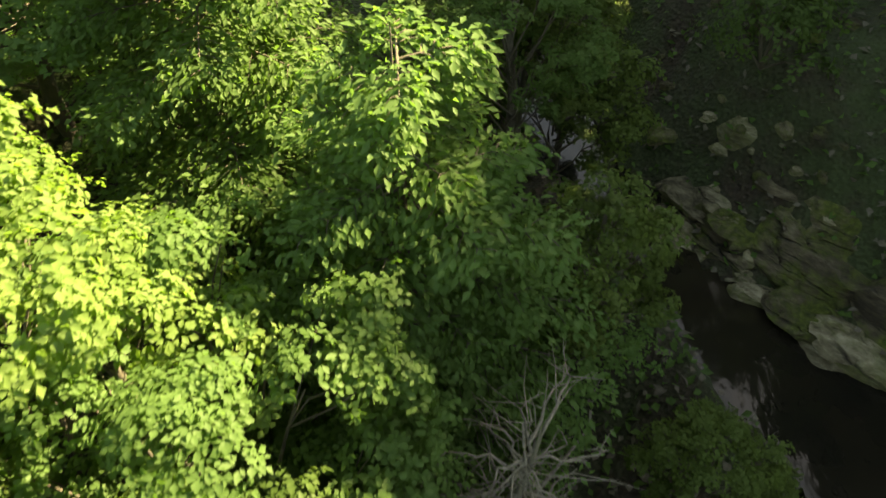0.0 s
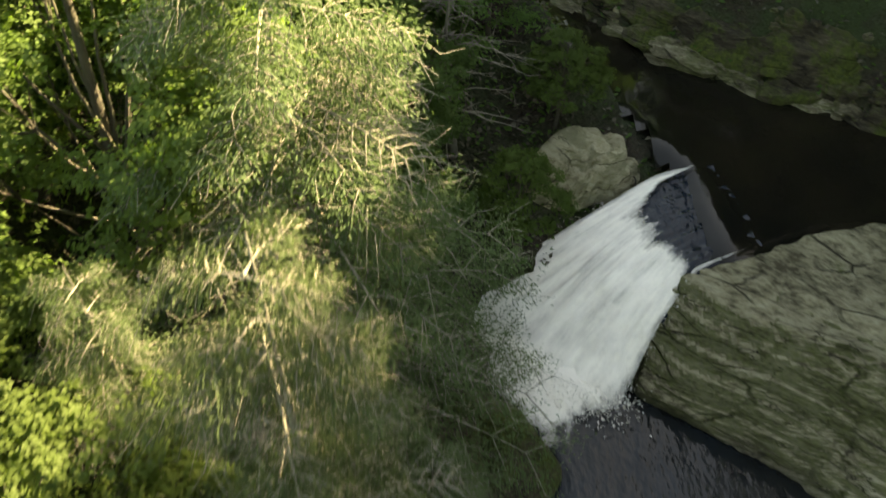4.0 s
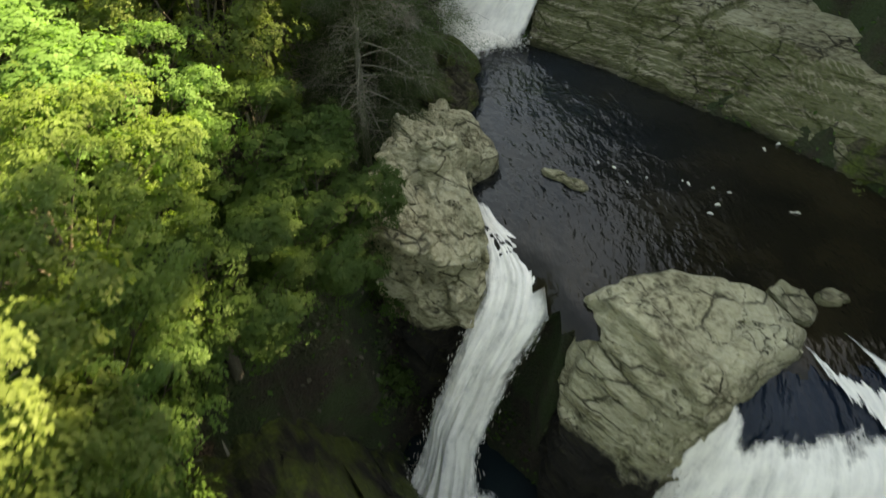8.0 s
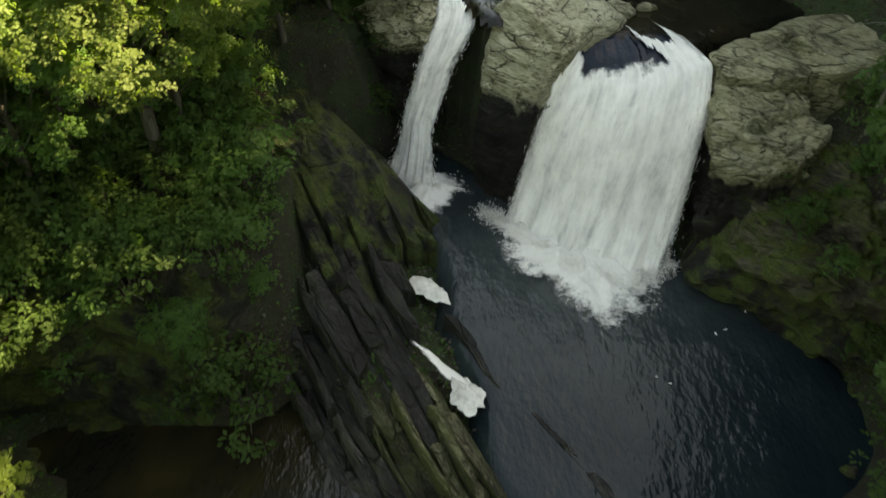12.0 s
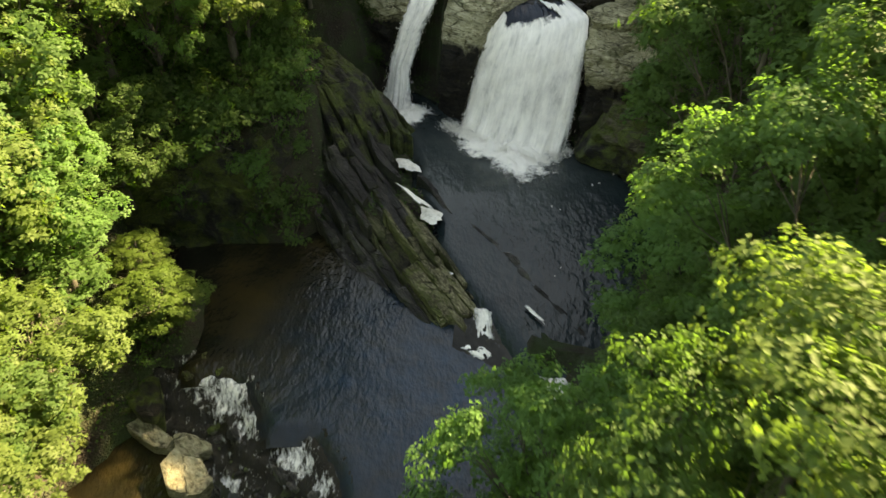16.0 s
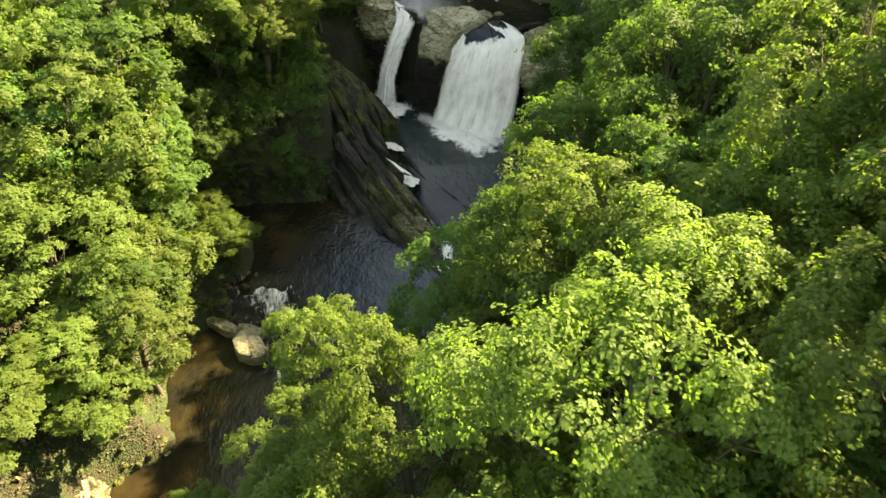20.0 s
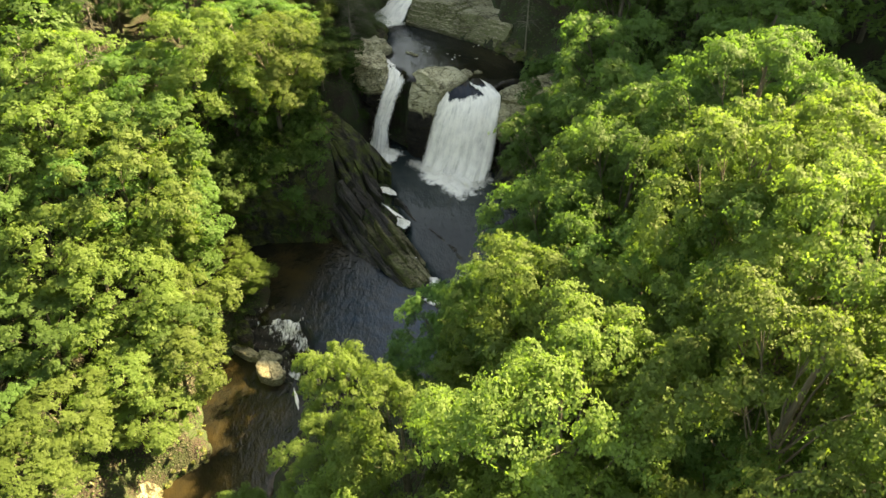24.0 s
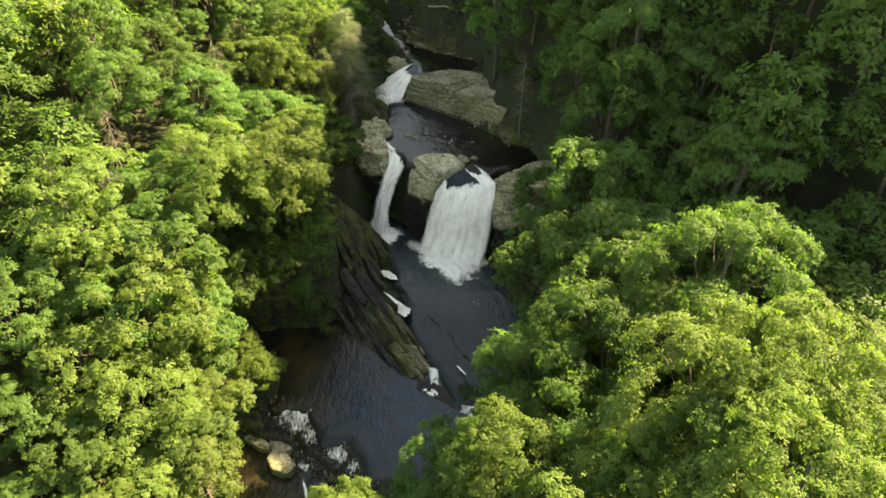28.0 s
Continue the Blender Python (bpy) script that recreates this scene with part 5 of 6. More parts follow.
# ---- trees ----
def tube(path, radii, sides=6):
    path = np.asarray(path, float)
    vs, fs = [], []
    k = len(path)
    tang = np.gradient(path, axis=0)
    tang /= np.linalg.norm(tang, axis=1)[:, None] + 1e-9
    for p, t, r in zip(path, tang, radii):
        ref = np.array([1.0, 0, 0]) if abs(t[2]) > 0.8 else np.array([0, 0, 1.0])
        a = np.cross(t, ref)
        a /= np.linalg.norm(a)
        b = np.cross(t, a)
        for i in range(sides):
            w = 2 * math.pi * i / sides
            vs.append(p + r * (math.cos(w) * a + math.sin(w) * b))
    for j in range(k - 1):
        for i in range(sides):
            i2 = (i + 1) % sides
            fs.append((j * sides + i, j * sides + i2, (j + 1) * sides + i2, (j + 1) * sides + i))
    return np.array(vs), fs


def joined(tubes):
    vs, fs, o = [], [], 0
    for v, f in tubes:
        vs.append(v)
        fs += [tuple(i + o for i in q) for q in f]
        o += len(v)
    return np.vstack(vs), fs


def clump_leaves(rng, centres, radii, per, size, flat_=0.6, droop=0.3, mid=None):
    """Leaves over the outside of rounded sprays, facing outwards and upwards."""
    base, axs, nrm, ln = [], [], [], []
    for n_, (c, r) in enumerate(zip(centres, radii)):
        k = max(4, int(per * r * r))
        d = rng.normal(size=(k, 3))
        d /= np.linalg.norm(d, axis=1)[:, None]
        d[:, 2] = np.where(d[:, 2] < -0.3, -d[:, 2], d[:, 2])
        if mid is not None:
            out_ = c - mid[n_]
            out_ = out_ / (np.linalg.norm(out_) + 1e-6) * 0.7 + np.array([0, 0, 0.3])
            flip = (d @ out_) < -0.2
            d[flip] *= -1
        rad = r * (1 - 0.5 * rng.uniform(size=k) ** 1.4) * np.where(rng.uniform(size=k) < 0.12, rng.uniform(1.05, 1.5, k), 1)
        ph = rng.uniform(0, 6.28, 3)
        lump = 1 + 0.24 * np.sin(4.2 * d[:, 0] + ph[0]) * np.cos(3.7 * d[:, 1] + ph[1]) + 0.14 * np.sin(8 * d[:, 2] + 6 * d[:, 0] + ph[2])
        # leaves stand in rosettes at the twig ends
        tuft = np.arange(k) // 11
        own = tuft * 11
        d, rad, lump = d[own], rad[own], lump[own]
        p = c + d * (rad * lump)[:, None] * np.array([1, 1, flat_])
        m_ = d * 0.9 + rng.normal(size=(k, 3))[own] * 0.22 + np.array([0, 0, 0.55])
        m_ /= np.linalg.norm(m_, axis=1)[:, None]
        a = rng.normal(size=(k, 3))
        a -= m_ * (a * m_).sum(1)[:, None]
        a /= np.linalg.norm(a, axis=1)[:, None] + 1e-6
        p = p + a * (size * rng.uniform(0.1, 1.0, k))[:, None] + m_ * (size * rng.uniform(-0.5, 0.5, k))[:, None]
        base.append(p)
        a = a + 0.25 * m_
        a[:, 2] -= droop
        axs.append(a)
        nrm.append(m_ + 0.45 * a + rng.normal(size=(k, 3)) * 0.20)
        ln.append(size * rng.uniform(0.7, 1.3, k))
    return np.vstack(base), np.vstack(axs), np.vstack(nrm), np.concatenate(ln)


def broadleaf(seed, height, spread, mat, size, per, label, bark=BARK, boughs=19, low=0.34, flat_=0.75, simple=False, tall=1.0):
    """A broadleaved tree: curved trunk, limbs, and boughs that each carry a cluster of small leaf sprays, with gaps between them."""
    rng = np.random.default_rng(seed)
    tree = new("tree")
    tagged(tree, label, "tree")
    lean = rng.normal(size=2) * 0.03 * height
    zs = np.linspace(-0.8, height * 0.86, 9)
    k = np.clip(zs / height, 0, 1)
    trunk = np.column_stack([lean[0] * k ** 2 + 0.12 * np.sin(zs * 0.6 + seed), lean[1] * k ** 2 + 0.12 * np.cos(zs * 0.5), zs])
    r0 = 0.015 * height
    tubes = [tube(trunk, r0 * (1 - 0.93 * k) + 0.02, 7)]
    centres, radii, mids = [], [], []
    mid = np.array([lean[0] * 0.6, lean[1] * 0.6, height * (low + 1) / 2 - 0.06 * height])
    half = np.array([spread * 0.74, spread * 0.74, height * (1 - low) / 2 * 0.80])
    for i in range(boughs):
        t = 1 - 1.68 * (i + 0.4) / boughs
        az = i * 2.39996 + rng.uniform(-0.4, 0.4)
        r = math.sqrt(max(0.0, 1 - t * t))
        d = np.array([r * math.cos(az), r * math.sin(az), t])
        c = mid + d * half * rng.uniform(0.74, 1.12)
        rb = spread * rng.uniform(0.30, 0.46)
        f = np.clip((c[2] - 0.22 * height) / height * 0.85, 0.2, 0.82)
        start = np.array([np.interp(f * height, zs, trunk[:, j]) for j in range(3)])
        ks = np.linspace(0, 1, 5)[:, None]
        path = start + (c - start) * ks + np.column_stack([0.15 * np.sin(4 * ks + i), 0.15 * np.cos(5 * ks), -0.2 * np.sin(np.pi * ks)])
        tubes.append(tube(path, 0.22 * r0 * (1 - 0.9 * ks[:, 0]) + 0.010, 4))
        subs = int(rng.integers(8, 12))
        turn_ = rng.uniform(0, 6.28)
        for j in range(subs):
            e = rng.normal(size=3) + 0.9 * d + np.array([0, 0, 0.55])
            e /= np.linalg.norm(e) + 1e-6
            q = c + e * rb * rng.uniform(0.55, 1.05) * np.array([1, 1, 0.8 * tall])
            centres.append(q)
            radii.append(rb * rng.uniform(0.30, 0.54))
            mids.append(c - 0.5 * d * rb)
            if j % 3 == 0:
                tubes.append(tube([path[3], 0.5 * (path[3] + q) + rng.normal(size=3) * 0.06, q], [0.022, 0.014, 0.005], 3))
    v, f_ = joined(tubes)
    part("trunk", mesh_from("trunk", v, f_, bark), tree)
    b, a, nr, ln = clump_leaves(rng, centres, radii, per, size, flat_, mid=mids)
    part("crown", leaves_mesh("crown", rng, b, a, nr, ln, ln * rng.uniform(0.6, 0.85, len(ln)), mat, simple), tree)
    return tree


def hemlock(seed, height, spread, mat, size, per, label, bark=BARK_PALE, whorls=26, bare=0.25, droop=0.5, blade=0.2, twig=0.010, fine=(0.45, 0.85)):
    """A conifer with drooping sprays and many bare grey twigs."""
    rng = np.random.default_rng(seed)
    tree = tagged(new("tree"), label, "tree")
    zs = np.linspace(-0.8, height, 8)
    trunk = np.column_stack([0.08 * np.sin(zs * 0.4 + seed), 0.08 * np.cos(zs * 0.3), zs])
    r0 = 0.013 * height
    tubes = [tube(trunk, r0 * (1 - 0.98 * np.clip(zs / height, 0, 1)) + 0.004, 8)]
    twigs, base, axs, nrm, ln = [], [], [], [], []
    for i in range(whorls):
        f = 0.16 + 0.82 * (i + rng.uniform(0, 0.6)) / whorls
        for j in range(4 if f < 0.8 else 3):
            az = i * 1.9 + j * 1.57 + rng.uniform(-0.4, 0.4)
            reach = spread * (1.05 - f) ** 0.75 * rng.uniform(0.6, 1.15) + 0.25
            start = np.array([0.0, 0.0, f * height])
            ks = np.linspace(0, 1, 6)
            d = np.array([math.cos(az), math.sin(az), 0.0])
            path = start + d[None] * (reach * ks)[:, None]
            path[:, 2] += 0.12 * reach * ks - droop * 0.6 * reach * ks ** 2
            tubes.append(tube(path, (0.008 + 0.010 * reach) * (1 - 0.9 * ks) + 0.003, 4))
            dead = f < 0.8 and rng.uniform() < bare * (1.4 - f)
            side = np.array([-d[1], d[0], 0.0])
            nt_ = 8 if dead else 5
            for q in np.linspace(0.3, 0.98, nt_):
                p = start + (path[-1] - start) * q
                p[2] = np.interp(q, ks, path[:, 2])
                for sgn in (-1, 1):
                    e = p + side * sgn * reach * 0.32 * (1.1 - q * 0.6) + d * reach * 0.16 + (0, 0, -droop * rng.uniform(0.1, 0.5) * reach * 0.4)
                    twigs.append(tube([p, 0.5 * (p + e) + (0, 0, 0.05), e], [twig, twig * 0.7, twig * 0.3], 3))
                    if bare > 0.2:
                        for w in fine:
                            h_ = p + (e - p) * w
                            twigs.append(tube([h_, h_ + rng.normal(size=3) * 0.10 + d * 0.12 + (0, 0, -0.05), h_ + rng.normal(size=3) * 0.14 + d * 0.2 + (0, 0, -0.22)], [0.005, 0.004, 0.002], 3))
                    if not dead:
                        k = max(3, int(per * reach * 0.5))
                        t = rng.uniform(0.05, 1.1, k)[:, None]
                        pp = p + (e - p) * t + rng.normal(size=(k, 3)) * 0.07 * (1 + reach * 0.3)
                        base.append(pp)
                        aa = (e - p) / (np.linalg.norm(e - p) + 1e-6) + rng.normal(size=(k, 3)) * 0.55
                        aa[:, 2] -= 0.35
                        axs.append(aa)
                        nn = rng.normal(size=(k, 3)) * 0.35
                        nn[:, 2] += 1
                        nrm.append(nn)
                        ln.append(size * rng.uniform(0.6, 1.3, k))
    v, f_ = joined(tubes)
    part("trunk", mesh_from("trunk", v, f_, bark), tree)
    v, f_ = joined(twigs)
    tagged(part("twig", mesh_from("twig", v, f_, bark), tree, "bare grey drooping twigs"), kind="stuff")
    b, a, nr, ln = np.vstack(base), np.vstack(axs), np.vstack(nrm), np.concatenate(ln)
    part("crown", leaves_mesh("crown", rng, b, a, nr, ln, ln * blade, mat), tree)
    return tree


def dead_tree(seed, height, spread, label):
    """A standing dead tree: bare trunk, crooked drooping branches and broken twigs."""
    rng = np.random.default_rng(seed)
    tree = tagged(new("tree"), label, "tree")
    zs = np.linspace(-0.8, height, 9)
    trunk = np.column_stack([0.12 * np.sin(zs * 0.5 + seed), 0.10 * np.cos(zs * 0.4), zs])
    tubes, twigs = [tube(trunk, 0.011 * height * (1 - 0.95 * np.clip(zs / height, 0, 1)) + 0.006, 7)], []
    for i in range(46):
        f = rng.uniform(0.25, 0.98)
        az = i * 2.399 + rng.normal() * 0.5
        reach = spread * (1.1 - f) ** 0.6 * rng.uniform(0.45, 1.15)
        d = np.array([math.cos(az), math.sin(az), 0.0])
        ks = np.linspace(0, 1, 7)
        path = np.array([0.0, 0.0, f * height]) + d * (reach * ks)[:, None] + np.cumsum(rng.normal(size=(7, 3)) * 0.055, axis=0)
        path[:, 2] += reach * (rng.uniform(-0.05, 0.45) * ks - rng.uniform(0.2, 0.8) * ks ** 2)
        tubes.append(tube(path, (0.012 + 0.014 * reach) * (1 - 0.85 * ks) + 0.003, 4))
        for j in range(int(rng.integers(4, 9))):
            p = path[int(rng.integers(1, 7))]
            e = d * rng.uniform(0.1, 0.5) + rng.normal(size=3) * 0.28 + (0, 0, -0.12)
            q = p + 0.55 * e + rng.normal(size=3) * 0.04
            twigs.append(tube([p, q, p + e + (0, 0, -0.08)], [0.011, 0.008, 0.003], 3))
            twigs.append(tube([q, q + rng.normal(size=3) * 0.13 + (0, 0, -0.08)], [0.006, 0.002], 3))
    v, f_ = joined(tubes)
    part("trunk", mesh_from("trunk", v, f_, BARK_GREY), tree)
    v, f_ = joined(twigs)
    tagged(part("twig", mesh_from("twig", v, f_, BARK_GREY), tree, "bare grey broken twigs"), kind="stuff")
    return tree


def shrub(seed, radius, mat, size, per, label):
    rng = np.random.default_rng(seed)
    ob = tagged(new("shrub"), label, "shrub")
    tubes, centres, radii = [], [], []
    for i in range(9):
        az, el = i * 2.399, rng.uniform(0.4, 1.3)
        d = np.array([math.cos(az) * math.cos(el), math.sin(az) * math.cos(el), math.sin(el)]) * radius * rng.uniform(0.6, 1)
        tubes.append(tube([(0, 0, -0.3), d * 0.5, d], [0.03, 0.02, 0.006], 4))
        centres.append(d)
        radii.append(radius * rng.uniform(0.35, 0.55))
    v, f_ = joined(tubes)
    part("stem", mesh_from("stem", v, f_, BARK), ob)
    b, a, nr, ln = clump_leaves(rng, centres, radii, per, size, 0.8)
    part("foliage", leaves_mesh("foliage", rng, b, a, nr, ln, ln * 0.6, mat), ob)
    return ob


rng = np.random.default_rng(5)
LABELS = ["broadleaved tree with fresh green leaves on the gorge side", "spreading broadleaved tree with sunlit yellow-green crown",
          "rounded forest tree in full mid-green leaf", "dark green forest tree in full leaf", "slender tree with light yellow-green crown",
          "wide-crowned green tree with layered boughs"]
SHAPES = [(14, 3.5, LEAF, 0.7, 1.0), (15, 3.9, LEAF_YELLOW, 0.7, 0.9), (13, 3.3, LEAF, 0.7, 1.2), (16, 3.5, LEAF_DEEP, 0.65, 1.3), (12, 3.0, LEAF_YELLOW, 0.7, 1.1), (15, 4.0, LEAF, 0.55, 0.7)]
FAR = [(broadleaf(11 + i, h, r, m, 0.155, 480, LABELS[i], flat_=fl + 0.1, simple=True, tall=ta), h) for i, (h, r, m, fl, ta) in enumerate(SHAPES)]
BACK = []
for i, (h, r, m, fl, ta) in enumerate(SHAPES):
    t_ = broadleaf(11 + i, h, r, m, 0.46, 48, LABELS[i], flat_=fl + 0.1, simple=True, tall=ta)
    me = [o for o in t_.children if o.name.startswith("crown")][0].data
    co = np.empty(len(me.vertices) * 3, dtype=np.float32)
    me.vertices.foreach_get("co", co)
    BACK.append((h, co.reshape(-1, 3)))
    for o in list(t_.children) + [t_]:
        bpy.data.objects.remove(o)
CLOSE = [(broadleaf(11 + i, h, r, m, 0.105, 880, LABELS[i], flat_=fl + 0.1, tall=ta), h) for i, (h, r, m, fl, ta) in enumerate(SHAPES)]
NEAR = CLOSE
HEM = (hemlock(31, 12, 2.6, LEAF_GREY, 0.062, 250, "grey-green hemlock with drooping half-bare boughs", BARK_PALE, 26, 0.34, 0.55, 0.26), 12)
LAYER = (hemlock(32, 11, 3.0, LEAF, 0.14, 70, "green tree with flat layered leafy sprays", BARK, 20, 0.0, 0.25, 0.5), 11)
SNAG = (dead_tree(33, 11, 2.3, "dead grey tree with bare drooping branches"), 11)
OLIVE = (broadleaf(41, 8, 1.9, LEAF_OLIVE, 0.10, 900, "small olive-green tree leaning over the water"), 8)


def top_z(ob):
    return max(v.co.z for o in ob.children for v in o.data.vertices)


SOURCES = {}
for k, (t_, h_) in enumerate(FAR + CLOSE + [HEM, LAYER, SNAG, OLIVE]):
    SOURCES[t_] = top_z(t_)
    t_.location = (70 + 9 * k, 70, ground_at(70 + 9 * k, 70) - 0.2)


def plant(kind, x, y, top, turn, wide=1.0, group="gorge forest"):
    """A copy of a tree, rooted in the ground, its highest leaf at the height top."""
    src = kind[0]
    z = ground_at(x, y) - 0.15
    s = max(0.3, (top - z) / SOURCES[src])
    w = wide * (0.45 * s + 0.55)
    ob = copy_thing(src, pose(x, y, z, 0, 0, turn))
    ob.matrix_basis = pose(x, y, z, 0, 0, turn) @ Matrix.Diagonal((w, w, s, 1))
    ob["group"] = group
    return ob


# trees that stand out: x, y, height of the crown's top, kind
# kind also carries light: yellow-green for sunlit crowns, deep green for shaded ones
LEFT_NEAR = [(-4.0, 3.4, 22.7, 4), (-4.9, -0.9, 22.7, 1), (-2.2, 2.9, 21.0, 2), (-1.4, 1.7, 19.6, 3), (-5.6, -17.4, 18.9, 1), (-4.8, -20.2, 17.1, 2), (-5.4, -13.4, 18.1, 2),
             (-3.2, -12.4, 16.6, 3), (-1.8, -13.8, 15.0, 3), (-5.0, -8.2, 19.4, 1), (-8.2, -5.6, 21.4, 1), (-6.0, -22.4, 17.4, 4), (-9.9, -25.9, 17.8, 0), (-8.4, -23.6, 17.0, 2), (-3.4, -16.8, 13.6, 3)]
LEFT_FAR = [(-16.6, -28.4, 20.8, 0), (-21.8, -34.3, 20.8, 4), (-6.6, -23.6, 21.0, 1), (-12.4, -26.2, 22.6, 1), (-15.7, -37.8, 18.8, 1), (-13.6, -37.9, 13.2, 2), (-20.0, -42.2, 16.0, 4), (-16.2, -44.6, 13.4, 1),
            (-11.6, -47.0, 9.4, 4), (-19.2, -47.4, 12.0, 0), (-12.2, -29.2, 13.6, 2), (-14.8, -33.2, 19.4, 0), (-13.4, -35.2, 14.6, 2), (-13.6, -36.4, 9.2, 2), (-14.2, -48.8, 9.0, 4), (-21.8, -51.0, 9.8, 0), (-21.0, -30.6, 22.6, 1),
            (-17.5, -53.0, 9.6, 1), (-12.6, -42.6, 9.6, 4), (-13.0, -50.6, 7.0, 4), (-18.6, -38.6, 17.6, 2), (-13.4, -32.6, 11.0, 2), (-13.2, -45.0, 9.6, 0), (-24.5, -40.0, 19.0, 0), (-18.8, -56.4, 8.6, 1)]
# some of these trees are added and raised in height to block the sun
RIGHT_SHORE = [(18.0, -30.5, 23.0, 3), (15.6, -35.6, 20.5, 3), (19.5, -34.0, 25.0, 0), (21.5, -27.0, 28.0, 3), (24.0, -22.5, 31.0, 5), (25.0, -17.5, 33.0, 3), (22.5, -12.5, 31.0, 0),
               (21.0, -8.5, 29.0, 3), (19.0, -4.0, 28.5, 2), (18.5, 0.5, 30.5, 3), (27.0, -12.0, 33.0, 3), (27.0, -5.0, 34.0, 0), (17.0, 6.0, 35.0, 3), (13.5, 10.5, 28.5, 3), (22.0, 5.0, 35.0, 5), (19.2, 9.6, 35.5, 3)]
RIGHT = [(16.9, -43.2, 25.0, 0), (14.2, -41.0, 22.8, 3), (21.8, -50.2, 30.0, 5), (15.4, -51.8, 26.1, 5), (18.2, -58.9, 30.4, 1), (21.8, -59.3, 31.0, 1), (10.4, -59.2, 23.8, 1), (17.6, -63.0, 28.6, 0), (19.0, -66.0, 31.4, 1),
         (11.8, -63.8, 25.7, 1), (15.6, -69.2, 30.2, 1), (6.1, -54.4, 18.2, 5), (-0.2, -61.2, 15.2, 1), (3.6, -63.6, 20.6, 1), (9.0, -67.6, 26.6, 1), (0.6, -56.6, 16.2, 4), (8.2, -57.4, 22.2, 0), (12.2, -51.6, 22.8, 5), (6.8, -59.4, 17.0, 4),
         (12.4, -45.6, 15.8, 0), (14.0, -47.2, 19.4, 2), (10.6, -51.2, 17.0, 2), (13.0, -55.6, 23.6, 0), (24.6, -66.6, 25.5, 5), (25.6, -56.6, 25.0, 0), (25.9, -47.7, 26.0, 0), (17.4, -47.0, 25.6, 5), (14.4, -60.6, 25.2, 2), (20.4, -71.0, 30.5, 1), (1.3, -64.9, 17.6, 4), (-6.6, -59.0, 7.6, 4), (13.4, -65.1, 24.4, 1), (15.3, -68.4, 23.6, 0), (8.2, -69.4, 22.0, 1)]
anchors = []
for rows_, kinds_ in ((LEFT_NEAR, NEAR), (LEFT_FAR, FAR), (RIGHT_SHORE, FAR), (RIGHT, CLOSE)):
    for x, y, top, k in rows_:
        use = FAR if rows_ is RIGHT and y > -48 else CLOSE if rows_ is LEFT_FAR and y > -33 and x > -17 else kinds_
        plant(use[k], x, y, top, rng.uniform(0, 360), {id(LEFT_NEAR): 0.85, id(LEFT_FAR): 1.2}.get(id(rows_), 0.78 if x < 6.5 or (x < 14 and -59 < y < -55) else 1.0))
        anchors.append((x, y, top))
plant(HEM, -1.5, -2.2, 23.0, 40, 1.5, "hemlocks")
plant(HEM, -0.8, -7.1, 22.3, 160, 0.95, "hemlocks")
plant(HEM, -3.4, -5.4, 20.0, 250, 0.8, "hemlocks")
plant(HEM, 0.6, -5.6, 16.6, 300, 0.7, "hemlocks")
plant(LAYER, -0.4, 5.6, 22.0, 20)
plant(LAYER, -3.0, 8.5, 23.5, 80)
plant(NEAR[3], -0.6, 0.6, 17.5, 60, 0.6)
plant(NEAR[3], 1.0, 9.4, 20.5, 160, 0.6)
plant(OLIVE, 2.0, 6.6, 19.2, 50, 0.75)
plant(OLIVE, 3.6, 4.6, 16.7, 150, 0.7)
plant(OLIVE, 2.4, 1.2, 16.0, 250, 0.7)
plant(OLIVE, 1.4, 10.6, 19.6, 20, 0.8)
plant(OLIVE, 2.3, 11.9, 18.8, 110, 0.9)
plant(NEAR[3], 1.0, 13.4, 21.0, 200, 0.7)
plant(NEAR[3], 1.6, 16.6, 21.0, 300, 0.7)
plant(SNAG, 0.9, 3.6, 19.0, 0, 1.2, "dead trees")
for x, y, top, k, turn in ((12.6, 10.6, 21.5, 3, 30), (14.8, 9.2, 22.5, 3, 140), (10.8, 12.8, 22.0, 0, 70), (16.6, 7.4, 22.5, 3, 250), (13.4, 13.4, 24.0, 3, 200), (17.6, 10.8, 25.0, 0, 320)):
    plant(FAR[k], x, y, top, turn, 0.75)
plant(SNAG, 19.0, -21.6, 17.2, 100, 1.0, "dead trees")
plant(SNAG, -9.2, -24.2, 21.6, 200, 0.9, "dead trees")
plant(SNAG, -19.0, -30.5, 22.5, 300, 0.9, "dead trees")
plant(OLIVE, -8.6, -36.9, 6.6, 10, 1.45)
plant(OLIVE, -10.4, -34.0, 6.4, 130, 1.2)
for x, y, top, k in ((-24.0, -28.5, 22.5, 40), (-21.0, -22.0, 23.5, 130), (-13.6, -10.5, 24.0, 210), (16.8, -12.0, 22.0, 60), (19.0, -26.0, 20.0, 170)):
    plant(SNAG, x, y, top, k, 0.8, "dead trees")

# the forest behind and between them: crowns close together, their tops following the trees above
A = np.array(anchors)
woods = []
spots = np.array([(x, y) for x, y, z in anchors] + [(-1.4, -2.7), (-0.8, -7.1), (-0.4, 5.6), (-3, 8.5), (2, 6.6), (19, -21.6)])
CAMLINE = [(-90, 43.0), (-84, 38.0), (-75, 33.0), (-66, 29.0), (-58, 26.0), (-52, 24.5), (0, 25.0), (40, 26.0)]
cx_ = rng.uniform(-60, 74, 9000)
cy_ = rng.uniform(-110, 60, 9000)
shore = np.min([dist_poly(cx_, cy_, p) for p, _ in POOLS], axis=0)
wet_ = np.any([inside(cx_, cy_, p) for p, _ in POOLS], axis=0)
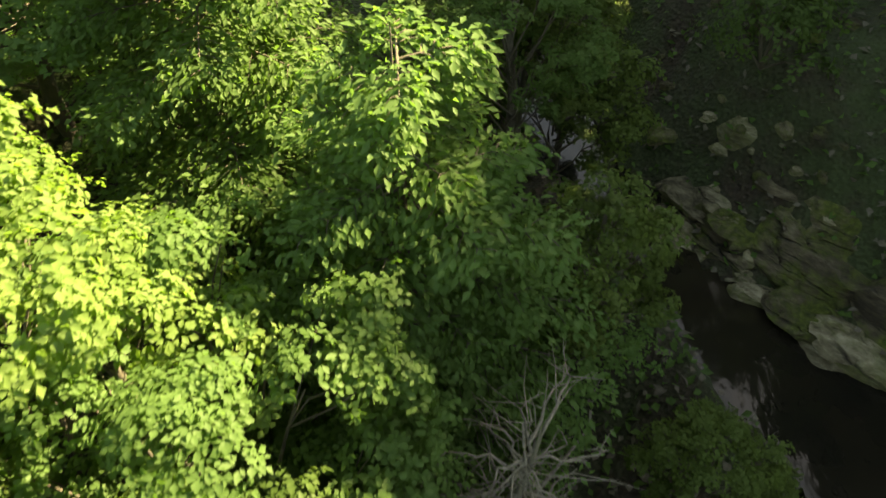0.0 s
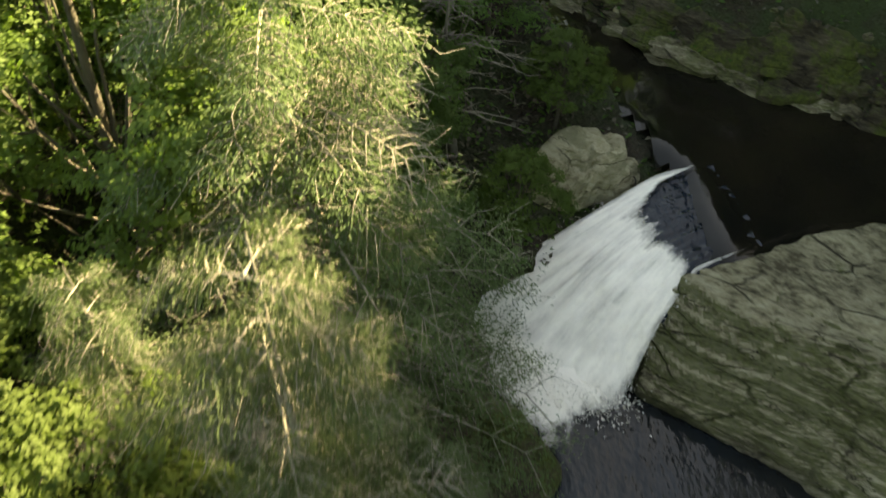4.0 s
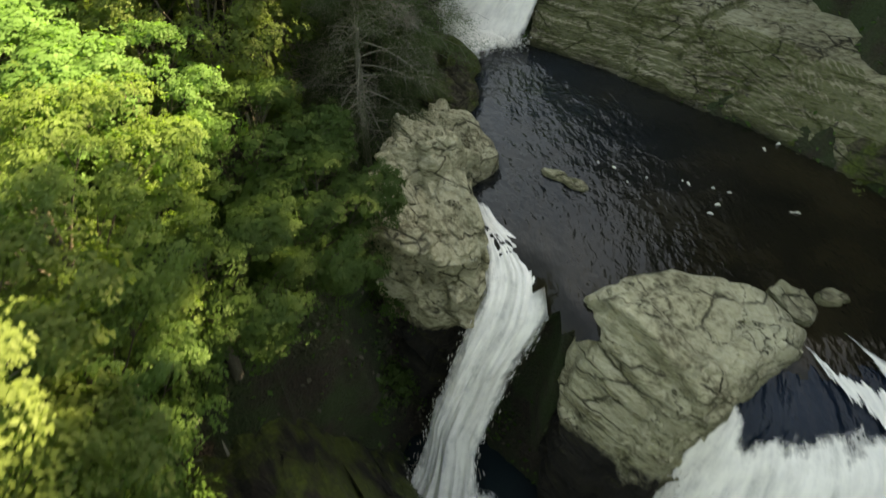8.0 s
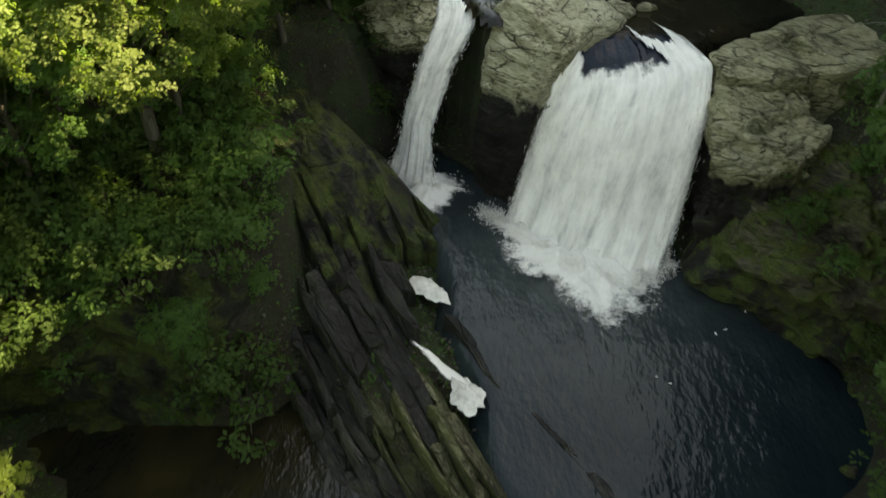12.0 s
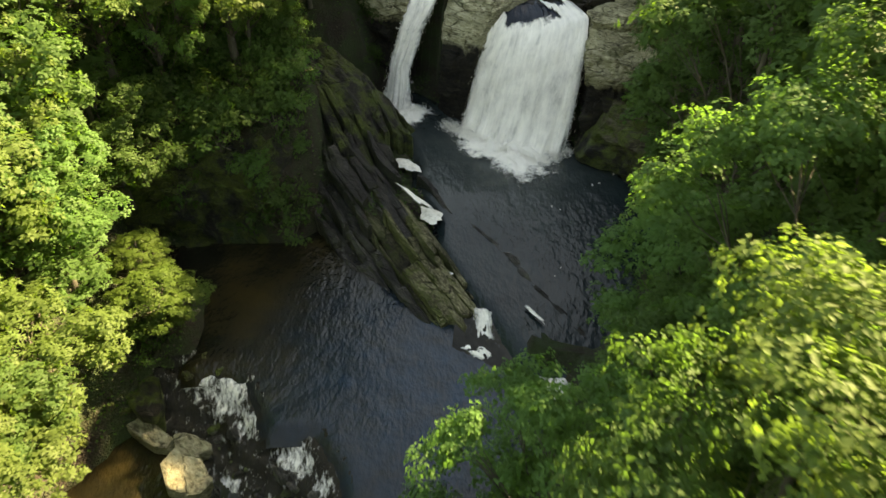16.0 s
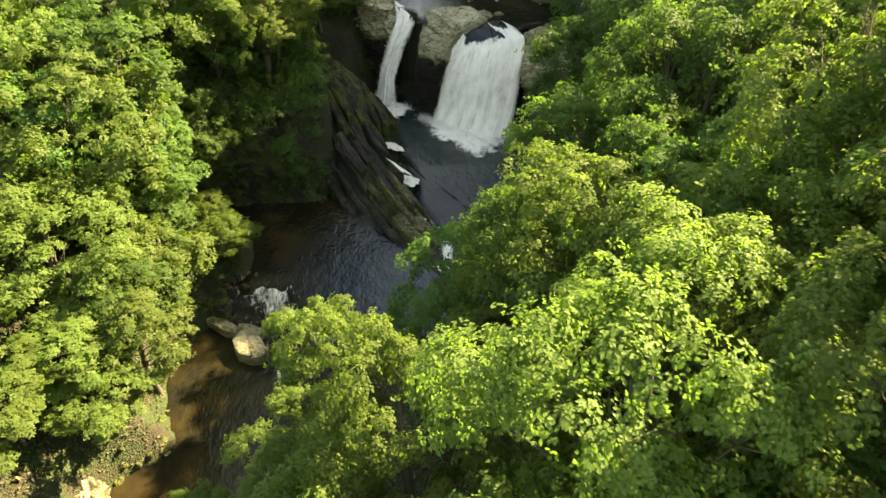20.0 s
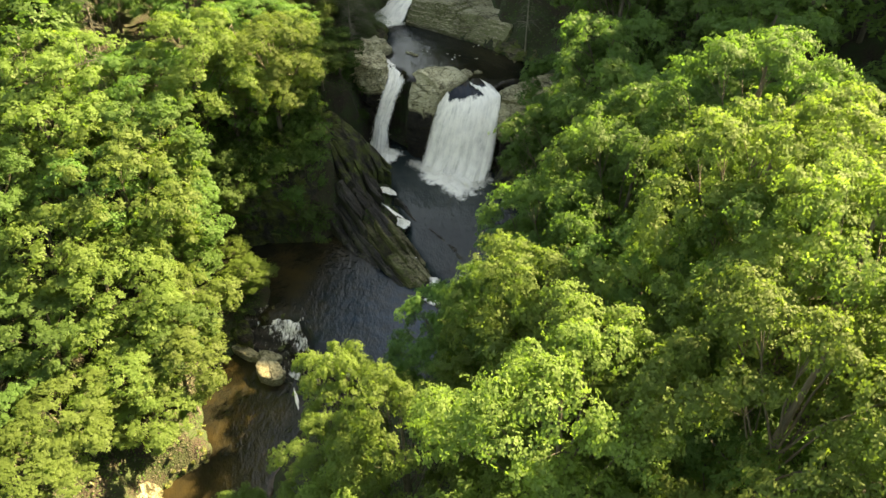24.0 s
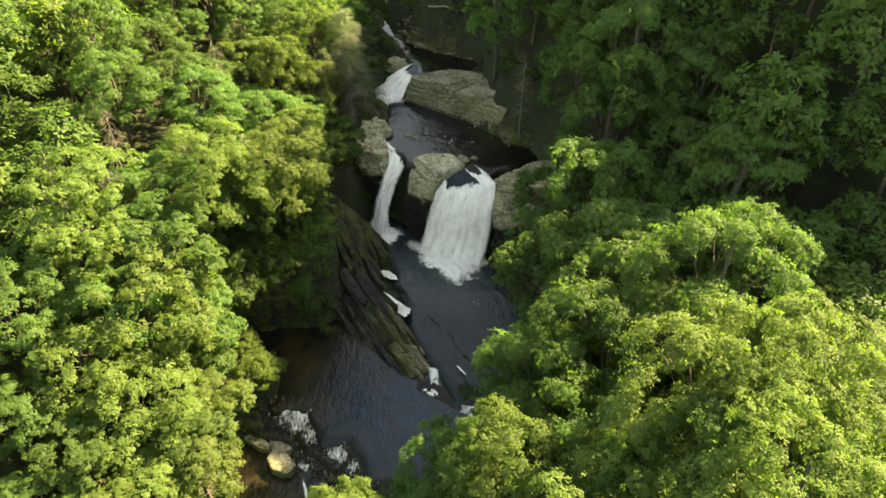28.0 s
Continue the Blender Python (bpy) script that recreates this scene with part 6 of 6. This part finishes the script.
for x, y, near, w_ in zip(cx_, cy_, shore, wet_):
    if w_ or near < (4.6 if x < 8 else 3.4) or (y < -48 and -17 < x < 9):
        continue
    if (y < -40 and x < 10 and near < 7) or (y < -56 and x < 12.5):
        continue
    if -46 < y < -14 and -9 < x < 3:
        continue
    far = x > 34 or x < -30 or y > 18 or y < -74
    gap = 3.3 if (-16 < x < 4 and y > -34) else 5.4 if far else 3.7
    if ((spots[:, 0] - x) ** 2 + (spots[:, 1] - y) ** 2).min() < gap ** 2:
        continue
    spots = np.vstack([spots, [(x, y)]])
    g = ground_at(x, y)
    d2 = (A[:, 0] - x) ** 2 + (A[:, 1] - y) ** 2
    w = 1 / (d2 + 4) ** 1.5
    top = float((w * A[:, 2]).sum() / w.sum()) - 0.8
    k = min(1.0, 14.0 / math.sqrt(float(d2.min()) + 1e-3) ** 1.4)
    top = k * max(top, g + 6) + (1 - k) * (g + 13) + rng.normal() * 0.9
    if x > 16 and y > -40:
        top = g + rng.uniform(10.5, 15) - 6.0 * min(1.0, max(0.0, (y - 6) / 6))
    if y < -56:
        top -= 1.5
    top = min(max(top, g + 5), g + (9 if x > 27 and y < -42 else 17))
    if x > 20 and y < -42:
        top = min(top, 25.0)
    if abs(x - 2) < 9:
        top = min(top, float(np.interp(y, [q[0] for q in CAMLINE], [q[1] for q in CAMLINE])) - 4.0)
        if top < g + 4:
            continue
    # deep green kinds put part of this bank's shade into leaf colour
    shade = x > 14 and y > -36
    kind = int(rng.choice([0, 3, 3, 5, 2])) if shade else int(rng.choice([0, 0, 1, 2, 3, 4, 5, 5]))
    lod = BACK if x > 30 or x < -24 or y > 14 or y < -74 else CLOSE if (-9 < x < 3 and -16 < y < 10) or (y < -56 and x < 22) else FAR
    if lod is BACK:
        woods.append((kind, x, y, g - 0.15, top, rng.uniform(0, 6.283)))
    else:
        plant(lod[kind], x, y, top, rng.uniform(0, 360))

# the woods farther off, where single trees cannot be told apart
woodland = tagged(new("woods"), "dense green broadleaved woods on the upper slopes", "woods", kind="stuff")
for m_ in (LEAF, LEAF_YELLOW, LEAF_DEEP):
    tris = []
    for kind, x, y, g, top, turn in woods:
        if SHAPES[kind][2] is not m_:
            continue
        me = BACK[kind][1]
        sc = (top - g) / me[:, 2].max()
        w = 0.45 * sc + 0.62
        c_, s_ = math.cos(turn) * w, math.sin(turn) * w
        tris.append(np.column_stack([x + c_ * me[:, 0] - s_ * me[:, 1], y + s_ * me[:, 0] + c_ * me[:, 1], g + sc * me[:, 2]]))
    v_ = np.vstack(tris).reshape(-1, 3, 3)
    tagged(part("crowns", blades("crowns", v_, np.arange(len(v_) * 3).reshape(-1, 3), m_), woodland), kind="stuff")
v, f_ = joined([tube([(x, y, g - 0.6), (x + 0.15, y, 0.5 * (g + top)), (x, y + 0.1, top - 1.5)], [0.22, 0.15, 0.05], 5) for kind, x, y, g, top, turn in woods])
tagged(part("trunks", mesh_from("trunks", v, f_, BARK), woodland), kind="stuff")

# shrubs and ferns on the banks and cliffs
BUSHES = [shrub(51, 1.1, LEAF, 0.10, 700, "leafy green shrub on the cliff"), shrub(52, 0.9, LEAF, 0.09, 760, "small green shrub rooted in the rock"),
          shrub(53, 1.3, LEAF_DEEP, 0.11, 620, "mid-green shrub on the bank")]
for k, b_ in enumerate(BUSHES):
    b_.location = (70 + 4 * k, 64, ground_at(70 + 4 * k, 64))
ROCK_TOPS = [([(-16, -29.8), (-12.5, -29.4), (-9, -28.7), (-5.4, -28.9), (-3.4, -27.9), (-3.4, -25.5), (-6, -22.5), (-11, -22.5), (-16, -25.5)], flat(7.9, -0.05, 0.30, -8, -27.5)),
             ([(5.4, 10.2), (7.8, 7.6), (10.6, 5.9), (12.5, 5.4), (14, 7), (12, 10), (9, 12.5), (6, 13.5)], flat(15.0, 0.28, 0.30, 8, 8.5)),
             ([(12.9, -22.5), (15.8, -22.3), (19, -19.3), (24, -19), (25, -25), (22, -29.5), (18.2, -28.8), (16.0, -26.6)], flat(8.1, 0.16, 0.30, 15.5, -23.5))]


def footing(x, y):
    """Ground or rock top, whichever is higher."""
    z = ground_at(x, y)
    for poly, top in ROCK_TOPS:
        if inside(np.array(x), np.array(y), poly) and float(dist_poly(np.array(x), np.array(y), poly)) > 0.2:
            z = max(z, float(top(x, y)))
    return z


made = 0
for _ in range(9000):
    if made >= 70:
        break
    zone = rng.uniform()
    if zone < 0.60:
        x, y = rng.uniform(-15, 1), rng.uniform(-29.5, -8)
    elif zone < 0.78:
        x, y = (rng.uniform(12, 26), rng.uniform(-40, 2)) if rng.uniform() < 0.7 else (rng.uniform(11, 18), rng.uniform(-8, 2))
    elif zone < 0.88:
        x, y = rng.uniform(2, 18), rng.uniform(2, 18)
    else:
        x, y = rng.uniform(-19, -9), rng.uniform(-56, -34)
    near = min(float(dist_poly(np.array(x), np.array(y), p)) for p, _ in POOLS)
    if near < 0.7 or any(inside(np.array(x), np.array(y), p) for p, _ in POOLS):
        continue
    s_, c_ = np.dot((x + 6.2, y + 14.9), LEDGE_D), np.dot((x + 6.2, y + 14.9), LEDGE_P)
    if 3.5 < s_ < 26 and (-2.6 if s_ > 11 else 0.6) < c_ < 6:
        continue
    if 12.8 < x < 18 and -23.4 < y < -15.4:
        continue
    if 4 < x < 16.6 and -10 < y < 1.2 and float(dist_poly(np.array(x), np.array(y), POOL_MID)) < 3.4:
        continue
    sc = rng.uniform(0.6, 1.25) * (1.7 if x > 13 and y < -25 else 1.0)
    b_ = copy_thing(BUSHES[int(rng.integers(0, 3))], pose(x, y, 0))
    b_.matrix_basis = pose(x, y, footing(x, y) + 0.05, 0, 0, rng.uniform(0, 360)) @ Matrix.Diagonal((sc, sc, sc * rng.uniform(0.7, 1.1), 1))
    b_["group"] = "bank shrubs"
    made += 1

# bushes along the shore of the plunge pool
for k in range(20):
    x, y = rng.uniform(13.5, 19.5), rng.uniform(-41, -28.5)
    if inside(np.array(x), np.array(y), POOL_MAIN) or float(dist_poly(np.array(x), np.array(y), POOL_MAIN)) > 3.5:
        continue
    sc = rng.uniform(0.8, 1.5)
    b_ = copy_thing(BUSHES[int(rng.choice([0, 2]))], pose(x, y, 0))
    b_.matrix_basis = pose(x, y, footing(x, y) + 0.05, 0, 0, rng.uniform(0, 360)) @ Matrix.Diagonal((sc, sc, sc, 1))
    b_["group"] = "bank shrubs"

# ferns and low shrubs on the dark bank beside the narrow fall
for k in range(22):
    x, y = rng.uniform(-4.2, 0.6), rng.uniform(-15.5, -7.5)
    sc = rng.uniform(0.5, 1.0)
    b_ = copy_thing(BUSHES[int(rng.choice([1, 2, 2]))], pose(x, y, 0))
    b_.matrix_basis = pose(x, y, footing(x, y) + 0.05, 0, 0, rng.uniform(0, 360)) @ Matrix.Diagonal((sc, sc, sc, 1))
    b_["group"] = "bank shrubs"

# undergrowth up the far bank
for k in range(20):
    x, y = rng.uniform(7, 19), rng.uniform(7, 20)
    if y < 19.5 - 1.0 * x:
        continue
    sc = rng.uniform(0.7, 1.4)
    b_ = copy_thing(BUSHES[2], pose(x, y, 0))
    b_.matrix_basis = pose(x, y, footing(x, y) + 0.05, 0, 0, rng.uniform(0, 360)) @ Matrix.Diagonal((sc, sc, sc, 1))
    b_["group"] = "bank shrubs"

# shrubs hanging over the rim and face of the dark cliff
rim = np.array([(-13.5, -29.6), (-12.5, -29.4), (-9, -28.7), (-5.4, -28.9), (-3.6, -28.0), (-3.4, -25.5), (-4.6, -23.6)])
for k in range(26):
    i = int(rng.integers(0, len(rim) - 1))
    p = rim[i] + (rim[i + 1] - rim[i]) * rng.uniform()
    p = p + (np.array([-8.0, -25.5]) - p) * rng.uniform(-0.03, 0.22)
    z = float(flat(8.0, -0.05, 0.30, -8, -27.5)(*p)) - rng.uniform(0.0, 1.7)
    sc = rng.uniform(0.5, 0.95)
    b_ = copy_thing(BUSHES[int(rng.choice([0, 1, 1]))], pose(p[0], p[1], z))
    b_.matrix_basis = pose(p[0], p[1], z, rng.uniform(10, 40), 0, rng.uniform(-30, 30)) @ Matrix.Diagonal((sc, sc, sc * 0.85, 1))
    b_["group"] = "bank shrubs"

# thicket on the slope above the ledge and the dark cliff
for k in range(180):
    x, y = rng.uniform(-13, -0.5), rng.uniform(-29.0, -10.5)
    s_, c_ = np.dot((x + 6.2, y + 14.9), LEDGE_D), np.dot((x + 6.2, y + 14.9), LEDGE_P)
    if c_ > -1.6 and s_ > 0 or (c_ > 0.8 and s_ > -4) or (c_ > -2.5 and s_ > 7) or (c_ > -4.4 and s_ > 11.5):
        continue
    sc = rng.uniform(0.9, 1.8)
    b_ = copy_thing(BUSHES[int(rng.choice([0, 1, 2, 2]))], pose(x, y, 0))
    b_.matrix_basis = pose(x, y, footing(x, y) + 0.05, 0, 0, rng.uniform(0, 360)) @ Matrix.Diagonal((sc, sc, sc * rng.uniform(0.8, 1.3), 1))
    b_["group"] = "bank shrubs"

# shrubs on the mossy slope beside the plunge pool
for k in range(28):
    x, y = rng.uniform(14.6, 23), rng.uniform(-28.6, -19.4)
    if not inside(np.array(x), np.array(y), ROCK_TOPS[2][0]):
        continue
    sc = rng.uniform(0.4, 0.85)
    b_ = copy_thing(BUSHES[int(rng.choice([0, 2, 1]))], pose(x, y, 0))
    b_.matrix_basis = pose(x, y, footing(x, y) + 0.15, rng.uniform(-10, 10), 0, rng.uniform(0, 360)) @ Matrix.Diagonal((sc, sc, sc * 0.8, 1))
    b_["group"] = "bank shrubs"

# angular rubble on the stream bank
for k in range(90):
    x, y = rng.uniform(-17.5, -9.2), rng.uniform(-57.5, -46.5)
    if not 0.15 < float(min(dist_poly(np.array(x), np.array(y), p) for p, _ in POOLS)) < 4.2 or any(inside(np.array(x), np.array(y), p) for p, _ in POOLS):
        continue
    sc = rng.uniform(0.14, 0.42)
    q = int(rng.choice([0, 1, 1, 2]))
    ob = tagged(new("stone", STONES[q]), ("pale angular stone on the stream bank", "mossy stone on the stream bank", "mossy stone half sunk in the stream bank")[q], "stone", "bank stones")
    ob.matrix_basis = pose(x, y, footing(x, y) + 0.05, rng.uniform(-20, 20), rng.uniform(-20, 20), rng.uniform(0, 360)) @ Matrix.Diagonal((sc, sc * 0.7, sc * 0.6, 1))

# loose stones up the far bank
for k in range(190):
    x, y = rng.uniform(5.2, 14), rng.uniform(5.0, 15)
    if y < 16.8 - 1.1 * x + 0.6 or float(dist_poly(np.array(x), np.array(y), POOL_TOP)) < 0.15 or inside(np.array(x), np.array(y), POOL_TOP):
        continue
    sc = rng.uniform(0.07, 0.22)
    q = int(rng.choice([0, 1, 2]))
    ob = tagged(new("stone", STONES[q]), ("pale angular stone on the far bank", "mossy stone on the far bank", "mossy stone half sunk in the far bank")[q], "stone", "bank stones")
    ob.matrix_basis = pose(x, y, footing(x, y) + 0.05, rng.uniform(-20, 20), rng.uniform(-20, 20), rng.uniform(0, 360)) @ Matrix.Diagonal((sc, sc, sc * 0.8, 1))

# fallen leaves, ferns and seedlings on the slopes
urng = np.random.default_rng(61)
ux, uy = [], []
for x0, x1, y0, y1, k in ((-18, 4, -31, 14, 34000), (3, 26, -44, 20, 30000), (-22, -8, -60, -31, 14000), (0, 12, -62, -44, 6000)):
    ux.append(urng.uniform(x0, x1, k))
    uy.append(urng.uniform(y0, y1, k))
ux, uy = np.concatenate(ux), np.concatenate(uy)
ok = np.ones(len(ux), bool)
for poly, level in POOLS:
    ok &= ~inside(ux, uy, poly)
ux, uy = ux[ok], uy[ok]
ub = np.column_stack([ux, uy, ground_many(ux, uy) + urng.uniform(0.0, 0.22, len(ux))])
green = urng.uniform(size=len(ux)) < 0.6
for name_, sel, mat_, lab in (("undergrowth", green, LEAF_DEEP, "low green ferns and seedlings on the slopes"), ("leaf_litter", ~green, BARK, "brown fallen leaves on the slopes")):
    n_ = int(sel.sum())
    nn = urng.normal(size=(n_, 3)) * 0.4
    nn[:, 2] += 1
    me = leaves_mesh(name_, urng, ub[sel], urng.normal(size=(n_, 3)) * (1, 1, 0.4), nn, urng.uniform(0.10, 0.26, n_), urng.uniform(0.07, 0.16, n_), mat_)
    tagged(new(name_, me), lab, "undergrowth", kind="stuff")


# fallen trunks and dead branches
def log(points, radius, label):
    ob = tagged(new("fallen_log"), label, "log")
    v, f_ = tube(edge_line(points, 9), np.linspace(radius, radius * 0.45, 9), 8)
    part("trunk", mesh_from("trunk", v, f_, BARK_PALE), ob)
    r_ = np.random.default_rng(int(radius * 1000))
    P = edge_line(points, 9)
    for i in range(2, 8):
        d = r_.normal(size=3) * (0.5, 0.5, 0.35) + (0, 0, 0.25)
        v, f_ = tube([P[i], P[i] + d * 0.6, P[i] + d * 1.2], [radius * 0.3, radius * 0.2, 0.008], 5)
        part("branch", mesh_from("branch", v, f_, BARK_PALE), ob)
    return ob


def lying(x0, y0, x1, y1, lift):
    k = np.linspace(0, 1, 5)
    return [(x0 + (x1 - x0) * t, y0 + (y1 - y0) * t, footing(x0 + (x1 - x0) * t, y0 + (y1 - y0) * t) + lift) for t in k]


log(lying(-5.2, -16.4, -2.6, -18.6, 0.25), 0.11, "grey fallen trunk lying on the slope")
log(lying(-14.5, -47.5, -12.0, -49.0, 0.2), 0.13, "pale fallen trunk on the stony bank")
log(lying(-8.5, -27.2, -6.6, -28.2, 0.2), 0.07, "thin grey dead branch on the cliff edge")
log(lying(8.5, 11.0, 12.0, 9.0, 0.25), 0.12, "grey fallen trunk on the far bank")
